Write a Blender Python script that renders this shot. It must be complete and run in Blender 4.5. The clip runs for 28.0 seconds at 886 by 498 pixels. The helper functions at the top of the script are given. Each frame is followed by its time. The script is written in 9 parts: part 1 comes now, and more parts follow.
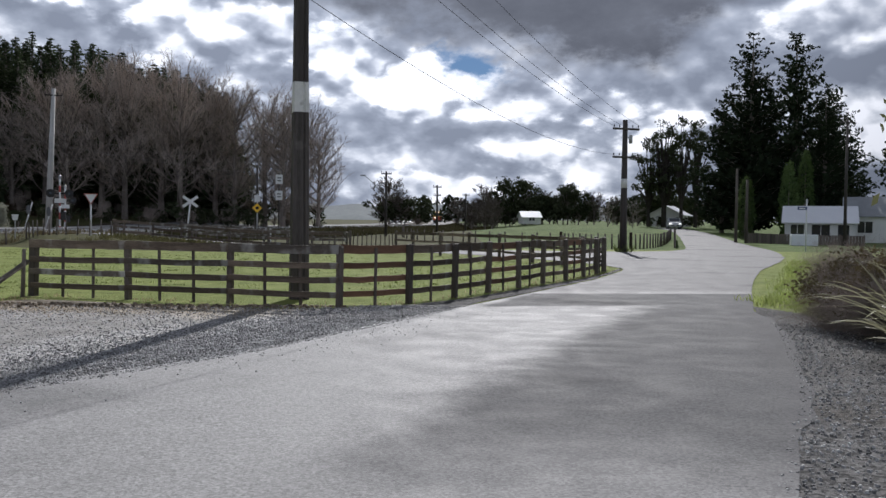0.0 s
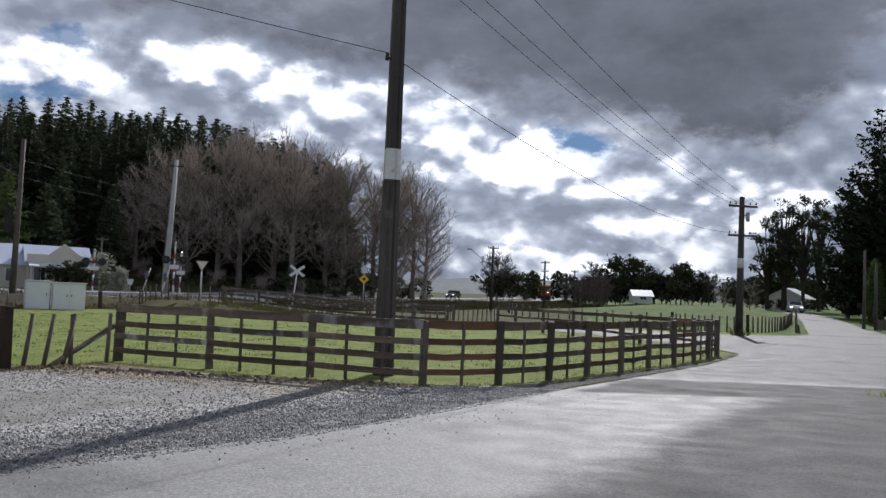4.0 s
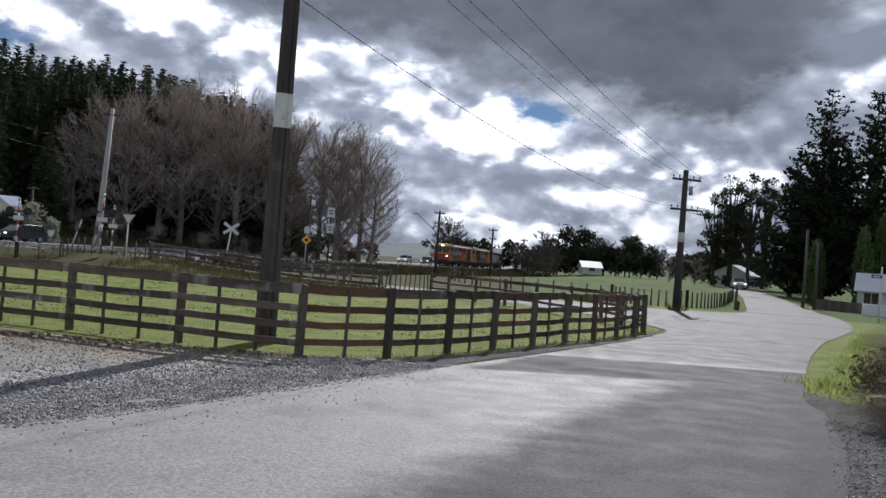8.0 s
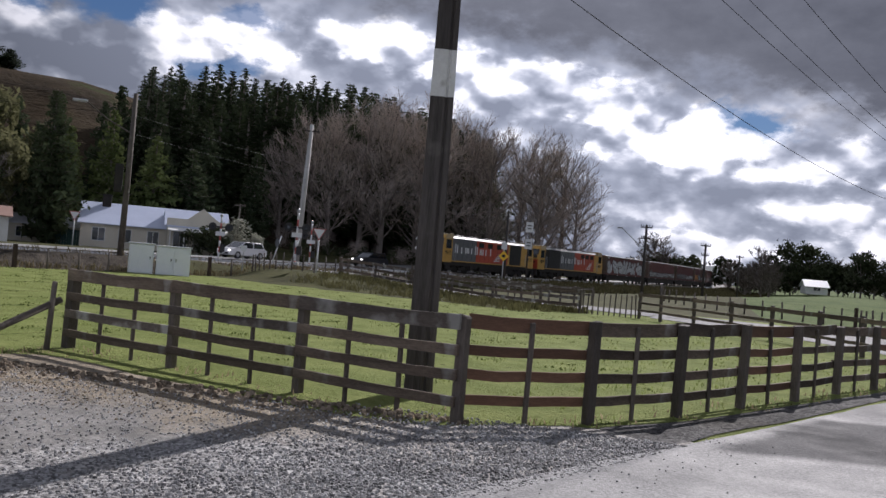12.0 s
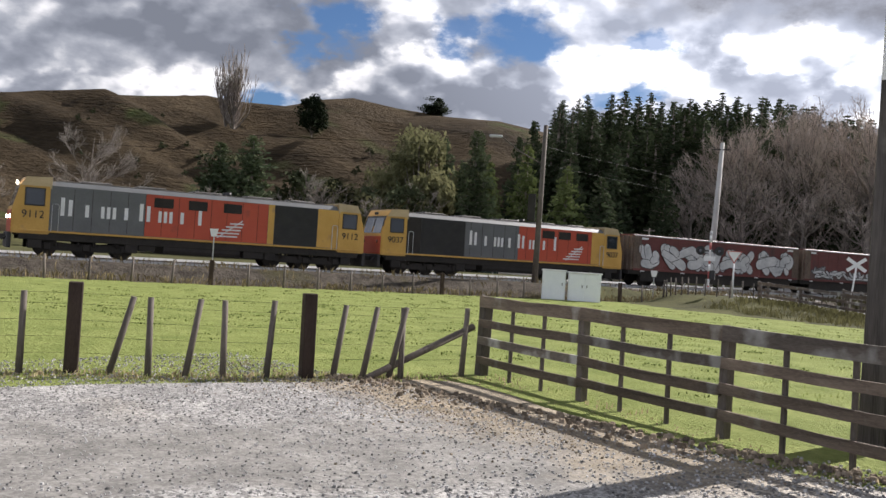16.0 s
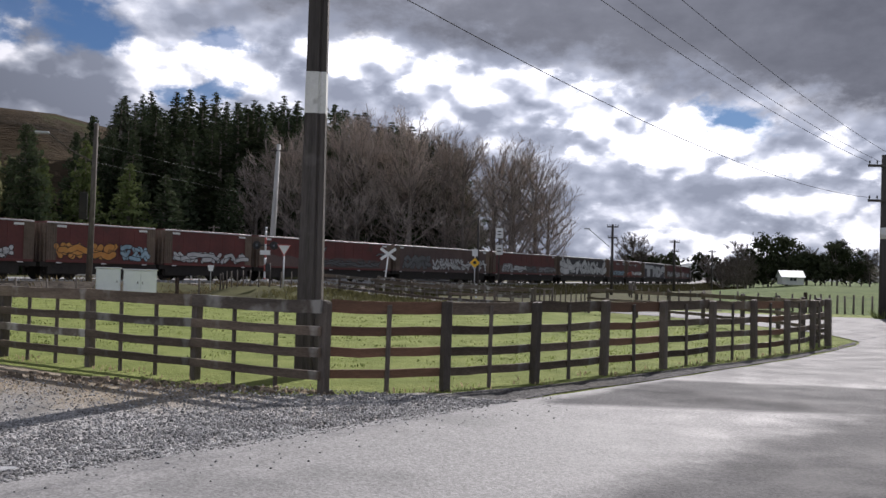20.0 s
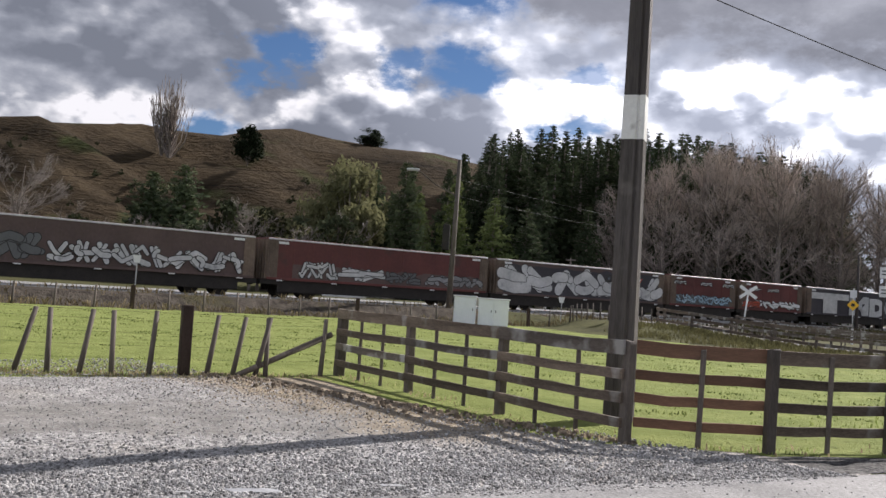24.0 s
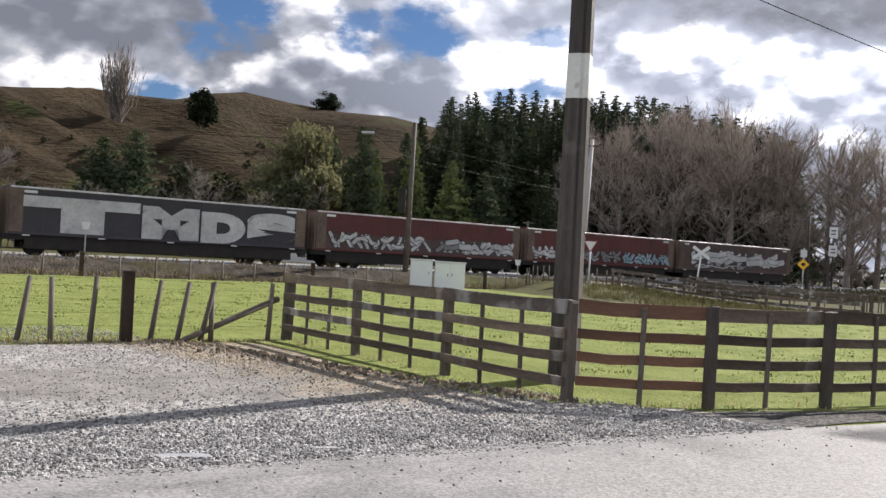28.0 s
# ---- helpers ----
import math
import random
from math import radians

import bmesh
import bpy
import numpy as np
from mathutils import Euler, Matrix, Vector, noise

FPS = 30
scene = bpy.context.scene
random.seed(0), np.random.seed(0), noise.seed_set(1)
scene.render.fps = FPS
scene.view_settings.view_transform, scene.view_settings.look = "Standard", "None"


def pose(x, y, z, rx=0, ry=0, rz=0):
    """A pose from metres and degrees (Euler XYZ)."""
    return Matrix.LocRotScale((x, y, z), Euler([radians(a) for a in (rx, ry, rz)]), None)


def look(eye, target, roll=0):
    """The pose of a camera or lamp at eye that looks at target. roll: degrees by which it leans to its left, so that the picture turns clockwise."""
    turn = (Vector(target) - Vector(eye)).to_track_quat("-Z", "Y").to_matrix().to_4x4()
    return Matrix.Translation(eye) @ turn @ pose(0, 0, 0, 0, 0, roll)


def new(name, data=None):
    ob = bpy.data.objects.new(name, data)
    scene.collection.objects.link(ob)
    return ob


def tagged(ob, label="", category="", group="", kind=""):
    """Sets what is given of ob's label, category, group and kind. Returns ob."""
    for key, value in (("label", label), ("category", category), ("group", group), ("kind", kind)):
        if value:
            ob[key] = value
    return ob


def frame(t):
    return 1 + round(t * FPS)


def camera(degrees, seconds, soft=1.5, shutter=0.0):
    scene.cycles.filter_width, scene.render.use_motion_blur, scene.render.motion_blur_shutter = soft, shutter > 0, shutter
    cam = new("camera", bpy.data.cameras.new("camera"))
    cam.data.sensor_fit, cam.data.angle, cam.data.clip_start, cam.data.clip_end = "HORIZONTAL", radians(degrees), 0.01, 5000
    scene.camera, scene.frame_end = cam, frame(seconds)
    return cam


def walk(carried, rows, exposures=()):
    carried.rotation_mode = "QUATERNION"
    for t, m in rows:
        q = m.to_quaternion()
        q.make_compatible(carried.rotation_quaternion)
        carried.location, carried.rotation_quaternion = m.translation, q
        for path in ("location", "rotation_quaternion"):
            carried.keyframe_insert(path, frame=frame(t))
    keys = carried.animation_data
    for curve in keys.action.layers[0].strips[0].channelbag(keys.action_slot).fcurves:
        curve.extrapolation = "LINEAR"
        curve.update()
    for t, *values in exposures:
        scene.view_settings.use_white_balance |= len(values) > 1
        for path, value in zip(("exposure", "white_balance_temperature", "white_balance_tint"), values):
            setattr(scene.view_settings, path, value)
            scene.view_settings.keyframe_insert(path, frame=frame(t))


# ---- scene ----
cam = camera(53.10, 28.0)
# seconds, x, y, z, yaw, pitch, roll
PATH = [
    (0.0, -0.186, 0.305, 1.615, -0.424, -1.649, -0.722),
    (0.5, -0.150, 0.402, 1.600, -1.383, -0.923, 0.240),
    (1.0, -0.019, 0.587, 1.592, -0.980, 0.126, -0.148),
    (1.5, 0.048, 0.793, 1.590, -0.164, 1.291, -0.870),
    (2.0, -0.011, 1.014, 1.594, 1.132, 2.250, -1.298),
    (2.5, -0.014, 1.177, 1.597, 2.674, 3.111, -1.697),
    (3.0, 0.078, 1.276, 1.600, 4.381, 3.683, -1.834),
    (3.5, 0.136, 1.350, 1.606, 5.974, 3.610, -1.713),
    (5.5, -0.047, 1.740, 1.680, 7.416, 0.493, -3.640),
    (6.0, 0.100, 1.937, 1.691, 5.781, 0.924, -4.351),
    (6.5, 0.322, 2.196, 1.700, 4.693, 1.226, -4.660),
    (7.0, 0.626, 2.502, 1.703, 3.766, 1.170, -4.842),
    (7.5, 0.876, 2.782, 1.691, 3.401, 1.117, -4.711),
    (8.0, 1.088, 3.051, 1.675, 3.713, 0.922, -4.425),
    (8.5, 1.386, 3.340, 1.658, 4.605, 0.946, -4.196),
    (9.0, 1.528, 3.595, 1.649, 6.266, 1.127, -4.159),
    (9.5, 1.594, 3.874, 1.655, 8.385, 1.151, -4.242),
    (10.0, 1.729, 4.150, 1.656, 10.614, 1.227, -4.579),
    (10.5, 1.861, 4.406, 1.658, 12.814, 1.639, -4.826),
    (11.0, 1.198, 6.324, 1.732, 14.294, 1.302, -4.799),
    (11.5, 0.466, 7.591, 1.720, 13.682, 1.516, -4.563),
    (12.0, 0.497, 7.715, 1.704, 16.719, 0.980, -4.683),
    (12.5, 0.562, 7.826, 1.681, 21.038, 0.009, -4.099),
    (14.5, 0.594, 8.325, 1.648, 30.215, 0.519, -2.623),
    (15.0, 0.557, 8.411, 1.648, 33.833, 1.049, -2.556),
    (15.5, 0.244, 8.613, 1.665, 37.602, 0.536, -3.586),
    (16.0, -0.090, 8.695, 1.677, 42.808, 0.701, -3.699),
    (16.5, 2.034, 6.433, 1.602, 45.416, 1.280, -4.012),
    (17.0, 1.986, 6.479, 1.612, 45.824, 1.150, -3.954),
    (17.5, 1.956, 6.529, 1.595, 43.541, 0.974, -3.432),
    (18.0, 2.071, 6.403, 1.548, 38.749, 0.991, -2.647),
    (18.5, 2.184, 6.367, 1.530, 32.490, 1.105, -1.590),
    (19.0, 2.382, 6.464, 1.522, 25.953, 1.316, -0.841),
    (19.5, 2.477, 6.559, 1.510, 18.803, 1.223, -0.144),
    (20.0, 2.480, 6.701, 1.513, 16.025, 1.788, -1.498),
    (20.5, 2.543, 6.841, 1.521, 22.925, 2.748, -2.056),
    (21.0, 2.705, 7.079, 1.530, 29.400, 2.790, -2.496),
    (21.5, 2.762, 7.271, 1.531, 31.953, 3.257, -2.302),
    (22.0, 2.731, 7.416, 1.548, 34.252, 4.566, -2.094),
    (22.5, 2.742, 7.511, 1.568, 37.535, 5.568, -2.468),
    (24.5, 2.767, 7.723, 1.575, 38.996, 1.594, -3.568),
    (25.0, 2.765, 7.777, 1.568, 38.391, 0.617, -2.833),
    (25.5, 2.875, 7.909, 1.554, 38.938, 0.366, -2.224),
    (26.0, 2.928, 8.001, 1.540, 40.186, 0.551, -2.040),
    (26.5, 2.859, 7.989, 1.529, 40.902, 0.742, -2.276),
    (27.0, 2.776, 7.954, 1.534, 40.532, 0.868, -2.674),
    (27.5, 2.773, 7.936, 1.543, 38.908, 0.831, -2.950),
    (28.0, 2.871, 7.902, 1.551, 36.542, 0.724, -3.169),
]
EXPOSURES = [(0.0, 0.0, 5900, 14), (9.0, 0.0, 5900, 15), (12.0, 0.0, 6000, 19), (14.5, 0.55, 6250, 17), (18.0, 0.92, 6350, 15), (19.0, 0.6, 6250, 17), (19.6, 0.28, 6100, 18), (20.5, 0.24, 6100, 18), (22.0, 0.56, 6250, 17), (25.0, 0.74, 6300, 17), (26.5, 0.92, 6350, 16), (28.0, 0.82, 6350, 16)]
walk(cam, [(t, pose(x, y, z, 90 + pitch, roll, yaw)) for t, x, y, z, yaw, pitch, roll in PATH], EXPOSURES)

# ---- light ----
SUN_EL, SUN_AZ = radians(36), radians(7.4)


def build_world():
    w = bpy.data.worlds.new("sky")
    scene.world = w
    w.use_nodes = True
    nt = w.node_tree
    nt.nodes.clear()
    N, L = nt.nodes, nt.links

    def node(kind, **kw):
        n = N.new(kind)
        for k, v in kw.items():
            n.inputs[k].default_value = v
        return n

    def math_(op, a, b=None, clamp=False):
        n = N.new("ShaderNodeMath")
        n.operation, n.use_clamp = op, clamp
        for i, v in enumerate((a, b)):
            if v is None:
                continue
            if isinstance(v, (int, float)):
                n.inputs[i].default_value = v
            else:
                L.new(v, n.inputs[i])
        return n.outputs[0]

    def smooth(v, lo, hi, a=0.0, b=1.0):
        n = N.new("ShaderNodeMapRange")
        n.interpolation_type = "SMOOTHSTEP"
        L.new(v, n.inputs[0])
        for i, x in enumerate((lo, hi, a, b)):
            n.inputs[i + 1].default_value = x
        return n.outputs[0]

    def smooth_lin(v, lo, hi):
        n = N.new("ShaderNodeMapRange")
        L.new(v, n.inputs[0])
        n.inputs[1].default_value, n.inputs[2].default_value = lo, hi
        return n.outputs[0]

    co = N.new("ShaderNodeTexCoord").outputs["Generated"]
    sep = N.new("ShaderNodeSeparateXYZ")
    L.new(co, sep.inputs[0])
    el = math_("MULTIPLY", math_("ARCSINE", sep.outputs[2]), 57.2958)
    az = math_("MULTIPLY", math_("ARCTAN2", sep.outputs[0], sep.outputs[1]), 57.2958)
    sky = N.new("ShaderNodeTexSky")
    sky.sky_type, sky.sun_disc = "NISHITA", False
    sky.sun_elevation, sky.sun_rotation = SUN_EL, SUN_AZ
    sky.air_density, sky.dust_density, sky.ozone_density = 1.0, 0.3, 2.0
    # cumulus: one noise read twice, a little apart upwards, gives sunlit tops and grey undersides
    def billows(lift, scale, detail, rough=0.55):
        mp = N.new("ShaderNodeMapping")
        mp.inputs["Scale"].default_value = (1.0, 1.0, 1.7)
        mp.inputs["Location"].default_value = (0.37, 0.11 + lift * 0.4, 0.05 + lift)
        L.new(co, mp.inputs[0])
        n = node("ShaderNodeTexNoise", Scale=scale, Detail=detail, Roughness=rough, Distortion=0.12)
        L.new(mp.outputs[0], n.inputs["Vector"])
        return n.outputs[0]

    def mix_rgb(f, a, b):
        n = N.new("ShaderNodeMix")
        n.data_type = "RGBA"
        L.new(f, n.inputs[0])
        for i, v in ((6, a), (7, b)):
            if isinstance(v, tuple):
                n.inputs[i].default_value = (*v, 1)
            else:
                L.new(v, n.inputs[i])
        return n.outputs[2]

    def ramp(v, stops):
        r = N.new("ShaderNodeValToRGB")
        L.new(v, r.inputs[0])
        cr = r.color_ramp
        cr.elements[0].position, cr.elements[0].color = stops[0][0], (*stops[0][1], 1)
        cr.elements[1].position, cr.elements[1].color = stops[-1][0], (*stops[-1][1], 1)
        for p, c in stops[1:-1]:
            cr.elements.new(p).color = (*c, 1)
        return r.outputs[0]

    puff, puff_up = billows(0.0, 3.9, 5.0, 0.52), billows(0.06, 3.9, 5.0, 0.52)
    wide = billows(0.3, 2.6, 4.0, 0.5)

    def heaps(lift):
        mp = N.new("ShaderNodeMapping")
        mp.inputs["Scale"].default_value = (1.0, 1.0, 1.5)
        mp.inputs["Location"].default_value = (1.3, 0.4, 0.2 + lift)
        L.new(co, mp.inputs[0])
        warp = node("ShaderNodeTexNoise", Scale=9.0, Detail=4.0, Roughness=0.55)
        L.new(mp.outputs[0], warp.inputs["Vector"])
        add = N.new("ShaderNodeVectorMath")
        add.operation = "MULTIPLY_ADD"
        L.new(warp.outputs["Color"], add.inputs[0])
        add.inputs[1].default_value = (0.09, 0.09, 0.09)
        L.new(mp.outputs[0], add.inputs[2])
        out_ = None
        for scale, weight in ((6.5, 0.55), (15.0, 0.28), (36.0, 0.17)):
            v = N.new("ShaderNodeTexVoronoi")
            v.feature = "SMOOTH_F1"
            v.inputs["Scale"].default_value, v.inputs["Smoothness"].default_value = scale, 0.35
            L.new(add.outputs[0], v.inputs["Vector"])
            bulge = math_("MULTIPLY", math_("SUBTRACT", 0.75, v.outputs["Distance"]), weight)
            out_ = bulge if out_ is None else math_("ADD", out_, bulge)
        return out_

    heap, heap_up = heaps(0.0), heaps(0.03)
    # the clouds' places by azimuth and elevation, with edges torn by noise
    flat = N.new("ShaderNodeCombineXYZ")
    L.new(az, flat.inputs[0])
    L.new(el, flat.inputs[1])
    small = N.new("ShaderNodeVectorMath")
    small.operation = "MULTIPLY"
    L.new(flat.outputs[0], small.inputs[0])
    small.inputs[1].default_value = (0.11, 0.19, 0.0)
    torn = node("ShaderNodeTexNoise", Scale=2.2, Detail=8.0, Roughness=0.62)
    L.new(small.outputs[0], torn.inputs["Vector"])
    shift = N.new("ShaderNodeVectorMath")
    shift.operation = "MULTIPLY_ADD"
    L.new(torn.outputs["Color"], shift.inputs[0])
    shift.inputs[1].default_value = (9.0, 5.0, 0.0)
    L.new(flat.outputs[0], shift.inputs[2])
    back = N.new("ShaderNodeVectorMath")
    back.operation = "ADD"
    L.new(shift.outputs[0], back.inputs[0])
    back.inputs[1].default_value = (-4.5, -2.5, 0.0)
    knob = math_("MULTIPLY", math_("SUBTRACT", heap, 0.3), 1.1)

    def masses(rows, lumpy=True, soft=0.35):
        """The strongest of several clouds: rows of azimuth, elevation, half width, half height, strength."""
        best = None
        for a, e, ra, re, amp in rows:
            sub, mul = N.new("ShaderNodeVectorMath"), N.new("ShaderNodeVectorMath")
            sub.operation, mul.operation = "SUBTRACT", "MULTIPLY"
            L.new(back.outputs[0], sub.inputs[0])
            sub.inputs[1].default_value = (a, e, 0)
            L.new(sub.outputs[0], mul.inputs[0])
            mul.inputs[1].default_value = (1 / ra, 1 / re, 0)
            ln = N.new("ShaderNodeVectorMath")
            ln.operation = "LENGTH"
            L.new(mul.outputs[0], ln.inputs[0])
            d = math_("SUBTRACT", ln.outputs["Value"], knob) if lumpy else ln.outputs["Value"]
            m = smooth(d, 1.0 - soft, 1.0 + soft, amp, 0.0)
            best = m if best is None else math_("MAXIMUM", best, m)
        return best

    white = masses([(-30.2, 12.6, 3.0, 1.9, 1.0), (-25.6, 13.4, 3.4, 1.3, 1.0), (-21.0, 13.5, 3.0, 1.5, 1.0), (-16.4, 11.6, 3.2, 2.2, 1.15), (-12.4, 11.7, 3.0, 2.0, 1.1), (-9.0, 11.2, 2.2, 1.4, 1.0),
                    (-5.8, 10.2, 2.4, 2.1, 1.05), (-1.4, 8.5, 2.7, 1.9, 1.1), (3.2, 8.5, 2.7, 1.7, 1.1), (7.2, 8.0, 2.6, 1.3, 1.0), (10.6, 7.5, 2.6, 1.6, 1.1), (13.8, 6.0, 2.4, 2.0, 1.0), (23.0, 12.5, 3.2, 3.0, 0.55), (27.0, 8.0, 4.0, 4.0, 0.5),
                    (-4.5, 4.4, 3.0, 1.0, 0.55), (5.5, 5.0, 3.6, 1.1, 0.7), (11.5, 3.4, 3.4, 1.4, 0.8), (1.0, 2.4, 7.0, 0.9, 0.55),
                    (-39.0, 12.3, 4.4, 1.6, 1.0), (-35.0, 12.2, 3.0, 1.9, 1.0), (-43.6, 12.3, 2.8, 1.6, 0.9), (-33.0, 9.8, 4.2, 1.7, 0.9), (-41.0, 9.2, 4.8, 1.5, 0.6), (-47.6, 11.0, 2.8, 2.0, 0.8), (-48.0, 16.0, 3.6, 2.6, 0.85), (-58.0, 8.6, 5.0, 1.8, 0.75), (-67.0, 8.4, 5.0, 1.5, 0.6)])
    holes = masses([(1.9, 10.0, 2.3, 1.1, 1.0), (-30.8, 14.2, 1.6, 0.7, 0.8), (-50.6, 14.3, 1.8, 1.5, 1.0), (-52.6, 12.4, 1.1, 1.2, 0.9), (-55.0, 8.9, 2.4, 1.1, 1.0), (-42.8, 14.2, 1.6, 1.0, 0.9), (-38.4, 14.4, 3.0, 1.2, 1.0), (-31.4, 11.2, 1.8, 0.8, 0.9), (-38.5, 19.3, 3.2, 2.0, 1.0)], False, 0.5)
    tops = math_("ADD", math_("MULTIPLY", math_("SUBTRACT", puff, puff_up), 2.0), math_("MULTIPLY", math_("SUBTRACT", heap, heap_up), 3.4))
    lit = math_("ADD", math_("MULTIPLY", white, 0.5), math_("ADD", math_("MULTIPLY", tops, math_("ADD", 0.6, math_("MULTIPLY", white, 0.5))), 0.27))
    lit = math_("ADD", lit, math_("MULTIPLY", math_("SUBTRACT", 0.5, wide), 0.7))
    lit = math_("ADD", lit, math_("MULTIPLY", math_("SUBTRACT", torn.outputs[0], 0.5), 1.2))
    lit = math_("ADD", lit, math_("MULTIPLY", math_("SUBTRACT", heap, 0.3), 0.35))
    cumulus = ramp(lit, [(0.0, (0.25, 0.275, 0.32)), (0.28, (0.36, 0.39, 0.44)), (0.48, (0.50, 0.53, 0.575)), (0.66, (0.76, 0.78, 0.80)), (0.92, (1.18, 1.175, 1.16))])
    # a heavy grey lid over the valley ahead and overhead, whose edge dips to the north
    line = [(-75, 27), (-58, 24), (-46, 19.5), (-38, 20.5), (-31.6, 15.6), (-25.5, 15.4), (-18.7, 15.0), (-11.5, 13.9), (-5.6, 12.6), (-2.2, 11.5), (1.5, 10.9), (5.1, 10.2), (10.4, 8.9), (13.8, 9.3), (17.0, 12.4), (20.2, 15.6), (27, 18), (60, 20)]
    rim = ramp(smooth_lin(az, -75.0, 60.0), [((a + 75.0) / 135.0, (e / 40.0,) * 3) for a, e in line])
    edge = math_("MULTIPLY", rim, 40.0)
    ragged = math_("ADD", math_("MULTIPLY", math_("SUBTRACT", puff, 0.5), 5.0), math_("MULTIPLY", math_("SUBTRACT", torn.outputs[0], 0.5), 9.0))
    bank = smooth(math_("ADD", math_("SUBTRACT", el, edge), ragged), -1.0, 2.6)
    bank = math_("MULTIPLY", bank, smooth(az, -56.0, -26.0, 0.42, 1.0))
    bank = math_("MULTIPLY", bank, smooth(math_("ABSOLUTE", az), 60.0, 110.0, 1.0, 0.35))
    lid = ramp(math_("ADD", math_("ADD", math_("MULTIPLY", wide, 0.5), math_("MULTIPLY", puff, 0.25)), math_("MULTIPLY", torn.outputs[0], 0.25)), [(0.36, (0.33, 0.345, 0.37)), (0.48, (0.19, 0.20, 0.222)), (0.62, (0.115, 0.122, 0.14))])
    cover = math_("MAXIMUM", math_("SUBTRACT", 1.0, holes), smooth(bank, 0.35, 0.85))
    bg_sky = node("ShaderNodeBackground", Strength=0.042)
    clear = N.new("ShaderNodeVectorMath")
    clear.operation = "MULTIPLY"
    L.new(sky.outputs[0], clear.inputs[0])
    clear.inputs[1].default_value = (0.62, 0.80, 1.0)
    L.new(clear.outputs[0], bg_sky.inputs[0])
    # clouds are bright towards the sun, dull beside it, and bright again where the sun shines on them from behind the viewer
    dot = N.new("ShaderNodeVectorMath")
    dot.operation = "DOT_PRODUCT"
    L.new(co, dot.inputs[0])
    # the cloud is thinnest, and so brightest, a little west of the sun
    thin_az = radians(-4)
    dot.inputs[1].default_value = (math.sin(thin_az) * math.cos(SUN_EL), math.cos(thin_az) * math.cos(SUN_EL), math.sin(SUN_EL))
    gain = math_("ADD", smooth(dot.outputs["Value"], math.cos(radians(50)), math.cos(radians(21)), 0.50, 1.15), smooth(dot.outputs["Value"], -0.1, 0.5, 0.6, 0.0))
    both = N.new("ShaderNodeVectorMath")
    both.operation = "SCALE"
    L.new(cumulus, both.inputs[0])
    L.new(gain, both.inputs["Scale"])
    bg_cloud = node("ShaderNodeBackground", Strength=1.0)
    L.new(mix_rgb(bank, both.outputs[0], lid), bg_cloud.inputs[0])
    mix = N.new("ShaderNodeMixShader")
    L.new(cover, mix.inputs[0])
    L.new(bg_sky.outputs[0], mix.inputs[1])
    L.new(bg_cloud.outputs[0], mix.inputs[2])
    out = N.new("ShaderNodeOutputWorld")
    L.new(mix.outputs[0], out.inputs[0])


build_world()
sun = new("sun", bpy.data.lights.new("sun", "SUN"))
sun.data.energy, sun.data.angle, sun.data.color = 5.0, radians(0.5), (1.0, 0.95, 0.86)
sun.matrix_world = look((math.sin(SUN_AZ) * 50, math.cos(SUN_AZ) * 50, math.tan(SUN_EL) * 50), (0, 0, 0))


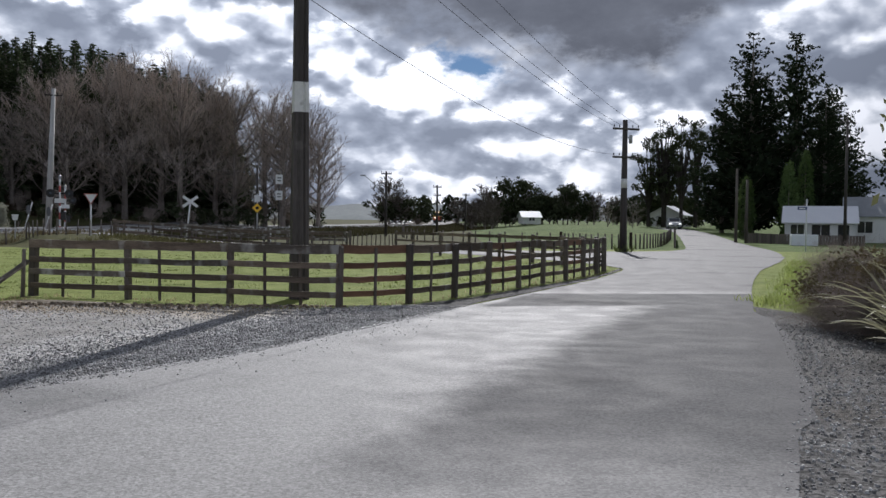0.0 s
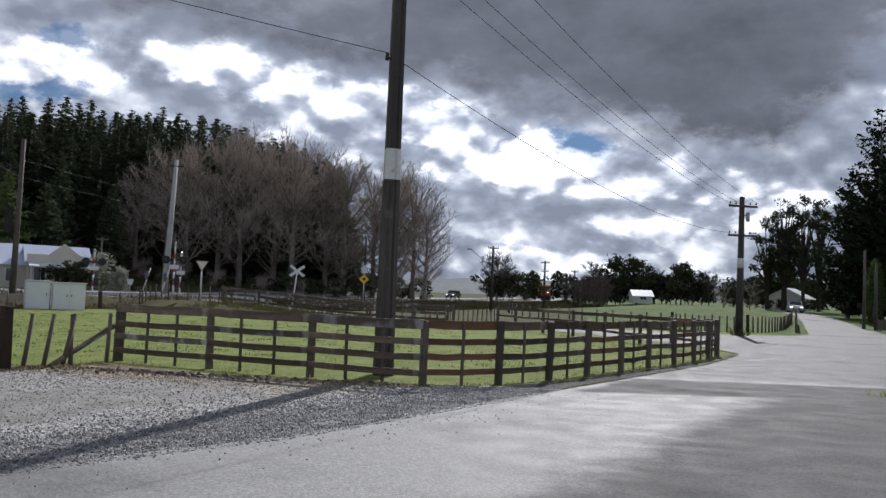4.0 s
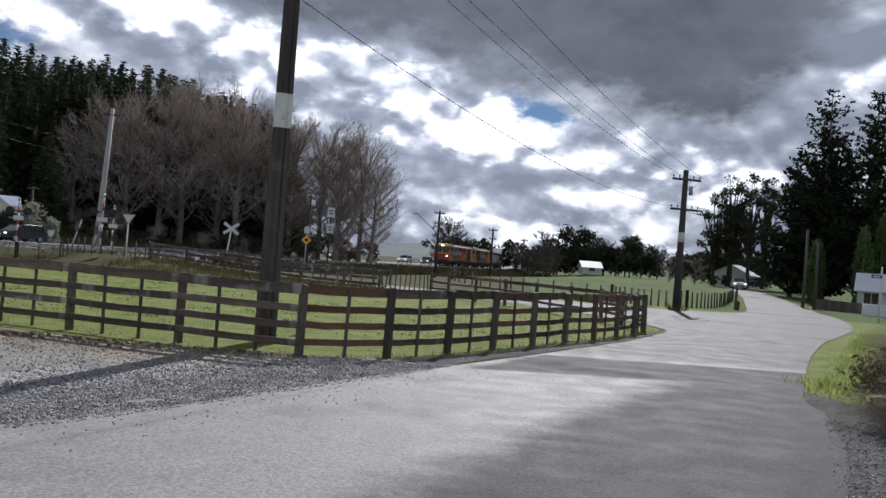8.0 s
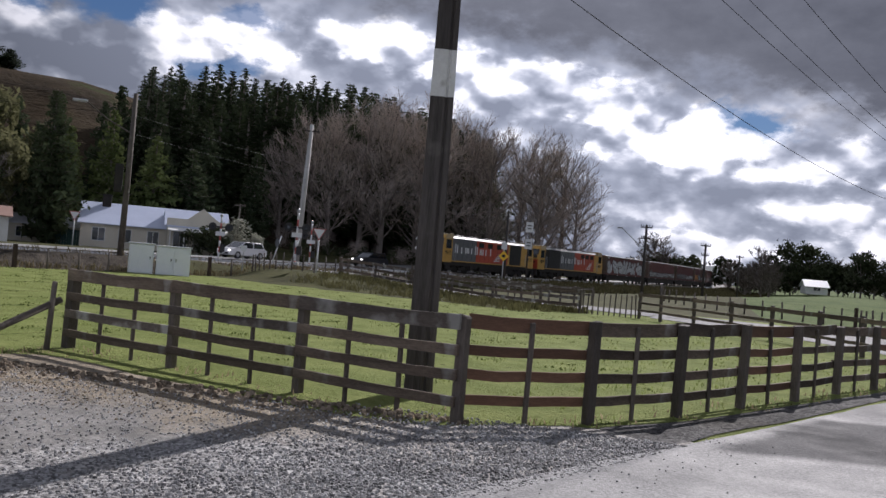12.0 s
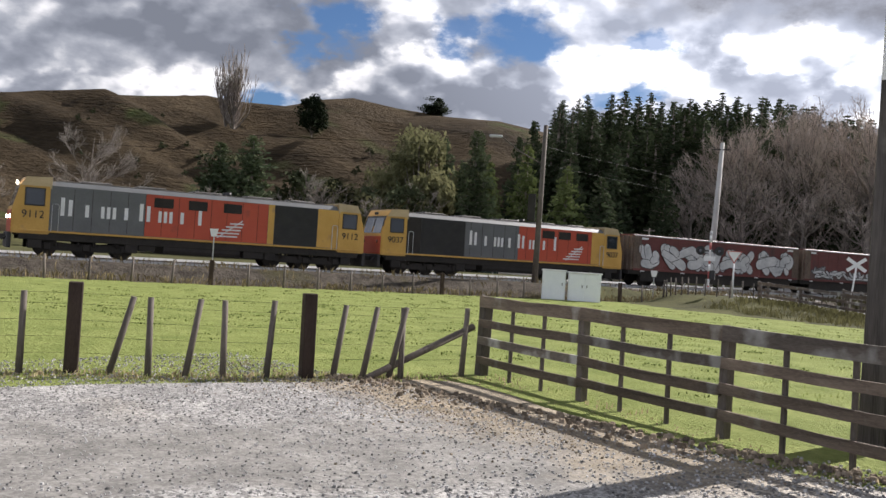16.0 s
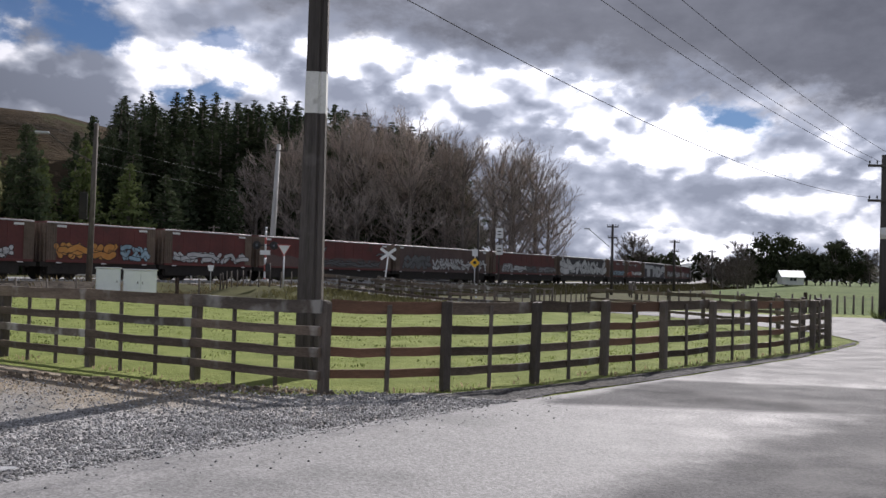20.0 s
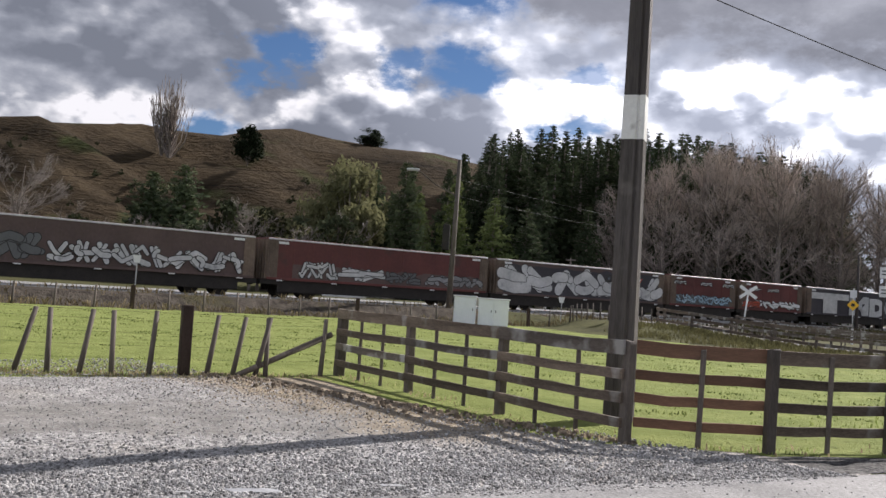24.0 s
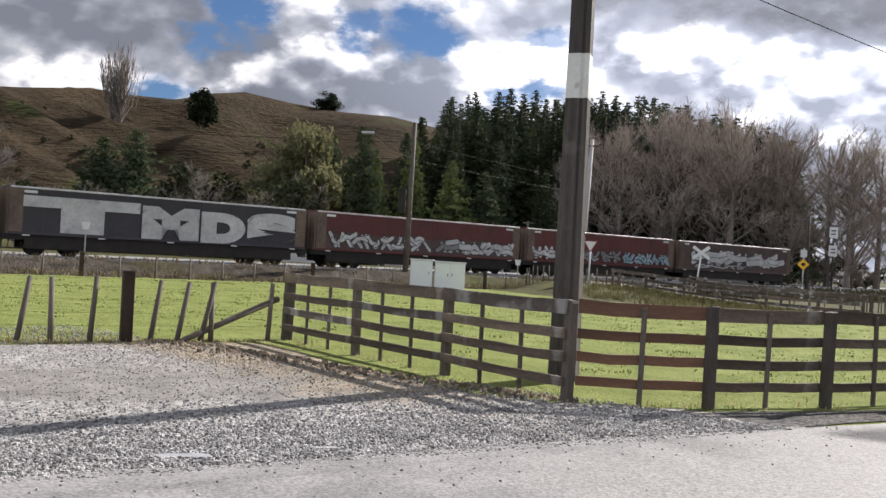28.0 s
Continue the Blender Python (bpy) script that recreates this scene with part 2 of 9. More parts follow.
# ---- materials ----
def mat(name, c1, c2, scale=3.0, rough=0.8, bump=0.3, fine=40.0, metal=0.0, vary=0.15, stain=None, dist=0.02, spec=0.5, squash=(1, 1, 1), rough2=None, transl=0.0, island=False):
    """Two colours mixed by broad and fine noise, a value shift per object, relief from the fine noise, and stains."""
    m = bpy.data.materials.new(name)
    m.use_nodes = True
    nt = m.node_tree
    N, L = nt.nodes, nt.links
    b = N["Principled BSDF"]
    tc = N.new("ShaderNodeTexCoord")
    mp = N.new("ShaderNodeMapping")
    mp.inputs["Scale"].default_value = squash
    L.new(tc.outputs["Object"], mp.inputs[0])
    n1, n2 = N.new("ShaderNodeTexNoise"), N.new("ShaderNodeTexNoise")
    for n, s, det in ((n1, scale, 4), (n2, fine, 6)):
        n.inputs["Scale"].default_value, n.inputs["Detail"].default_value = s, det
        n.inputs["Roughness"].default_value = 0.6
        L.new(mp.outputs[0], n.inputs["Vector"])
    add = N.new("ShaderNodeMath")
    add.operation = "MULTIPLY_ADD"
    L.new(n1.outputs[0], add.inputs[0])
    add.inputs[1].default_value = 0.6
    half = N.new("ShaderNodeMath")
    half.operation = "MULTIPLY"
    half.inputs[1].default_value = 0.4
    L.new(n2.outputs[0], half.inputs[0])
    L.new(half.outputs[0], add.inputs[2])
    mr = N.new("ShaderNodeMapRange")
    mr.inputs[1].default_value, mr.inputs[2].default_value = 0.33, 0.67
    L.new(add.outputs[0], mr.inputs[0])
    mix = N.new("ShaderNodeMix")
    mix.data_type = "RGBA"
    mix.inputs[6].default_value, mix.inputs[7].default_value = (*c1, 1), (*c2, 1)
    L.new(mr.outputs[0], mix.inputs[0])
    col = mix.outputs[2]
    if stain:
        n3 = N.new("ShaderNodeTexNoise")
        n3.inputs["Scale"].default_value, n3.inputs["Detail"].default_value = stain[1], 5
        L.new(tc.outputs["Object"], n3.inputs["Vector"])
        r3 = N.new("ShaderNodeMapRange")
        r3.inputs[1].default_value, r3.inputs[2].default_value = stain[2], stain[2] + 0.12
        L.new(n3.outputs[0], r3.inputs[0])
        m3 = N.new("ShaderNodeMix")
        m3.data_type = "RGBA"
        L.new(r3.outputs[0], m3.inputs[0])
        L.new(col, m3.inputs[6])
        m3.inputs[7].default_value = (*stain[0], 1)
        col = m3.outputs[2]
    hv = N.new("ShaderNodeHueSaturation")
    L.new(col, hv.inputs["Color"])
    oi = N.new("ShaderNodeNewGeometry" if island else "ShaderNodeObjectInfo")
    r4 = N.new("ShaderNodeMapRange")
    r4.inputs[3].default_value, r4.inputs[4].default_value = 1 - vary, 1 + vary
    L.new(oi.outputs["Random Per Island" if island else "Random"], r4.inputs[0])
    L.new(r4.outputs[0], hv.inputs["Value"])
    L.new(hv.outputs[0], b.inputs["Base Color"])
    b.inputs["Roughness"].default_value, b.inputs["Metallic"].default_value = rough, metal
    b.inputs["Specular IOR Level"].default_value = spec
    if rough2 is not None:
        rr = N.new("ShaderNodeMapRange")
        rr.inputs[1].default_value, rr.inputs[2].default_value = 0.35, 0.65
        rr.inputs[3].default_value, rr.inputs[4].default_value = rough, rough2
        L.new(n1.outputs[0], rr.inputs[0])
        L.new(rr.outputs[0], b.inputs["Roughness"])
    if bump:
        bp = N.new("ShaderNodeBump")
        bp.inputs["Strength"].default_value, bp.inputs["Distance"].default_value = bump, dist
        L.new(n2.outputs[0], bp.inputs["Height"])
        L.new(bp.outputs[0], b.inputs["Normal"])
    if transl:
        tr = N.new("ShaderNodeBsdfTranslucent")
        L.new(hv.outputs[0], tr.inputs[0])
        ms = N.new("ShaderNodeMixShader")
        ms.inputs[0].default_value = transl
        L.new(b.outputs[0], ms.inputs[1])
        L.new(tr.outputs[0], ms.inputs[2])
        L.new(ms.outputs[0], N["Material Output"].inputs[0])
    return m


def glass(name, tint=(0.02, 0.025, 0.03), rough=0.08):
    m = mat(name, tint, tint, rough=rough, bump=0, vary=0.05)
    m.node_tree.nodes["Principled BSDF"].inputs["Coat Weight"].default_value = 0.6
    return m


def lamp_mat(name, col, strength):
    m = mat(name, col, col, bump=0, vary=0)
    b = m.node_tree.nodes["Principled BSDF"]
    b.inputs["Emission Color"].default_value, b.inputs["Emission Strength"].default_value = (*col, 1), strength
    return m


M_GRASS = mat("pasture", (0.115, 0.15, 0.038), (0.25, 0.28, 0.094), 1.1, 0.9, 1.0, 11.0, dist=0.1, spec=0.06, stain=((0.07, 0.085, 0.028), 4.2, 0.625))
M_FIELD = mat("far_pasture", (0.05, 0.082, 0.022), (0.115, 0.15, 0.048), 0.35, 0.9, 0.8, 6.0, dist=0.1, spec=0.05, stain=((0.045, 0.06, 0.02), 0.8, 0.6))
M_BANK = mat("earth_bank", (0.02, 0.017, 0.014), (0.115, 0.1, 0.082), 2.4, 0.95, 1.0, 9.0, dist=0.12, spec=0.05, stain=((0.06, 0.055, 0.03), 0.5, 0.56))
M_LAND = mat("rough_grass", (0.034, 0.034, 0.016), (0.085, 0.085, 0.034), 0.35, 0.95, 0.7, 3.0, dist=0.1, spec=0.08)
M_TUFT = mat("grass_tufts", (0.16, 0.21, 0.055), (0.30, 0.34, 0.12), 0.8, 0.9, 0, 9.0, transl=0.6, island=True, vary=0.25, spec=0.1)
M_CLUMP = mat("uneaten_grass", (0.085, 0.11, 0.03), (0.16, 0.195, 0.06), 0.8, 0.9, 0, 9.0, transl=0.4, island=True, vary=0.3, spec=0.05)
M_SCRUB = mat("line_side_scrub", (0.03, 0.03, 0.016), (0.09, 0.082, 0.042), 0.5, 0.9, 0, 9.0, transl=0.25, island=True, vary=0.3, spec=0.05)
M_RANK = mat("rank_grass", (0.075, 0.072, 0.032), (0.17, 0.16, 0.075), 0.8, 0.9, 0, 9.0, transl=0.3, island=True, vary=0.3, spec=0.05)
M_DRY = mat("dry_grass", (0.115, 0.088, 0.045), (0.29, 0.235, 0.125), 0.6, 0.9, 0.6, 9.0, island=True, vary=0.35, spec=0.08)
M_STRAW = mat("trodden_straw", (0.27, 0.215, 0.125), (0.52, 0.43, 0.27), 0.6, 0.9, 0, 9.0, island=True, vary=0.35, spec=0.08, transl=0.35)
M_ASPHALT = mat("asphalt", (0.21, 0.208, 0.204), (0.335, 0.331, 0.325), 1.6, 0.64, 0.7, 28.0, dist=0.012, rough2=0.82, spec=0.2, stain=((0.15, 0.15, 0.149), 0.3, 0.54))
M_GRAVEL = mat("gravel", (0.175, 0.17, 0.163), (0.35, 0.342, 0.33), 0.8, 0.62, 0.9, 48.0, dist=0.02, rough2=0.85, spec=0.28, stain=((0.29, 0.27, 0.24), 0.5, 0.56))
M_GRAVELD = mat("dark_gravel", (0.05, 0.048, 0.047), (0.15, 0.147, 0.142), 0.8, 0.9, 1.0, 40.0, dist=0.02, spec=0.05, stain=((0.08, 0.075, 0.068), 0.4, 0.56))
# the highway's sunlit look is put into this pale colour
M_HIGHWAY = mat("sun_painted_highway", (0.24, 0.24, 0.24), (0.34, 0.34, 0.335), 0.5, 0.38, 0.2, 30.0, dist=0.006, rough2=0.5)
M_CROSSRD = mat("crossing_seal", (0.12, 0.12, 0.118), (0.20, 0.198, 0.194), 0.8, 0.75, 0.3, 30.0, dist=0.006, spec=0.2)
M_STONE = mat("stone_chip", (0.13, 0.128, 0.126), (0.43, 0.425, 0.415), 3.0, 0.75, 0.4, 30.0, island=True, vary=0.65, spec=0.25)
M_BALLAST = mat("ballast", (0.10, 0.095, 0.09), (0.24, 0.23, 0.21), 1.5, 0.9, 1.0, 9.0, dist=0.08)
M_CLOD = mat("mud_clods", (0.13, 0.105, 0.08), (0.28, 0.23, 0.17), 3.0, 0.95, 0.5, 20.0, island=True, vary=0.5, spec=0.05)
M_RAILW = mat("weathered_board", (0.052, 0.039, 0.031), (0.20, 0.158, 0.122), 1.6, 0.85, 0.8, 24.0, squash=(1, 1, 5), vary=0.45, stain=((0.27, 0.255, 0.23), 2.3, 0.585), dist=0.01, spec=0.2)
M_POSTW = mat("weathered_post", (0.060, 0.049, 0.041), (0.165, 0.14, 0.118), 2.0, 0.85, 0.5, 25.0, squash=(3, 3, 0.6), vary=0.35, dist=0.008, stain=((0.2, 0.2, 0.155), 2.5, 0.6))
M_POSTB = mat("brown_square_post", (0.03, 0.021, 0.017), (0.085, 0.06, 0.048), 2.0, 0.85, 0.5, 25.0, squash=(3, 3, 0.6), vary=0.3, dist=0.008, spec=0.2)
M_LOCOROOF = mat("sooty_roof_paint", (0.055, 0.052, 0.05), (0.17, 0.16, 0.15), 0.9, 0.7, 0.1, 12.0)
M_POLE = mat("creosoted_pole", (0.022, 0.018, 0.016), (0.085, 0.073, 0.068), 1.0, 0.75, 0.6, 18.0, squash=(6, 6, 0.25), dist=0.01)
M_WHITE = mat("white_paint", (0.55, 0.55, 0.53), (0.74, 0.74, 0.72), 2.0, 0.6, 0.2, 25.0, vary=0.06, stain=((0.35, 0.34, 0.32), 3.0, 0.62))
M_CONC = mat("concrete", (0.36, 0.36, 0.35), (0.52, 0.51, 0.49), 1.0, 0.8, 0.3, 25.0, vary=0.08)
M_STEEL = mat("galvanised_steel", (0.38, 0.39, 0.40), (0.52, 0.53, 0.54), 3.0, 0.45, 0.1, 30.0, metal=0.6)
# lighter copy of the cable colour, standing for sun on the wires
M_WIREP = mat("sun_paled_cable", (0.12, 0.122, 0.125), (0.2, 0.2, 0.205), 3.0, 0.8, 0, 30.0, spec=0.2)
M_WIRE = mat("cable", (0.012, 0.012, 0.013), (0.02, 0.02, 0.022), 3.0, 0.95, 0, 30.0, spec=0.05)
M_BLACK = mat("black_steel", (0.012, 0.012, 0.014), (0.03, 0.029, 0.028), 2.0, 0.6, 0.2, 20.0)
M_UNDER = mat("grimy_underframe", (0.009, 0.008, 0.007), (0.03, 0.025, 0.021), 1.5, 0.8, 0.4, 12.0)
M_RED = mat("red_paint", (0.36, 0.05, 0.022), (0.46, 0.075, 0.035), 0.6, 0.5, 0.1, 12.0, vary=0.03, stain=((0.26, 0.05, 0.03), 1.2, 0.63))
M_GREYL = mat("grey_paint", (0.085, 0.09, 0.095), (0.13, 0.135, 0.14), 0.8, 0.5, 0.1, 12.0, vary=0.03)
M_YEL = mat("yellow_paint", (0.46, 0.265, 0.05), (0.58, 0.35, 0.085), 0.8, 0.5, 0.1, 12.0, vary=0.03, stain=((0.36, 0.22, 0.08), 1.5, 0.63))
M_CABROOF = mat("cab_roof_paint", (0.42, 0.32, 0.18), (0.55, 0.44, 0.27), 1.0, 0.6, 0.1, 12.0)
M_WINE = mat("oxide_red_wagon", (0.082, 0.023, 0.022), (0.14, 0.038, 0.034), 0.5, 0.6, 0.15, 6.0, vary=0.12, stain=((0.07, 0.032, 0.028), 0.8, 0.6))
M_WDARK = mat("dark_blue_wagon", (0.028, 0.026, 0.036), (0.055, 0.05, 0.06), 0.5, 0.6, 0.15, 6.0)
M_WBROWN = mat("dull_brown_wagon", (0.07, 0.045, 0.042), (0.12, 0.08, 0.072), 0.5, 0.65, 0.15, 6.0)
M_WEND = mat("rusty_wagon_end", (0.09, 0.066, 0.05), (0.20, 0.15, 0.115), 0.8, 0.75, 0.2, 8.0)
M_SILVER = mat("silver_spray", (0.36, 0.37, 0.38), (0.62, 0.62, 0.62), 0.9, 0.5, 0.05, 6.0, vary=0.05, stain=((0.25, 0.26, 0.27), 1.6, 0.6))
M_GREYSP = mat("grey_spray", (0.16, 0.165, 0.17), (0.28, 0.28, 0.29), 0.9, 0.6, 0.05, 6.0)
M_ORANGE = mat("orange_spray", (0.50, 0.20, 0.04), (0.62, 0.33, 0.09), 0.9, 0.6, 0.05, 6.0)
M_CYAN = mat("pale_blue_spray", (0.20, 0.33, 0.42), (0.42, 0.52, 0.58), 0.9, 0.6, 0.05, 6.0)
M_GLASS = glass("dark_glass")
M_BARK = mat("bark", (0.14, 0.118, 0.10), (0.26, 0.225, 0.20), 2.0, 0.95, 0.6, 14.0, vary=0.2, spec=0.1)
M_TWIG = mat("bare_twigs", (0.25, 0.21, 0.18), (0.46, 0.39, 0.34), 1.0, 0.9, 0, 8.0, vary=0.25, spec=0.15)
M_TWIGP = mat("pale_bare_twigs", (0.21, 0.18, 0.155), (0.34, 0.305, 0.27), 1.0, 0.9, 0, 8.0, vary=0.15)
# three needle colours: the dark one holds backlight, the bright one painted sunlight
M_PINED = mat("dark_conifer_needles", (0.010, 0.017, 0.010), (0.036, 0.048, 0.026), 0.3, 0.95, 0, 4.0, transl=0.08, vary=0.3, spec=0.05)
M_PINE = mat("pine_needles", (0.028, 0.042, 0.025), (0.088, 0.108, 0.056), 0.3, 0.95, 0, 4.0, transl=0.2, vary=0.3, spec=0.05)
M_PINEL = mat("sun_painted_conifer_needles", (0.05, 0.07, 0.026), (0.14, 0.165, 0.06), 0.3, 0.95, 0, 4.0, transl=0.2, vary=0.25, spec=0.06)
M_LEAF = mat("evergreen_leaves", (0.026, 0.034, 0.019), (0.07, 0.08, 0.042), 0.4, 0.95, 0, 4.0, transl=0.1, vary=0.3, spec=0.05)
M_WILLOW = mat("yellow_green_leaves", (0.095, 0.10, 0.05), (0.19, 0.185, 0.095), 0.4, 0.95, 0, 4.0, transl=0.35, vary=0.25, spec=0.06)
M_HILL = mat("hill_pasture", (0.0145, 0.011, 0.0072), (0.078, 0.058, 0.035), 0.11, 0.95, 0.9, 1.3, dist=1.2, spec=0.05, squash=(0.5, 0.5, 2.2), stain=((0.045, 0.056, 0.02), 0.085, 0.585))
# the haze of distance is mixed into this pale bluish grey
M_FARHILL = mat("haze_tinted_distant_hill", (0.10, 0.12, 0.13), (0.18, 0.2, 0.2), 0.012, 1.0, 0, 0.1)
M_HOUSE = mat("cream_weatherboard", (0.56, 0.52, 0.43), (0.66, 0.62, 0.52), 0.8, 0.7, 0.15, 8.0, vary=0.05)
M_HWHITE = mat("white_weatherboard", (0.62, 0.62, 0.60), (0.74, 0.74, 0.72), 0.8, 0.7, 0.15, 8.0, vary=0.05)
M_ROOFB = mat("pale_blue_iron_roof", (0.42, 0.47, 0.60), (0.52, 0.57, 0.70), 0.6, 0.35, 0.2, 8.0, vary=0.04)
M_ROOFW = mat("white_iron_roof", (0.68, 0.69, 0.72), (0.78, 0.79, 0.81), 0.6, 0.28, 0.1, 8.0)
M_ROOFR = mat("rusty_red_iron_roof", (0.22, 0.13, 0.10), (0.36, 0.235, 0.19), 0.6, 0.6, 0.2, 8.0)
M_ROOFG = mat("grey_iron_roof", (0.17, 0.18, 0.19), (0.26, 0.27, 0.28), 0.6, 0.5, 0.2, 8.0)
M_CABI = mat("pale_grey_cabinet", (0.72, 0.75, 0.77), (0.82, 0.84, 0.86), 1.0, 0.45, 0.05, 10.0, vary=0.03, stain=((0.58, 0.60, 0.60), 1.5, 0.64))
M_CARW = mat("white_car_paint", (0.66, 0.66, 0.67), (0.72, 0.72, 0.73), 1.0, 0.25, 0, 8.0, vary=0.05)
M_CARD = mat("dark_car_paint", (0.03, 0.032, 0.036), (0.05, 0.052, 0.058), 1.0, 0.25, 0, 8.0)
M_CARS = mat("silver_car_paint", (0.35, 0.36, 0.38), (0.42, 0.43, 0.45), 1.0, 0.3, 0, 8.0, metal=0.4)
M_TYRE = mat("tyre_rubber", (0.015, 0.015, 0.015), (0.03, 0.03, 0.03), 3.0, 0.85, 0.2, 30.0)
M_SIGNW = mat("white_sign_sheet", (0.62, 0.63, 0.63), (0.72, 0.73, 0.73), 2.0, 0.5, 0, 20.0, vary=0.05)
M_SIGNR = mat("faded_red_sign_sheet", (0.34, 0.075, 0.065), (0.42, 0.10, 0.085), 2.0, 0.5, 0, 20.0)
M_SIGNY = mat("yellow_sign_sheet", (0.72, 0.42, 0.02), (0.80, 0.48, 0.03), 2.0, 0.5, 0, 20.0)
M_SIGNB = mat("blue_sign_sheet", (0.03, 0.05, 0.14), (0.04, 0.07, 0.18), 2.0, 0.5, 0, 20.0)
M_TBLUE = mat("blue_truck_paint", (0.10, 0.15, 0.42), (0.13, 0.19, 0.50), 1.0, 0.35, 0.05, 10.0)
M_GREENF = mat("dark_green_fence_paint", (0.018, 0.05, 0.042), (0.028, 0.07, 0.06), 1.0, 0.6, 0.1, 10.0)
M_LAMP = lamp_mat("headlamp_glow", (1.0, 0.86, 0.62), 9.0)
M_LAMPW = lamp_mat("marker_lamp_glow", (1.0, 0.95, 0.85), 2.0)


def chips(m, colour, scale, lo, hi, flat=None):
    """Single stone chips: each cell of a Voronoi pattern has its own brightness and stands a little proud."""
    nt = m.node_tree
    N, L = nt.nodes, nt.links
    tc = N.new("ShaderNodeTexCoord")
    vo = N.new("ShaderNodeTexVoronoi")
    vo.inputs["Scale"].default_value = scale
    L.new(tc.outputs["Object"], vo.inputs["Vector"])
    sp = N.new("ShaderNodeSeparateColor")
    L.new(vo.outputs["Color"], sp.inputs[0])
    r = N.new("ShaderNodeMapRange")
    r.inputs[3].default_value, r.inputs[4].default_value = lo, hi
    L.new(sp.outputs[0], r.inputs[0])
    for i, v, w in ((3, lo, 0.72), (4, hi, 1.2)) if flat else ():
        k = N.new("ShaderNodeMapRange")
        k.inputs[3].default_value, k.inputs[4].default_value = v, w
        L.new(flat, k.inputs[0])
        L.new(k.outputs[0], r.inputs[i])
    sc = N.new("ShaderNodeVectorMath")
    sc.operation = "SCALE"
    L.new(colour, sc.inputs[0])
    L.new(r.outputs[0], sc.inputs["Scale"])
    L.new(sc.outputs[0], N["Principled BSDF"].inputs["Base Color"])


def seal_and_shade(m):
    """The dark coarse seal along the road's right edge and a newer strip across it, with ragged edges, in the road's
    material; cloud and tree shade is painted in with them.
    """
    nt = m.node_tree
    N, L = nt.nodes, nt.links
    tc = N.new("ShaderNodeTexCoord")
    sp = N.new("ShaderNodeSeparateXYZ")
    L.new(tc.outputs["Object"], sp.inputs[0])
    no = N.new("ShaderNodeTexNoise")
    no.inputs["Scale"].default_value, no.inputs["Detail"].default_value, no.inputs["Roughness"].default_value = 1.1, 8, 0.7
    L.new(tc.outputs["Object"], no.inputs["Vector"])

    def lin(ax, ay, c, wob, soft=0.2):
        n1, n2, n3 = (N.new("ShaderNodeMath") for _ in range(3))
        for n in (n1, n2, n3):
            n.operation = "MULTIPLY_ADD"
        L.new(sp.outputs[0], n1.inputs[0])
        n1.inputs[1].default_value, n1.inputs[2].default_value = ax, c - wob * 0.5
        L.new(sp.outputs[1], n2.inputs[0])
        n2.inputs[1].default_value = ay
        L.new(n1.outputs[0], n2.inputs[2])
        L.new(no.outputs[0], n3.inputs[0])
        n3.inputs[1].default_value = wob
        L.new(n2.outputs[0], n3.inputs[2])
        r = N.new("ShaderNodeMapRange")
        r.interpolation_type = "SMOOTHSTEP"
        r.inputs[1].default_value, r.inputs[2].default_value = -soft, soft
        L.new(n3.outputs[0], r.inputs[0])
        return r.outputs[0]

    def mul(a, b, op="MULTIPLY"):
        n = N.new("ShaderNodeMath")
        n.operation = op
        L.new(a, n.inputs[0])
        L.new(b, n.inputs[1])
        return n.outputs[0]
    edge = mul(lin(0.92, -0.386, 3.3, 1.5, 0.5), lin(0.25, -1.0, 17.2, 0.5, 0.4))
    edge = mul(edge, lin(0.35, 1.0, -6.0, 2.6, 2.2))
    strip = mul(lin(-0.2, 1.0, -17.2, 0.25), lin(0.12, -1.0, 20.6, 0.5))
    mask = mul(edge, mul(strip, lin(1.0, -0.4, 6.3, 0.8)), "MAXIMUM")
    # the far road's colour is darkened as well, against the sun's glare
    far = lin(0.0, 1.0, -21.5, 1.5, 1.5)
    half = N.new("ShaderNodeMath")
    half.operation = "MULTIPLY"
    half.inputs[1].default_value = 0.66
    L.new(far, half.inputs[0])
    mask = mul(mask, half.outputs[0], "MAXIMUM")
    hv = next(n for n in N if n.bl_idname == "ShaderNodeHueSaturation")
    b = N["Principled BSDF"]
    mx = N.new("ShaderNodeMix")
    mx.data_type = "RGBA"
    fac = N.new("ShaderNodeMath")
    fac.operation = "MULTIPLY"
    fac.inputs[1].default_value = 0.9
    L.new(mask, fac.inputs[0])
    L.new(fac.outputs[0], mx.inputs[0])
    L.new(hv.outputs[0], mx.inputs[6])
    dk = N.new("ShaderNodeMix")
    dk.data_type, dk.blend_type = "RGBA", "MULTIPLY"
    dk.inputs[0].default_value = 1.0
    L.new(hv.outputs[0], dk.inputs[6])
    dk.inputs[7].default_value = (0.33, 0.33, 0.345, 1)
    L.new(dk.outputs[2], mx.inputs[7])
    chips(m, mx.outputs[2], 55.0, 0.70, 1.28)
    rg = N.new("ShaderNodeMapRange")
    rg.inputs[3].default_value, rg.inputs[4].default_value = 0.22, 0.05
    L.new(mask, rg.inputs[0])
    L.new(rg.outputs[0], b.inputs["Specular IOR Level"])


seal_and_shade(M_ASPHALT)


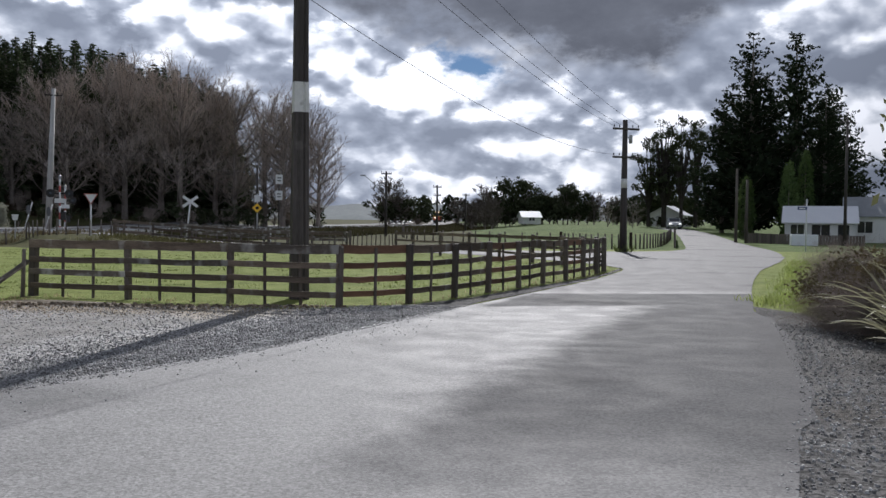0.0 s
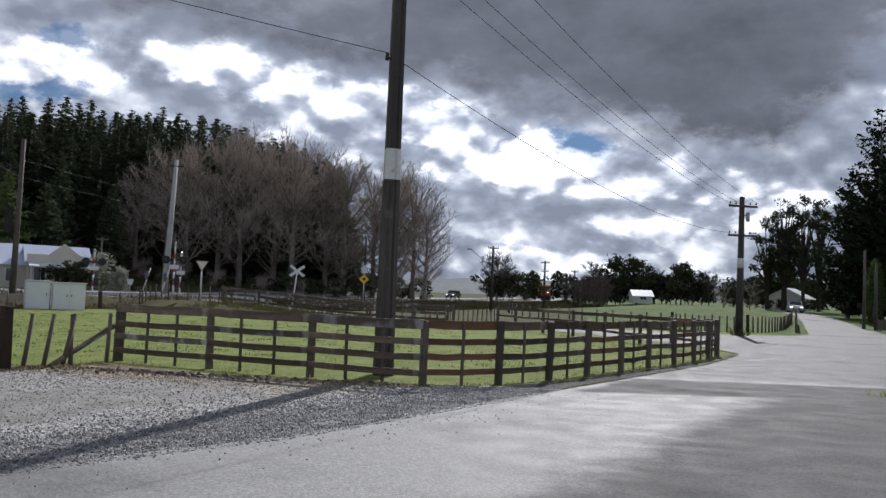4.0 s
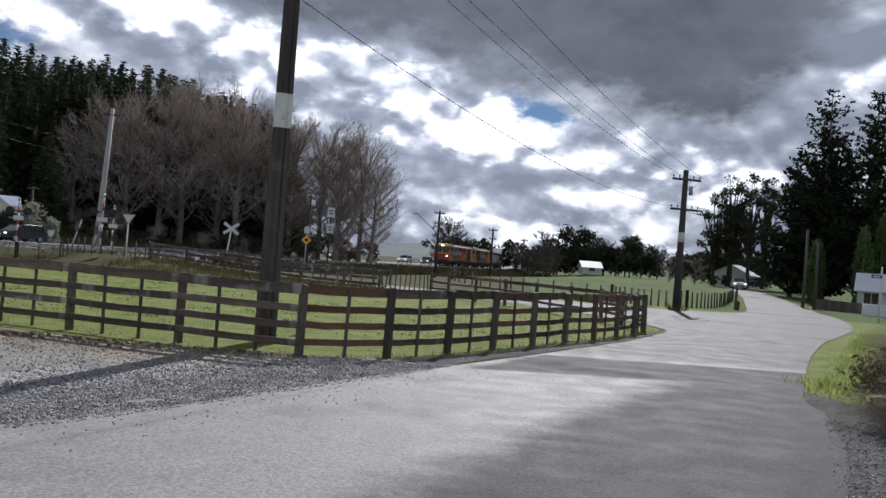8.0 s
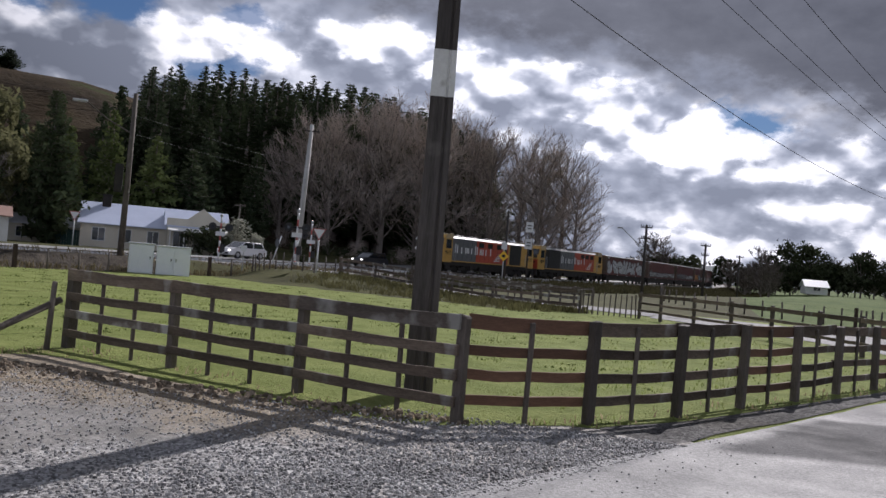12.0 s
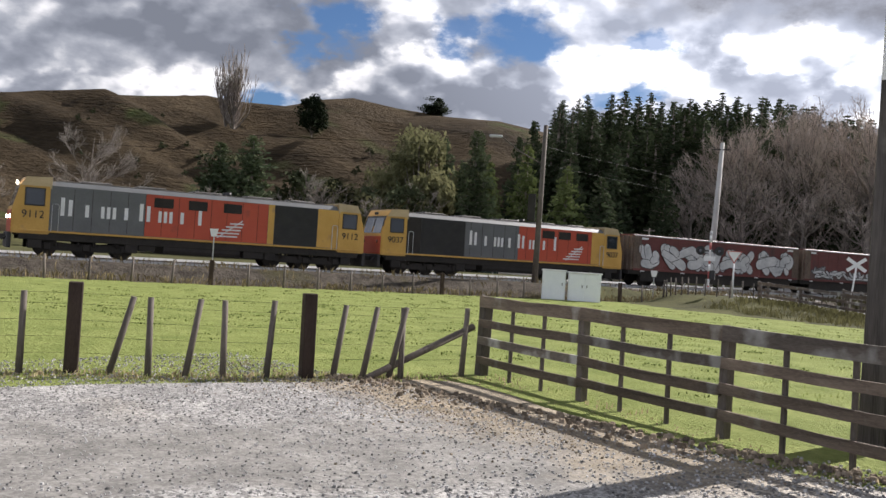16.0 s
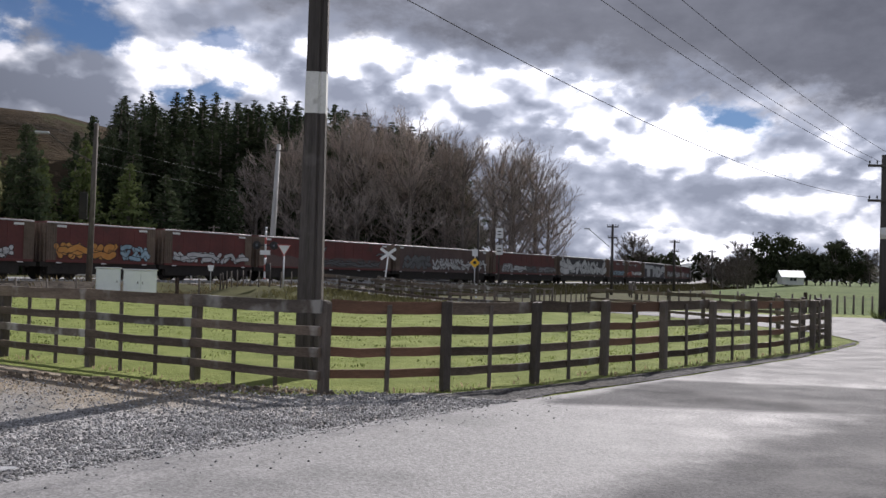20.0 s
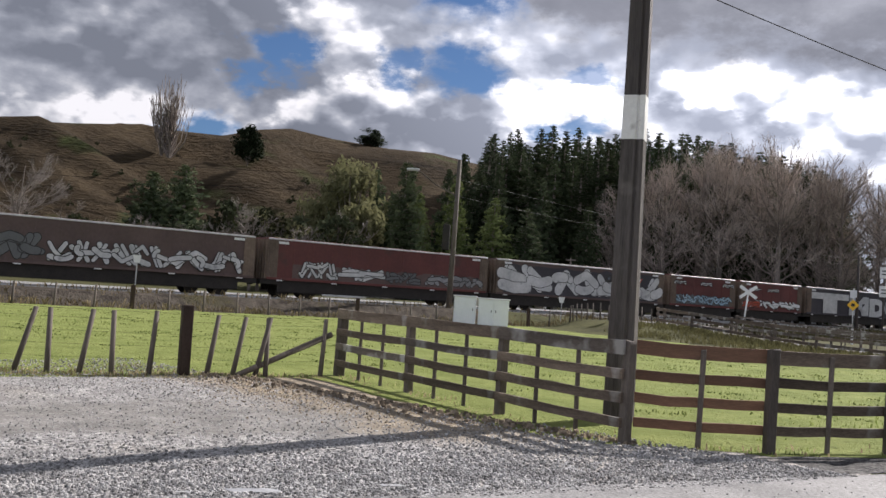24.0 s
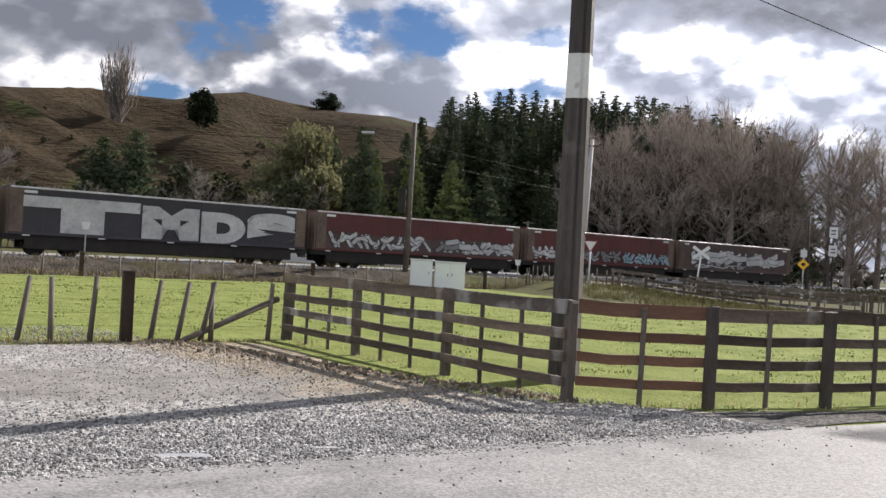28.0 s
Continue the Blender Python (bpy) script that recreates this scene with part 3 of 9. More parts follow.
def packed_gravel(m):
    """Away from the road the gravel is driven flat and brownish; a loose band of chips stays along the seal."""
    nt = m.node_tree
    N, L = nt.nodes, nt.links
    tc = N.new("ShaderNodeTexCoord")
    dot = N.new("ShaderNodeVectorMath")
    dot.operation = "DOT_PRODUCT"
    L.new(tc.outputs["Object"], dot.inputs[0])
    dot.inputs[1].default_value = (-0.884, 0.467, 0.0)
    no = N.new("ShaderNodeTexNoise")
    no.inputs["Scale"].default_value, no.inputs["Detail"].default_value, no.inputs["Roughness"].default_value = 0.9, 7, 0.65
    L.new(tc.outputs["Object"], no.inputs["Vector"])
    ad = N.new("ShaderNodeMath")
    ad.operation = "MULTIPLY_ADD"
    L.new(no.outputs[0], ad.inputs[0])
    ad.inputs[1].default_value = 3.4
    L.new(dot.outputs["Value"], ad.inputs[2])
    r = N.new("ShaderNodeMapRange")
    r.interpolation_type = "SMOOTHSTEP"
    # 7.72 is the road's edge along this direction
    r.inputs[1].default_value, r.inputs[2].default_value = 7.72 + 1.7 + 2.0, 7.72 + 1.7 + 3.0
    L.new(ad.outputs[0], r.inputs[0])
    # past the wheel track it lies loose again towards the fence
    r2 = N.new("ShaderNodeMapRange")
    r2.interpolation_type = "SMOOTHSTEP"
    r2.inputs[1].default_value, r2.inputs[2].default_value, r2.inputs[3].default_value, r2.inputs[4].default_value = 7.72 + 1.7 + 4.3, 7.72 + 1.7 + 5.6, 1.0, 0.3
    L.new(ad.outputs[0], r2.inputs[0])
    both = N.new("ShaderNodeMath")
    both.operation = "MULTIPLY"
    L.new(r.outputs[0], both.inputs[0])
    L.new(r2.outputs[0], both.inputs[1])
    r = both
    hv = next(n for n in N if n.bl_idname == "ShaderNodeHueSaturation")
    fl = N.new("ShaderNodeTexNoise")
    fl.inputs["Scale"].default_value, fl.inputs["Detail"].default_value, fl.inputs["Roughness"].default_value = 14.0, 10, 0.92
    L.new(tc.outputs["Object"], fl.inputs["Vector"])
    flat = N.new("ShaderNodeMix")
    flat.data_type = "RGBA"
    L.new(fl.outputs[0], flat.inputs[0])
    flat.inputs[6].default_value, flat.inputs[7].default_value = (0.055, 0.052, 0.048, 1), (0.375, 0.362, 0.335, 1)
    mx = N.new("ShaderNodeMix")
    mx.data_type = "RGBA"
    L.new(r.outputs[0], mx.inputs[0])
    L.new(hv.outputs[0], mx.inputs[6])
    L.new(flat.outputs[2], mx.inputs[7])
    # straw-coloured trodden mud along the western fence
    fd = N.new("ShaderNodeVectorMath")
    fd.operation = "DOT_PRODUCT"
    L.new(tc.outputs["Object"], fd.inputs[0])
    fd.inputs[1].default_value = (0.15, 0.989, 0.0)
    fa = N.new("ShaderNodeMath")
    fa.operation = "MULTIPLY_ADD"
    L.new(no.outputs[0], fa.inputs[0])
    fa.inputs[1].default_value = 3.2
    L.new(fd.outputs["Value"], fa.inputs[2])
    fr = N.new("ShaderNodeMapRange")
    fr.interpolation_type = "SMOOTHSTEP"
    fr.inputs[1].default_value, fr.inputs[2].default_value = 16.51 - 2.7 + 1.6, 16.51 - 1.3 + 1.6
    L.new(fa.outputs[0], fr.inputs[0])
    sx = N.new("ShaderNodeSeparateXYZ")
    L.new(tc.outputs["Object"], sx.inputs[0])
    xr = N.new("ShaderNodeMapRange")
    xr.interpolation_type = "SMOOTHSTEP"
    xr.inputs[1].default_value, xr.inputs[2].default_value, xr.inputs[3].default_value, xr.inputs[4].default_value = -4.0, -2.0, 0.9, 0.3
    L.new(sx.outputs[0], xr.inputs[0])
    zone = N.new("ShaderNodeMath")
    zone.operation = "MULTIPLY"
    L.new(fr.outputs[0], zone.inputs[0])
    L.new(xr.outputs[0], zone.inputs[1])
    straw = N.new("ShaderNodeMix")
    straw.data_type = "RGBA"
    L.new(fl.outputs[0], straw.inputs[0])
    straw.inputs[6].default_value, straw.inputs[7].default_value = (0.085, 0.065, 0.045, 1), (0.37, 0.305, 0.205, 1)
    mud = N.new("ShaderNodeMix")
    mud.data_type = "RGBA"
    L.new(zone.outputs[0], mud.inputs[0])
    L.new(mx.outputs[2], mud.inputs[6])
    L.new(straw.outputs[2], mud.inputs[7])
    pn = N.new("ShaderNodeTexNoise")
    pn.inputs["Scale"].default_value, pn.inputs["Detail"].default_value, pn.inputs["Roughness"].default_value = 1.7, 9, 0.75
    L.new(tc.outputs["Object"], pn.inputs["Vector"])
    pr = N.new("ShaderNodeMapRange")
    pr.inputs[1].default_value, pr.inputs[2].default_value, pr.inputs[3].default_value, pr.inputs[4].default_value = 0.34, 0.66, 0.6, 1.3
    L.new(pn.outputs[0], pr.inputs[0])
    worn = N.new("ShaderNodeVectorMath")
    worn.operation = "SCALE"
    L.new(mud.outputs[2], worn.inputs[0])
    L.new(pr.outputs[0], worn.inputs["Scale"])
    chips(m, worn.outputs[0], 36.0, 0.3, 1.8, r.outputs[0])
    bp = next(n for n in N if n.bl_idname == "ShaderNodeBump")
    st = N.new("ShaderNodeMapRange")
    st.inputs[3].default_value, st.inputs[4].default_value = 0.9, 0.5
    L.new(r.outputs[0], st.inputs[0])
    L.new(st.outputs[0], bp.inputs["Strength"])


packed_gravel(M_GRAVEL)
chips(M_GRAVELD, next(n for n in M_GRAVELD.node_tree.nodes if n.bl_idname == "ShaderNodeHueSaturation").outputs[0], 30.0, 0.3, 1.7)


# ---- small mesh tools ----
def mesh_of(bm, name, mats):
    me = bpy.data.meshes.new(name)
    bm.normal_update()
    bm.to_mesh(me)
    bm.free()
    for m in mats if isinstance(mats, (list, tuple)) else (mats,):
        me.materials.append(m)
    return me


def part(name, bm, material, parent=None, label=""):
    """Links a bmesh as one mesh object, under a thing or a part where one is given."""
    ob = new(name, mesh_of(bm, name, material))
    if parent is not None:
        ob.parent = parent
    return tagged(ob, label)


def thing(name, label, category, group="", at=(0, 0, 0), rz=0.0, kind=""):
    e = new(name)
    e.matrix_world = pose(*at, 0, 0, rz)
    e.empty_display_size = 0.2
    return tagged(e, label, category, group, kind)


def box(bm, x0, y0, z0, x1, y1, z1, bevel=0.0, m=None, mi=0):
    """An upright box, bevelled; m moves it."""
    vs = [bm.verts.new((x, y, z)) for x in (x0, x1) for y in (y0, y1) for z in (z0, z1)]
    fs = [bm.faces.new([vs[i] for i in q]) for q in ((0, 1, 3, 2), (4, 6, 7, 5), (0, 4, 5, 1), (2, 3, 7, 6), (0, 2, 6, 4), (1, 5, 7, 3))]
    for f in fs:
        f.material_index = mi
    if bevel:
        es = list({e for f in fs for e in f.edges})
        r = bmesh.ops.bevel(bm, geom=es, offset=bevel, segments=1, affect="EDGES")
        vs = list({v for f in r["faces"] for v in f.verts} | {v for v in vs if v.is_valid})
        for f in r["faces"]:
            f.material_index = mi
    if m is not None:
        bmesh.ops.transform(bm, matrix=m, verts=[v for v in vs if v.is_valid])
    return bm


def tube(bm, a, b, r0, r1=None, n=8, cap=True, mi=0):
    """A tapered round bar from a to b."""
    a, b = Vector(a), Vector(b)
    r1 = r0 if r1 is None else r1
    d = (b - a).normalized()
    u = d.orthogonal().normalized()
    w = d.cross(u)
    rings = []
    for c, r in ((a, r0), (b, r1)):
        rings.append([bm.verts.new(c + (u * math.cos(k * math.tau / n) + w * math.sin(k * math.tau / n)) * r) for k in range(n)])
    fs = [bm.faces.new((rings[0][k], rings[0][(k + 1) % n], rings[1][(k + 1) % n], rings[1][k])) for k in range(n)]
    if cap:
        fs.append(bm.faces.new(rings[0][::-1]))
        fs.append(bm.faces.new(rings[1]))
    for f in fs:
        f.material_index = mi
        f.smooth = n > 6 and len(f.verts) == 4
    return bm


def poly_tube(bm, pts, r, n=5):
    """One bar bent through many points."""
    rings = []
    for k, p in enumerate(pts):
        d = (Vector(pts[min(k + 1, len(pts) - 1)]) - Vector(pts[max(k - 1, 0)])).normalized()
        u = d.cross(Vector((0, 0, 1))) if abs(d.z) < 0.95 else d.orthogonal()
        u.normalize()
        w = d.cross(u)
        rings.append([bm.verts.new(Vector(p) + (u * math.cos(j * math.tau / n) + w * math.sin(j * math.tau / n)) * r) for j in range(n)])
    for a, b in zip(rings, rings[1:]):
        for j in range(n):
            bm.faces.new((a[j], a[(j + 1) % n], b[(j + 1) % n], b[j]))
    bm.faces.new(rings[0][::-1])
    bm.faces.new(rings[-1])
    return bm


def prism(bm, outline, y0, y1, mi=0):
    """An outline in x and z pushed through from y0 to y1."""
    a = [bm.verts.new((x, y0, z)) for x, z in outline]
    b = [bm.verts.new((x, y1, z)) for x, z in outline]
    n = len(outline)
    fs = [bm.faces.new(a), bm.faces.new(b[::-1])]
    fs += [bm.faces.new((a[k], b[k], b[(k + 1) % n], a[(k + 1) % n])) for k in range(n)]
    for f in fs:
        f.material_index = mi
    bmesh.ops.recalc_face_normals(bm, faces=fs)
    return bm


def from_lists(name, vs, fs, mats):
    me = bpy.data.meshes.new(name)
    me.from_pydata([tuple(v) for v in vs], [], fs)
    for m in mats if isinstance(mats, (list, tuple)) else (mats,):
        me.materials.append(m)
    me.update()
    return me


def text_mesh(words, size, depth=0.01, bold=0.0):
    cu = bpy.data.curves.new("lettering", "FONT")
    cu.body, cu.size, cu.extrude, cu.offset = words, size, depth, bold
    cu.align_x, cu.align_y = "CENTER", "CENTER"
    ob = bpy.data.objects.new("lettering", cu)
    scene.collection.objects.link(ob)
    me = bpy.data.meshes.new_from_object(ob.evaluated_get(bpy.context.evaluated_depsgraph_get()))
    bpy.data.objects.remove(ob)
    return me


def lettering(name, words, size, material, parent, m, sx=1.0, label="", bold=0.0):
    me = text_mesh(words, size, 0.01, bold)
    me.materials.clear()
    me.materials.append(material)
    me.transform(m @ Matrix.Diagonal((sx, 1, 1, 1)))
    ob = new(name, me)
    ob.parent = parent
    return tagged(ob, label)


# ---- the railway's line and the lie of the land ----
TH0 = math.atan(0.31)
TRACK_S = np.arange(-600.0, 900.0, 1.0)
TRACK_TH = np.clip(TH0 - np.maximum(TRACK_S - 80, 0) / 400, 0, None)
_step = np.stack([np.sin(TRACK_TH), np.cos(TRACK_TH)], 1)
TRACK_XY = np.cumsum(_step, 0)
TRACK_XY += np.array([-41.34, 33.41]) - TRACK_XY[600]


def track(s):
    """Place, height of the rail and heading at s metres along the line."""
    x, y = np.interp(s, TRACK_S, TRACK_XY[:, 0]), np.interp(s, TRACK_S, TRACK_XY[:, 1])
    return x, y, 0.62 + 0.0045 * max(y - 30, 0) * (1 if y < 230 else 230 / y), np.interp(s, TRACK_S, TRACK_TH)


def off_track(x, y):
    """Signed distance from the line (positive on the camera's side) and the rail's height there."""
    x, y = np.asarray(x, float), np.asarray(y, float)
    s = np.clip((x + 41.34) * math.sin(TH0) + (y - 33.41) * math.cos(TH0), -599, 898)
    for _ in range(4):
        px, py = np.interp(s, TRACK_S, TRACK_XY[:, 0]), np.interp(s, TRACK_S, TRACK_XY[:, 1])
        th = np.interp(s, TRACK_S, TRACK_TH)
        s = np.clip(s + (x - px) * np.sin(th) + (y - py) * np.cos(th), -599, 898)
    px, py = np.interp(s, TRACK_S, TRACK_XY[:, 0]), np.interp(s, TRACK_S, TRACK_XY[:, 1])
    th = np.interp(s, TRACK_S, TRACK_TH)
    return (x - px) * np.cos(th) - (y - py) * np.sin(th), 0.62 + 0.0045 * np.maximum(py - 30, 0)


def sstep(v, a, b):
    t = np.clip((v - a) / (b - a), 0, 1)
    return t * t * (3 - 2 * t)


# the side road to the crossing
SIDE_ROAD = [(14.0, 46.0), (6.0, 50.0), (-2.0, 54.0), (-10.0, 55.5), (-17.0, 57.0), (-24.0, 60.0), (-31.0, 63.5), (-38.0, 67.0)]


def near_line(x, y, pts):
    best = np.full(np.shape(x), 1e9)
    for (ax, ay), (bx, by) in zip(pts, pts[1:]):
        t = np.clip(((x - ax) * (bx - ax) + (y - ay) * (by - ay)) / ((bx - ax) ** 2 + (by - ay) ** 2), 0, 1)
        best = np.minimum(best, np.hypot(x - ax - t * (bx - ax), y - ay - t * (by - ay)))
    return best


def land(x, y):
    """Height of the ground."""
    x, y = np.asarray(x, float), np.asarray(y, float)
    u, zr = off_track(x, y)
    z = np.zeros(np.shape(x))
    z = z - 0.22 * sstep(-x, 3, 9) * (1 - sstep(y, 40, 48))
    # the railway bank and what lies beyond it
    z = np.maximum(z, (zr + 0.03) * sstep(-u, -8.9, -7.9) * (1 - sstep(y, 52, 58)))
    z = np.where(u < 5.4, zr - 0.42 + (0.45 * sstep(u, 3.4, 5.4)) * (1 - sstep(y, 52, 58)), z)
    z = np.maximum(z, (zr - 0.42) * sstep(-u, -9.5, -4.0))
    z = np.where(u < 0, zr - 0.42 + 0.25 * sstep(-u, 4, 8), z)
    # the ramp up to the crossing
    d = near_line(x, y, SIDE_ROAD)
    ramp = 0.62 * sstep(-x, 8, 24) * (1 - sstep(d, 4.5, 8.0)) * (u > 0)
    z = np.maximum(z, ramp)
    # rising ground to the right and far away
    z = z + 1.6 * sstep(y, 64, 150) * sstep(x, 2, 26) * (u > 0)
    z = z + 1.1 * np.exp(-(((x - 12) / 15) ** 2 + ((y - 104) / 17) ** 2))
    z = z + 2.0 * sstep(y, 170, 400) * (u > 0)
    # the long hill behind
    z = z + hill(x, y)
    return z


def hill(x, y):
    ang = np.degrees(np.arctan2(x - 3, y - 7))
    dist = np.hypot(x - 3, y - 7)
    az = [-180, -150, -120, -100, -85, -73, -67.4, -63.8, -61.2, -59.2, -57.4, -55.7, -53.3, -51.2, -49.3, -47, -44.1, -41.2, -38.2, -36, -30, -24, -14, 180]
    el = [12, 14, 16, 18, 22, 24.6, 26.4, 27.3, 28.1, 30.4, 28.6, 26.6, 28.2, 30.2, 31.2, 29.8, 28.4, 28.6, 27.4, 26, 20, 11, 0, 0]
    top = np.interp(ang, az, el)
    rise = sstep(dist, 95, 178)
    fall = 1 - 0.55 * sstep(dist, 185, 330)
    spur = 1.0 + (0.10 * np.sin(ang * 0.55 + dist * 0.035) + 0.05 * np.sin(ang * 1.9 - dist * 0.09)) * sstep(dist, 95, 130) * (1 - sstep(dist, 150, 174))
    return top * rise ** 1.1 * fall * spur


def ground_sheet():
    def axis(lo, hi, near, far, mid0, mid1):
        out, v = [], mid0
        while v < mid1:
            out.append(v)
            v += near
        s = near
        while v < hi:
            out.append(v)
            s = min(s * 1.16, far)
            v += s
        out.append(hi)
        v, s = mid0, near
        left = []
        while v > lo:
            s = min(s * 1.16, far)
            v -= s
            left.append(max(v, lo))
        return np.array(left[::-1] + out)
    xs, ys = axis(-2600, 2600, 0.9, 260, -52, 26), axis(-1500, 4000, 0.9, 260, -6, 72)
    X, Y = np.meshgrid(xs, ys, indexing="ij")
    Z = land(X, Y)
    nx, ny = len(xs), len(ys)
    me = bpy.data.meshes.new("ground")
    vs = np.stack([X, Y, Z], -1).reshape(-1, 3)
    i, j = np.meshgrid(np.arange(nx - 1), np.arange(ny - 1), indexing="ij")
    a = (i * ny + j).ravel()
    fs = np.stack([a, a + ny, a + ny + 1, a + 1], 1)
    me.from_pydata(vs.tolist(), [], fs.tolist())
    for m in (M_GRASS, M_LAND, M_HILL, M_BALLAST, M_BANK, M_FIELD):
        me.materials.append(m)
    c = vs[fs].mean(1)
    u, _ = off_track(c[:, 0], c[:, 1])
    idx = np.ones(len(c), int)
    idx[(u > 9.5)] = 0
    idx[(u <= 9.5) & (u > 3.6)] = 4
    idx[(u > 9.5) & (c[:, 1] > 58) & (c[:, 0] < 4)] = 1
    idx[(u > 9.5) & (c[:, 1] > 60) & (c[:, 0] >= 4)] = 5
    idx[(u > 6.0) & (c[:, 0] < -8) & (near_line(c[:, 0], c[:, 1], SIDE_ROAD) < 9.5)] = 1
    idx[np.abs(u) <= 4.6] = 3
    idx[(u < -4.6) & (u > -18)] = 4
    idx[(u < -18)] = 1
    idx[hill(c[:, 0], c[:, 1]) > 1.2] = 2
    me.polygons.foreach_set("material_index", idx)
    me.polygons.foreach_set("use_smooth", np.ones(len(c), bool))
    me.update()
    return tagged(new("ground", me), "bright green pasture, rough verges and a brown-green hillside", "ground", kind="structure")


ground_sheet()


def sheet(name, outline, material, lift, label, category="ground", step=0.7):
    """A flat-lying patch of ground cover inside an outline, laid on the land."""
    xs = [p[0] for p in outline]
    ys = [p[1] for p in outline]
    bm = bmesh.new()
    bm.faces.new([bm.verts.new((x, y, 0)) for x, y in outline])
    bmesh.ops.triangulate(bm, faces=bm.faces[:])
    for axis_, lo, hi in ((0, min(xs), max(xs)), (1, min(ys), max(ys))):
        n = min(int((hi - lo) / step), 90)
        for k in range(1, n):
            co, no = [0, 0, 0], [0, 0, 0]
            co[axis_], no[axis_] = lo + (hi - lo) * k / n, 1
            bmesh.ops.bisect_plane(bm, geom=bm.verts[:] + bm.edges[:] + bm.faces[:], plane_co=co, plane_no=no)
    P_ = np.array([v.co[:] for v in bm.verts])
    Z = land(P_[:, 0], P_[:, 1]) + lift
    for v, z in zip(bm.verts, Z):
        v.co.z = z
    for f in bm.faces:
        f.smooth = True
        if f.normal.z < 0:
            f.normal_flip()
    return tagged(part(name, bm, material), label, category, kind="structure")


def smooth_line(pts, n=6):
    """A rounded line through points."""
    out = []
    for k in range(len(pts) - 1):
        p0, p1, p2, p3 = (Vector(pts[max(min(i, len(pts) - 1), 0)]) for i in (k - 1, k, k + 1, k + 2))
        for q in range(n):
            t = q / n
            out.append(0.5 * ((2 * p1) + (p2 - p0) * t + (2 * p0 - 5 * p1 + 4 * p2 - p3) * t * t + (3 * p1 - p0 - 3 * p2 + p3) * t ** 3))
    out.append(Vector(pts[-1]))
    return [(v[0], v[1]) for v in out]


def wobble(pts, amp, seed):
    rnd = random.Random(seed)
    return [(x + rnd.uniform(-amp, amp), y + rnd.uniform(-amp, amp)) for x, y in pts]


# road: left edge away from the camera, right edge back
road_left = smooth_line([(-9.5, -12), (-6.6, 2.5), (-4.3, 8.4), (-2.65, 10.9), (-0.6, 15.4), (1.2, 19.2), (3.9, 25.0), (6.2, 31.0), (6.8, 33.3)])
road_right = smooth_line([(35.5, 130), (29.6, 94), (24.2, 66.0), (19.5, 50.5), (16.0, 41.8), (11.0, 31.0), (6.3, 18.3), (5.4, 14.5), (3.5, 8.9), (1.9, 5.4), (-1.5, -2), (-5, -12)])
junction = smooth_line([(6.8, 33.3), (5.9, 38.2), (1.8, 45.9), (-2.0, 49.7)])
road_back = smooth_line([(-2.0, 56.9), (6.0, 54.5), (12.5, 55.5), (16.5, 60.5), (20.2, 73), (25.4, 95), (31.5, 130)])
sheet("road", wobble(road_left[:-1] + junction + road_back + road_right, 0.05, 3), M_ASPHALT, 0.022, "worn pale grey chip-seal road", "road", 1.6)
sheet("gravel_yard", wobble(smooth_line([(-4.1, 8.4), (-2.5, 10.9), (-0.4, 15.4), (0.6, 17.6), (-0.9, 17.6), (-2.4, 16.6), (-5.5, 17.1), (-8.3, 17.9), (-8.9, 16.0), (-10.0, 12.5), (-10.9, 9.0), (-12.2, 3.0), (-15, -8), (-18, -14), (-9.3, -12), (-6.4, 2.5)], 4), 0.09, 5), M_GRAVEL, 0.012, "loose grey gravel yard beside the road", "gravel", 0.6)
sheet("gravel_verge", wobble(smooth_line([(6.2, 18.2), (5.3, 14.5), (3.4, 8.9), (1.8, 5.4), (-1.6, -2), (-3, -8), (4, -8), (7, 2), (8.2, 8.5), (7.8, 12.5), (7.0, 15.5)], 4), 0.07, 6), M_GRAVELD, 0.014, "dark gravel verge beside the road", "gravel", 0.6)
fence_foot = smooth_line([(6.6, 33.3), (6.3, 32.3), (5.95, 31.2), (5.35, 29.5), (3.84, 26.0), (2.14, 22.65), (0.45, 19.3), (-0.55, 17.85)], 3)
sheet("gravel_edge", wobble([(x - 0.1, y) for x, y in road_left if y > 16.9] + fence_foot, 0.05, 12), M_GRAVELD, 0.013, "narrow dark gravel strip between the road and the fence", "gravel", 0.7)
# highway beyond the railway, and the crossing
hw = []
for s in np.arange(-100, 330, 8.0):
    x, y, z, th = track(s)
    hw.append((x - 8.5 * math.cos(th), y + 8.5 * math.sin(th), x - 16 * math.cos(th), y + 16 * math.sin(th)))
# the far run takes the darker seal colour, which leaves the sun out
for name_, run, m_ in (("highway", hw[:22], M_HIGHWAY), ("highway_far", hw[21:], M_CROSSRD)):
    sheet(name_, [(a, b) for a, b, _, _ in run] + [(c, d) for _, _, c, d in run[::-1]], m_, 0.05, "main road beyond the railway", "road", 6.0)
side = smooth_line(SIDE_ROAD[3:], 3)
sheet("crossing_road", [(x, y - 1.2) for x, y in side] + [(x, y + 3.1) for x, y in side[::-1]], M_CROSSRD, 0.05, "pale road over the level crossing", "road", 1.2)
sheet("side_road", [(x, y - 1.2 - 1.9 * sstep(x, -9, -3)) for x, y in smooth_line(SIDE_ROAD[2:4], 4)] + [(x, y + 3.1) for x, y in smooth_line(SIDE_ROAD[2:4], 4)[::-1]], M_ASPHALT, 0.04, "pale side road to the level crossing", "road", 1.2)


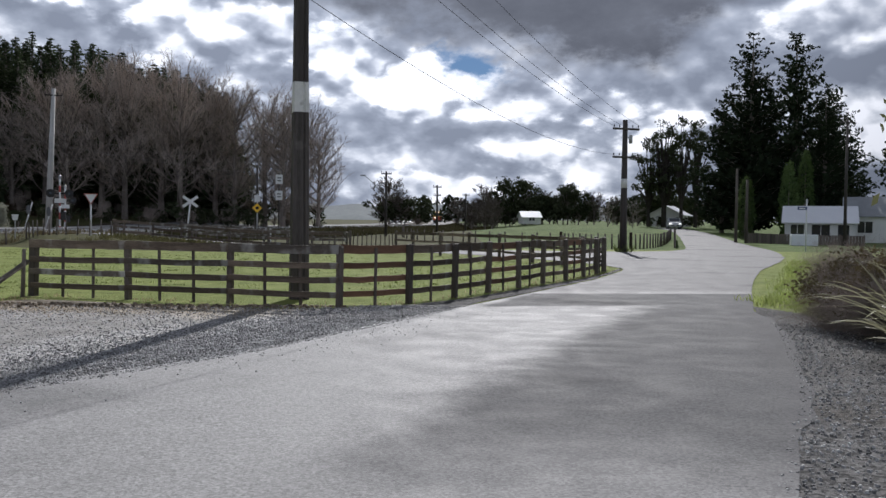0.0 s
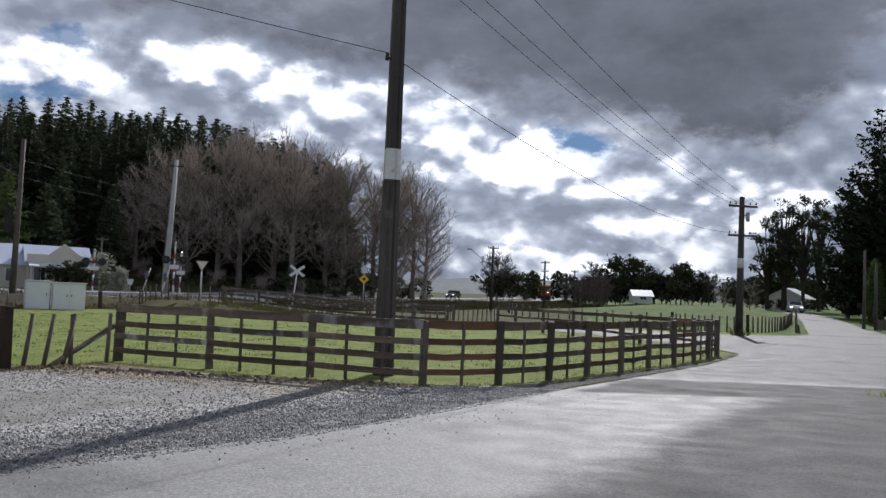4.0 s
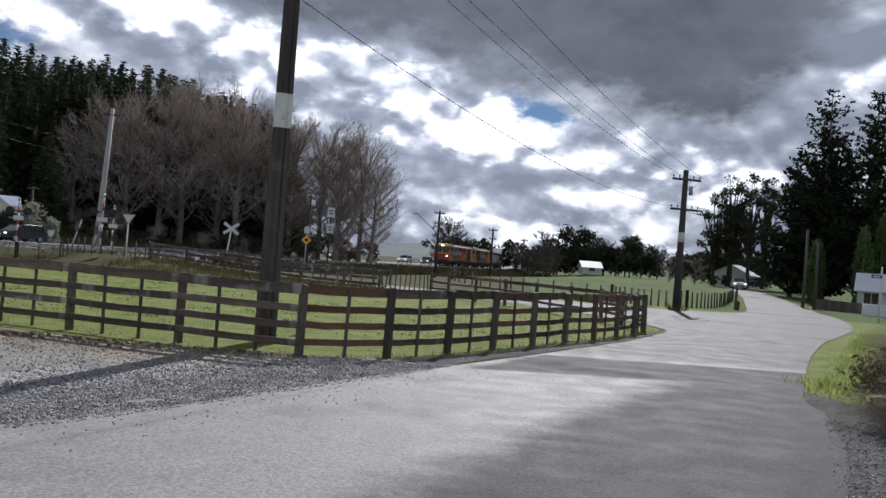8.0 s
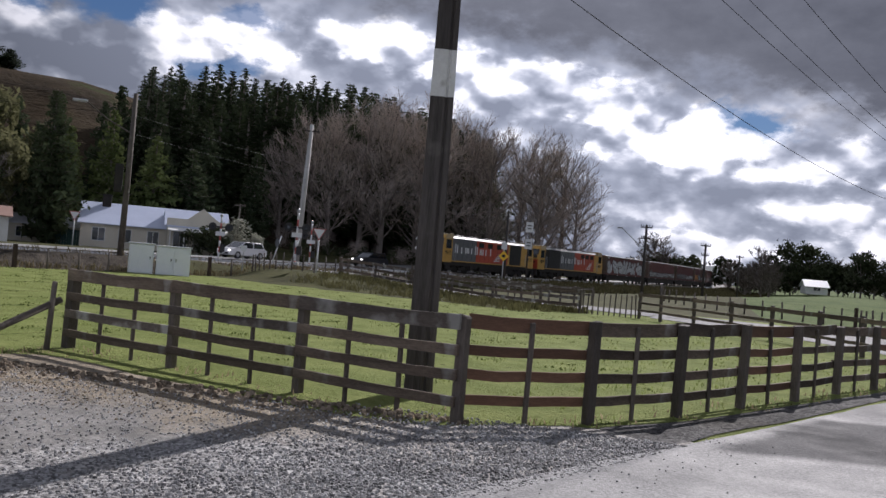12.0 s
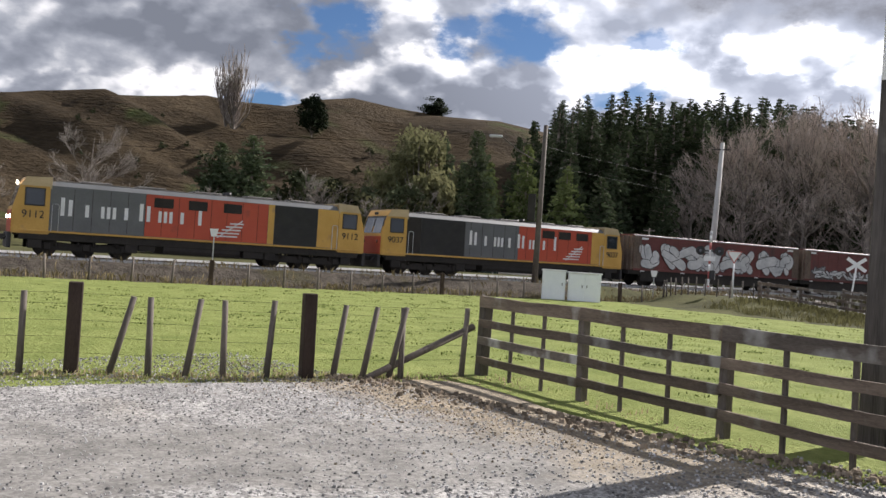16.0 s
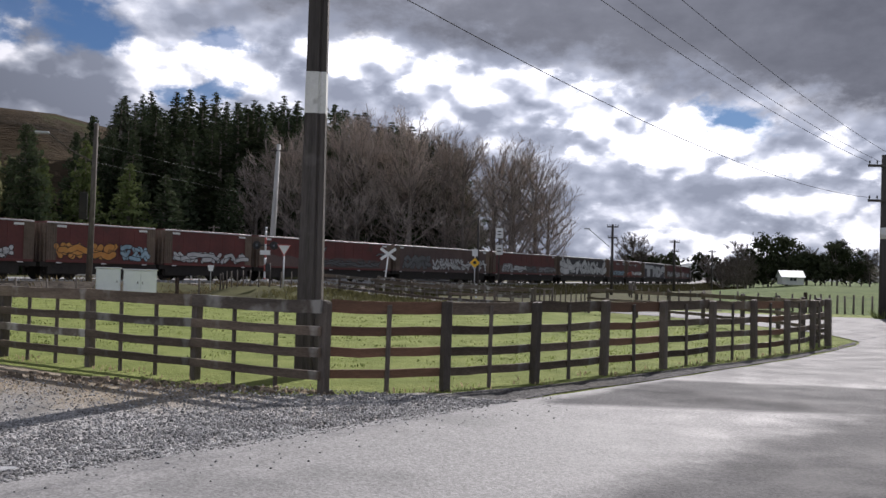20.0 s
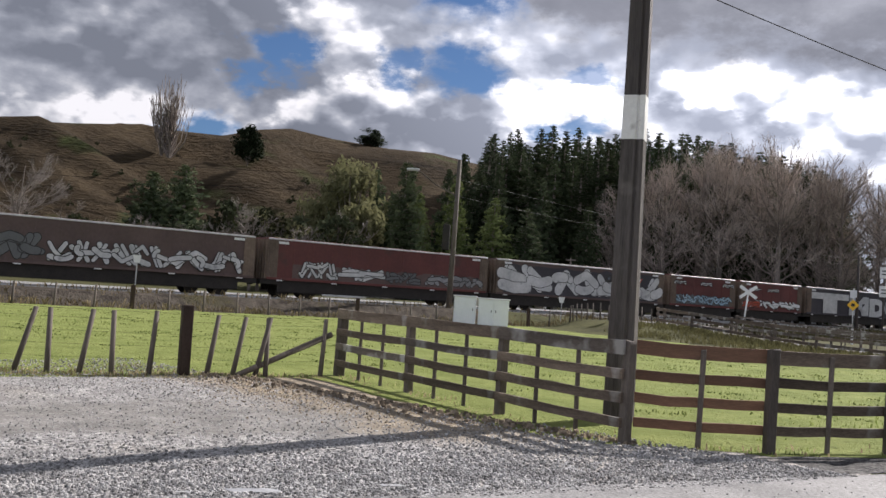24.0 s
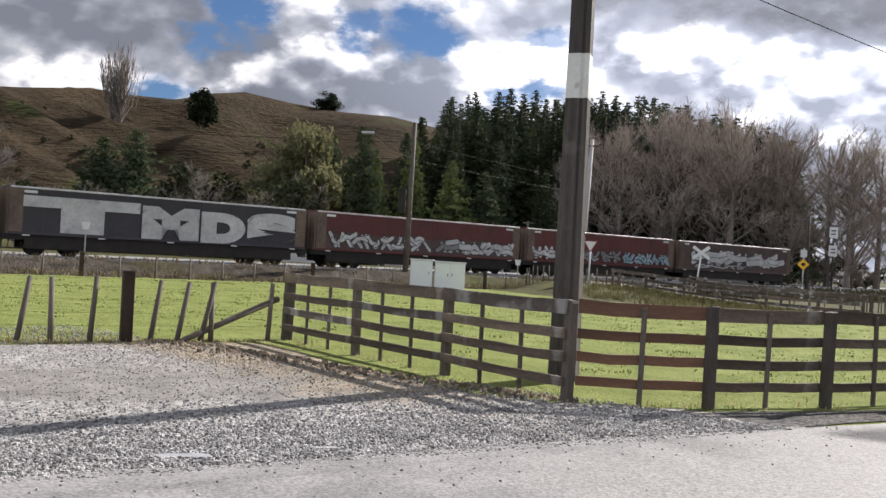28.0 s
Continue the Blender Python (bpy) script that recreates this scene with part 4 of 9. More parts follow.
def railway():
    t = thing("railway_track", "single railway line of two steel rails on ballast", "railway")
    for side_ in (-0.56, 0.56):
        bm = bmesh.new()
        prev = None
        for s in np.arange(-105, 420, 3.0):
            x, y, z, th = track(s)
            cx, cy = x + side_ * math.cos(th), y - side_ * math.sin(th)
            ring = []
            for dx, dz in ((-0.07, -0.16), (-0.035, -0.02), (-0.035, 0), (0.035, 0), (0.035, -0.02), (0.07, -0.16)):
                ring.append(bm.verts.new((cx + dx * math.cos(th), cy - dx * math.sin(th), z + dz)))
            if prev:
                for k in range(5):
                    bm.faces.new((prev[k], prev[k + 1], ring[k + 1], ring[k]))
            prev = ring
        part("rail", bm, M_STEEL, t)
    bm = bmesh.new()
    for s in np.arange(-60, 140, 0.75):
        x, y, z, th = track(s)
        box(bm, -1.1, -0.11, z - 0.33, 1.1, 0.11, z - 0.165, m=Matrix.Translation((x, y, 0)) @ Matrix.Rotation(-th, 4, "Z"))
    tagged(part("sleepers", bm, M_CONC, t), kind="stuff")


railway()


# ---- fences ----
def gz(x, y):
    return float(land(x, y))


RND = random.Random(11)


def board(length, h, t=0.04, sag=0.012, seed=0):
    """A sawn fence board along x, its ends a little ragged."""
    rnd = random.Random(seed)
    bm = bmesh.new()
    n = 4
    rings = []
    for k in range(n + 1):
        x = -length / 2 + length * k / n
        dz = -sag * (1 - (2 * k / n - 1) ** 2) + rnd.uniform(-0.004, 0.004)
        e = rnd.uniform(-0.008, 0.008)
        rings.append([bm.verts.new((x, yy, zz + dz)) for yy, zz in ((-t / 2, -h / 2 + e), (t / 2, -h / 2), (t / 2, h / 2 - 0.004), (t / 2 - 0.008, h / 2 + e), (-t / 2, h / 2 + e))])
    for a, b in zip(rings, rings[1:]):
        for k in range(5):
            bm.faces.new((a[k], a[(k + 1) % 5], b[(k + 1) % 5], b[k]))
    bm.faces.new(rings[0][::-1])
    bm.faces.new(rings[-1])
    return bm


def square_post(w, h, seed=0, d=None):
    """A weathered fence post with a worn, slightly sloping head, sunk into the ground."""
    rnd = random.Random(seed)
    bm = bmesh.new()
    box(bm, -w / 2, -(d or w) / 2, -0.25, w / 2, (d or w) / 2, h, 0.012)
    for v in bm.verts:
        if v.co.z > h - 0.05:
            v.co.z += rnd.uniform(-0.015, 0.015) + v.co.x * 0.15
    return bm


def lay(ob, x, y, z, ang, tilt=0.0, lean=0.0):
    ob.matrix_basis = Matrix.Translation((x, y, z)) @ Matrix.Rotation(ang, 4, "Z") @ Matrix.Rotation(tilt, 4, "Y") @ Matrix.Rotation(lean, 4, "X")
    return ob


def rail_fence(label, posts, heights, side=-1, battens=1, board_mats=(M_RAILW,), post_h=1.18, seed=1, post_w=0.115, first_big=False, skip=()):
    """Post-and-rail fence along corner points: a post at each point, boards bay by bay, and thin battens between."""
    f = thing("post_and_rail_fence", label, "fence")
    rnd = random.Random(seed)
    pm = [mesh_of(square_post(post_w, post_h, seed + k, 0.12), "post", M_POSTW) for k in range(3)]
    bmesh_b = [mesh_of(square_post(0.06, post_h - 0.06, seed + 5 + k, 0.045), "batten", M_POSTW) for k in range(3)]
    boards = {}
    for k, (x, y) in enumerate(posts):
        if k in skip:
            continue
        q = posts[min(k + 1, len(posts) - 1)]
        p = posts[max(k - 1, 0)]
        ang = math.atan2(q[1] - p[1], q[0] - p[0])
        ob = new("post", pm[k % 3])
        ob.parent = f
        lay(ob, x, y, gz(x, y), ang, rnd.uniform(-0.012, 0.012), rnd.uniform(-0.02, 0.02))
        if first_big and k == len(posts) - 1:
            ob.scale = (1.35, 1.35, 1.0)
    for k, (a, b) in enumerate(zip(posts, posts[1:])):
        A, B = Vector((*a, gz(*a))), Vector((*b, gz(*b)))
        d = B - A
        ln = math.hypot(d.x, d.y)
        ang, slope = math.atan2(d.y, d.x), -math.atan2(d.z, ln)
        nx, ny = math.sin(ang) * -side, math.cos(ang) * side
        for j, (z, h) in enumerate(heights):
            key = (round(ln, 1), h, (k + j) % 3)
            mm = board_mats[(k * 3 + j * 5 + (k // 3)) % len(board_mats)]
            if key not in boards:
                boards[key] = mesh_of(board(ln * 1.005, h, seed=k * 7 + j), "rail_board", mm)
            me = boards[key]
            if me.materials[0] != mm:
                key = (*key, mm.name)
                if key not in boards:
                    boards[key] = mesh_of(board(ln * 1.005, h, seed=k * 7 + j), "rail_board", mm)
                me = boards[key]
            ob = new("rail_board", me)
            ob.parent = f
            off = 0.085
            c = (A + B) / 2
            lay(ob, c.x + nx * off, c.y + ny * off, c.z + z + rnd.uniform(-0.012, 0.012), ang, slope + rnd.uniform(-0.006, 0.006))
        for j in range(battens):
            w = (j + 1) / (battens + 1) + rnd.uniform(-0.02, 0.02)
            c = A + d * w
            ob = new("batten", bmesh_b[(k + j) % 3])
            ob.parent = f
            lay(ob, c.x + nx * 0.03, c.y + ny * 0.03, c.z, ang, rnd.uniform(-0.02, 0.02))
    return f


M_BOARDR = mat("reddish_board", (0.09, 0.047, 0.028), (0.21, 0.112, 0.066), 1.5, 0.8, 0.5, 22.0, squash=(1, 1, 5), vary=0.3, dist=0.008, stain=((0.075, 0.056, 0.045), 1.5, 0.55))
M_BOARDG = mat("lichen_grey_board", (0.06, 0.049, 0.041), (0.175, 0.148, 0.126), 1.4, 0.85, 0.5, 22.0, squash=(1, 1, 5), vary=0.3, dist=0.008, spec=0.25, stain=((0.33, 0.32, 0.295), 2.2, 0.51))
RAILS = [(1.105, 0.165), (0.785, 0.115), (0.515, 0.115), (0.245, 0.11)]
CORNER = (-2.0, 17.0)
WEST_END = (-8.6, 18.88)
west_posts = [(CORNER[0] + (WEST_END[0] - CORNER[0]) * k / 3, CORNER[1] + (WEST_END[1] - CORNER[1]) * k / 3) for k in range(4)]
rail_fence("four-board weathered grey timber fence beside the gravel yard", west_posts, RAILS, 1, 2, (M_BOARDG, M_RAILW, M_RAILW, M_RAILW), 1.17, 3, first_big=True)
EAST_POSTS = [(-1.93, 17.1), (-0.72, 18.05), (0.22, 19.5), (1.05, 21.15), (1.92, 22.8), (2.76, 24.65), (3.62, 26.2), (4.42, 27.9), (5.15, 29.7), (5.72, 31.4)]
rail_fence("four-board weathered timber fence with reddish boards along the road", EAST_POSTS, RAILS, 1, 1, (M_BOARDR, M_RAILW, M_BOARDR, M_RAILW, M_BOARDG), 1.19, 5, first_big=True, skip=(0,))
BACK_POSTS = smooth_line([(5.72, 31.4), (4.9, 36.0), (1.4, 42.8), (-2.37, 48.2)], 3)
rail_fence("dark three-board timber fence along the side road", BACK_POSTS, [(1.08, 0.14), (0.7, 0.1), (0.38, 0.1)], 1, 0, (M_RAILW,), 1.2, 9)
RAMP_POSTS = smooth_line([(-5.0, 48.0), (-9.6, 50.2), (-14.6, 52.8), (-19.5, 55.3)], 2)
rail_fence("weathered timber fence up the ramp to the level crossing", RAMP_POSTS, [(1.0, 0.16), (0.68, 0.14), (0.37, 0.14)], 1, 1, (M_RAILW, M_BOARDG), 1.08, 12)
RAMP_TURN = smooth_line([(-19.5, 55.3), (-20.3, 56.1), (-20.8, 57.2)], 1)
rail_fence("short timber fence at the head of the ramp", RAMP_TURN, [(1.0, 0.16), (0.68, 0.14), (0.37, 0.14)], 1, 0, (M_RAILW,), 1.08, 13)
FAR_SIDE = smooth_line([(-6.0, 60.4), (-12.0, 61.2), (-18.0, 62.4)], 4)
rail_fence("low timber fence on the far side of the side road", FAR_SIDE, [(0.95, 0.1), (0.6, 0.09)], 1, 1, (M_BOARDG,), 1.05, 14)


def wire_fence(label, posts, h, wires, r=0.045, seed=1, big=(), square=False, leans=None):
    """Posts with strained wires between them."""
    f = thing("wire_fence", label, "fence")
    rnd = random.Random(seed)
    metal_ = []
    for k in range(4):
        bm = bmesh.new()
        if square:
            box(bm, -r, -r * 0.7, -0.25, r, r * 0.7, h + rnd.uniform(-0.05, 0.05), 0.008)
        else:
            tube(bm, (0, 0, -0.25), (0, 0, h + rnd.uniform(-0.05, 0.05)), r * 1.1, r * 0.9, 7)
        metal_.append(mesh_of(bm, "post", M_POSTW))
    bm = bmesh.new()
    box(bm, -0.085, -0.08, -0.3, 0.085, 0.08, h + 0.1, 0.012)
    strong = mesh_of(bm, "strainer_post", M_POSTB)
    for k, (x, y) in enumerate(posts):
        ob = new("strainer_post" if k in big else "post", strong if k in big else metal_[k % 4])
        ob.parent = f
        ln = (leans or {}).get(k, rnd.uniform(-0.05, 0.05))
        q = posts[min(k + 1, len(posts) - 1)]
        p = posts[max(k - 1, 0)]
        lay(ob, x, y, gz(x, y), math.atan2(q[1] - p[1], q[0] - p[0]), 0 if k in big else ln, rnd.uniform(-0.03, 0.03))
    for z in wires:
        bm = bmesh.new()
        poly_tube(bm, [(*a, gz(*a) + z) for a in posts], 0.0015, 3)
        part("wire", bm, M_WIRE, f, "thin galvanised wire")
    return f


near_wire = [(-8.62, 18.45), (-8.77, 17.35), (-8.85, 17.2), (-9.05, 16.9), (-9.2, 16.5), (-9.33, 16.15), (-9.52, 15.65), (-9.75, 15.15), (-9.98, 14.75), (-10.2, 14.36), (-10.5, 14.0), (-10.78, 13.65), (-10.95, 13.1), (-11.08, 12.52), (-11.19, 12.07), (-11.32, 11.54), (-11.44, 11.0), (-11.6, 10.3), (-11.75, 9.6), (-11.9, 8.9), (-12.1, 8.0), (-12.3, 7.0), (-12.5, 6.0), (-12.8, 4.5), (-13.1, 3.0), (-13.4, 1.5)]
wire_fence("old timber posts with strained wires round the paddock", near_wire, 1.02, (0.25, 0.45, 0.65, 0.85, 0.98), 0.042, 4, big=(5, 11, 17), leans={1: 0.0, 2: -0.2, 3: -0.16, 4: -0.13, 6: -0.06, 8: -0.14, 10: -0.25, 13: -0.1})
brace = thing("fence_brace", "slanting timber stay against the fence end post", "fence brace", at=(-8.62, 18.6, gz(-8.6, 18.6)))
bm = bmesh.new()
tube(bm, (0.0, 0.05, 0.72), (-0.28, -1.75, 0.02), 0.055, 0.05, 8)
part("stay", bm, M_POSTW, brace)
line_fence = []
for s in np.arange(-62, 26, 1.6):
    x, y, z, th = track(s)
    line_fence.append((x + 9.7 * math.cos(th), y - 9.7 * math.sin(th)))
wire_fence("line of short timber posts and wires along the railway boundary", line_fence, 0.95, (0.3, 0.6, 0.88), 0.05, 6, big=tuple(range(3, 60, 7)))
mid_fence = smooth_line([line_fence[-1], (-23.6, 55.2), (-19.8, 55.2)], 6)
wire_fence("short timber posts and wires beside the crossing", mid_fence, 1.0, (0.3, 0.6, 0.9), 0.04, 7)
gap_fence = smooth_line([(-2.37, 48.2), (-3.7, 48.1), (-5.0, 48.0)], 6)
wire_fence("closely set pale battens between the timber fences", gap_fence, 1.0, (0.4, 0.95), 0.03, 8, square=True)
far_paddock = smooth_line([(8.5, 62.0), (10.5, 61.2), (13.5, 62.5), (15.8, 65.5), (18.6, 73), (22, 84)], 6)
wire_fence("timber posts and wires round the far paddock", far_paddock, 1.05, (0.35, 0.7, 1.0), 0.06, 9, big=(0, 12))
far2 = smooth_line([(8.5, 62.0), (2, 72), (-3, 85), (-4, 104)], 7)
wire_fence("posts and wires between the far paddock and the railway", far2, 1.05, (0.35, 0.7, 1.0), 0.06, 10)


def slat_fence(name, label, a, b, h, n, material, posts=6):
    f = thing(name, label, "fence")
    A, B = Vector(a), Vector(b)
    ang = math.atan2(B.y - A.y, B.x - A.x)
    w = (B - A).length / n
    bm = bmesh.new()
    box(bm, -w * 0.46, -0.012, 0, w * 0.46, 0.012, h, 0.004)
    me = mesh_of(bm, "slat", material)
    for k in range(n):
        c = A.lerp(B, (k + 0.5) / n)
        ob = new("slat", me)
        ob.parent = f
        lay(ob, c.x, c.y, gz(c.x, c.y) - 0.02, ang)
    for k in range(posts):
        c = A.lerp(B, k / (posts - 1))
        bm = bmesh.new()
        box(bm, -0.05, -0.05, -0.2, 0.05, 0.05, h + 0.03, 0.008)
        ob = part("post", bm, material, f)
        lay(ob, c.x - 0.08 * math.sin(ang), c.y + 0.08 * math.cos(ang), gz(c.x, c.y), ang)
    return f


slat_fence("paling_fence", "dark weathered paling fence beside the country lane", (17.6, 66.0), (22.4, 84.0), 1.2, 48, M_POSTW, 9)
slat_fence("paling_fence", "dark green painted fence in front of the cream house", (-66.5, 76.0), (-55.8, 80.5), 1.5, 50, M_GREENF, 8)


# ---- poles and wires ----
def cable(name, label, a, b, sag, r=0.012, material=M_WIRE):
    bm = bmesh.new()
    A, B = Vector(a), Vector(b)
    n = 16
    pts = [A.lerp(B, k / n) - Vector((0, 0, sag * (1 - (2 * k / n - 1) ** 2))) for k in range(n + 1)]
    poly_tube(bm, pts, r, 4)
    return tagged(part(name, bm, material), label, "cable")


def insulator(bm, x, y, z):
    tube(bm, (x, y, z), (x, y, z + 0.16), 0.015, n=5)
    tube(bm, (x, y, z + 0.07), (x, y, z + 0.19), 0.045, 0.03, 7)


def power_pole(at, height, r0, r1, arms, rz, label, material, extras=None, lean=(0, 0), n=8):
    p = thing("power_pole", label, "power pole", at=at, rz=rz)
    bm = bmesh.new()
    tube(bm, (0, 0, -0.4), (lean[0], lean[1], height), r0, r1, n)
    part("pole", bm, material, p)
    for z, half, dy in arms:
        bm = bmesh.new()
        cx, cy = lean[0] * z / height, lean[1] * z / height
        box(bm, cx - half, cy - 0.05 + dy, z - 0.06, cx + half, cy + 0.05 + dy, z + 0.06, 0.01)
        arm = part("crossarm", bm, M_POLE, p)
        for q in (-0.92, -0.5, 0.5, 0.92):
            bi = bmesh.new()
            insulator(bi, cx + q * half, cy + dy, z + 0.05)
            part("insulator", bi, M_BLACK, arm)
    return p


P0 = (-3.04, 18.82, gz(-3.04, 18.82))
p0 = power_pole(P0, 11.0, 0.05, 0.04, [(9.3, 1.25, 0.22)], 18, "tall grooved timber power pole with a white painted band", M_POLE, n=8)


def grooved(z0, z1, s0, s1, material, name, label="", proud=0.0):
    """A length of the square pole with a groove down its face, tapering from s0 to s1."""
    q = proud
    outline = [(-0.178 - q, -0.165 - q), (0.045, -0.165 - q), (0.065, -0.125 - q), (0.085, -0.125 - q), (0.095, -0.155 - q), (0.178 + q, -0.155 - q), (0.178 + q, 0.165 + q), (-0.178 - q, 0.165 + q)]
    bm = bmesh.new()
    lo, hi = ([bm.verts.new((x * k, y * k, z)) for x, y in outline] for z, k in ((z0, s0), (z1, s1)))
    for k in range(len(outline)):
        j = (k + 1) % len(outline)
        bm.faces.new((lo[k], lo[j], hi[j], hi[k]))
    bm.faces.new(lo[::-1])
    bm.faces.new(hi)
    bmesh.ops.bevel(bm, geom=[e for e in bm.edges if abs(e.verts[0].co.z - e.verts[1].co.z) > 0.1], offset=0.008, segments=1, affect="EDGES")
    return part(name, bm, material, p0, label)


M_POLEL = mat("weathered_grey_pole", (0.035, 0.031, 0.029), (0.125, 0.112, 0.104), 1.0, 0.85, 0.6, 16.0, squash=(7, 7, 0.3), dist=0.01, spec=0.2, stain=((0.21, 0.195, 0.175), 1.1, 0.60))
grooved(-0.4, 3.88, 1.08, 0.86, M_POLEL, "lower_pole", "weathered grey lower pole")
grooved(3.88, 4.50, 0.862, 0.835, M_WHITE, "white_band", "painted white band", 0.003)
grooved(4.50, 11.0, 0.83, 0.62, M_POLE, "upper_pole", "dark creosoted upper pole")
bm = bmesh.new()
tube(bm, (-0.1, -0.1, 6.3), (-0.22, -0.18, 6.3), 0.02, n=6)
tube(bm, (-0.22, -0.18, 6.25), (-0.22, -0.18, 6.4), 0.04, 0.03, 8)
part("insulator", bm, M_BLACK, p0)
P1 = (11.15, 54.0, gz(11.15, 54.0))
p1 = power_pole(P1, 8.0, 0.24, 0.15, [(7.45, 0.88, -0.14), (5.75, 0.88, -0.14)], 17, "dark timber power pole with several crossarms at the road junction", M_POLE)
bm = bmesh.new()
tube(bm, (0, 0, 3.9), (0, 0, 4.45), 0.2, 0.195, 12)
part("white_band", bm, M_WHITE, p1, "painted white band")
bm = bmesh.new()
tube(bm, (0.36, -0.05, 6.6), (0.36, -0.05, 7.1), 0.11, 0.11, 10)
box(bm, 0.05, -0.08, 6.9, 0.36, -0.02, 6.98)
part("transformer", bm, M_STEEL, p1)
bm = bmesh.new()
for k in range(60):
    a, d = RND.uniform(0, 6.28), RND.uniform(0.1, 0.9)
    tube(bm, (math.cos(a) * d * 0.5, math.sin(a) * d * 0.5, 0), (math.cos(a) * d, math.sin(a) * d, RND.uniform(0.2, 0.6)), 0.03, 0.004, 3, False)
tagged(part("grass_clump", bm, M_TUFT), "grass clump round the foot of the pole", "grass", kind="stuff").matrix_basis = Matrix.Translation(P1)


def on_pole(base, rz, x, y, z):
    return pose(*base, 0, 0, rz) @ Vector((x, y, z))


for q in (-0.92, -0.3, 0.92):
    cable("power_line", "thin dark overhead power line", on_pole(P0, 20, q * 1.25, 0.15, 9.5), on_pole(P1, 17, q, -0.14, 7.65), 0.55, 0.010)
    cable("power_line", "thin dark overhead power line", on_pole(P0, 20, q * 1.25, 0.15, 9.5), (-21 + q, -28, 10.5), 0.6, 0.014)
cable("telephone_line", "thin dark overhead telephone line", on_pole(P0, 18, -0.22, -0.18, 6.4), on_pole(P1, 17, -0.85, -0.14, 5.9), 0.75, 0.009)
cable("telephone_line", "thin dark overhead telephone line", on_pole(P0, 18, -0.22, -0.18, 6.4), (-34, -5, 9.4), 0.4, 0.007)
P2 = (-5.5, 93.4, gz(-5.5, 93.4))
P3 = (-0.13, 110.9, gz(-0.1, 110.9))
P4 = (4.4, 140.0, gz(4.4, 140))
for base, h in ((P2, 6.8), (P3, 5.9), (P4, 6.3)):
    pp = power_pole(base, h, 0.16, 0.11, [(h - 0.25, 0.55, -0.1), (h - 1.3, 0.45, -0.1)], 10, "slim dark timber pole beside the railway", M_POLE)
bm = bmesh.new()
tube(bm, (0, 0, 4.4), (-2.3, -0.3, 6.3), 0.04, 0.035, 6)
box(bm, -2.75, -0.4, 6.26, -2.2, -0.2, 6.38, 0.03)
part("lamp_arm", bm, M_STEEL, bpy.data.objects["power_pole.002"], "grey street-lamp arm")
CP = (-34.7, 79.4, gz(-34.7, 79.4))
power_pole(CP, 12.5, 0.3, 0.17, [(11.9, 0.7, -0.1)], 25, "tall pale concrete power pole beside the level crossing", M_CONC, lean=(0.45, 0))
LP = (-29.7, 48.2, gz(-29.7, 48.2))
lp = thing("street_lamp", "weathered timber lamp post with a long steel arm beside the railway", "street lamp", at=LP, rz=35)
bm = bmesh.new()
tube(bm, (0, 0, -0.3), (0.1, 0, 8.75), 0.18, 0.12, 9)
part("pole", bm, M_POSTW, lp)
bm = bmesh.new()
for a, b in (((0, 0, 6.6), (-1.2, 0, 7.2)), ((-1.2, 0, 7.2), (-2.3, 0, 8.0))):
    tube(bm, a, b, 0.04, 0.035, 6)
part("arm", bm, M_POSTW, lp)
bm = bmesh.new()
box(bm, -3.0, -0.12, 7.96, -2.25, 0.12, 8.1, 0.04)
part("lantern", bm, M_STEEL, lp)
bm = bmesh.new()
box(bm, -0.62, -0.2, 3.4, -0.2, 0.2, 4.9, 0.03)
part("transformer_box", bm, M_UNDER, lp, "dark transformer box")
LL = (-39.9, 22.0, gz(-39.9, 22.0))
ll = thing("street_lamp", "slim leaning timber lamp post with a small pale lantern", "street lamp", at=LL, rz=30)
bm = bmesh.new()
tube(bm, (0, 0, -0.2), (0.22, 0, 4.05), 0.085, 0.065, 8)
part("pole", bm, M_POSTW, ll)
bm = bmesh.new()
tube(bm, (0.2, 0, 3.9), (0.42, 0, 4.12), 0.02, n=6)
box(bm, 0.38, -0.09, 4.06, 0.72, 0.09, 4.18, 0.03)
part("lantern", bm, M_SIGNW, ll)
for q, z in ((0, 11.9), (0.5, 11.2)):
    cable("power_line", "overhead power line in a paler, sunlit colour beyond the fence", (LP[0], LP[1], LP[2] + 7.6 - 2 * q), (-19.6, 96.5, 7.3 - q), 0.5, 0.006, M_WIREP)
    cable("power_line", "thin dark overhead power line", (LP[0], LP[1], LP[2] + 7.6 - 2 * q), (-70, 10, 9 - 2 * q), 0.8, 0.009)


# ---- the train ----
def plate(bm, x, y0, y1, z0, z1, t=0.012, mi=0):
    """A thin panel on a vehicle's side at x, facing outwards."""
    s = 1 if x > 0 else -1
    return box(bm, min(x, x + s * t), y0, z0, max(x, x + s * t), y1, z1, mi=mi)


def wheel_mesh(r=0.46):
    bm = bmesh.new()
    tube(bm, (-0.06, 0, 0), (0.06, 0, 0), r, r, 20)
    tube(bm, (-0.08, 0, 0), (0.09, 0, 0), r * 0.3, r * 0.25, 12)
    return mesh_of(bm, "wheel", M_UNDER)


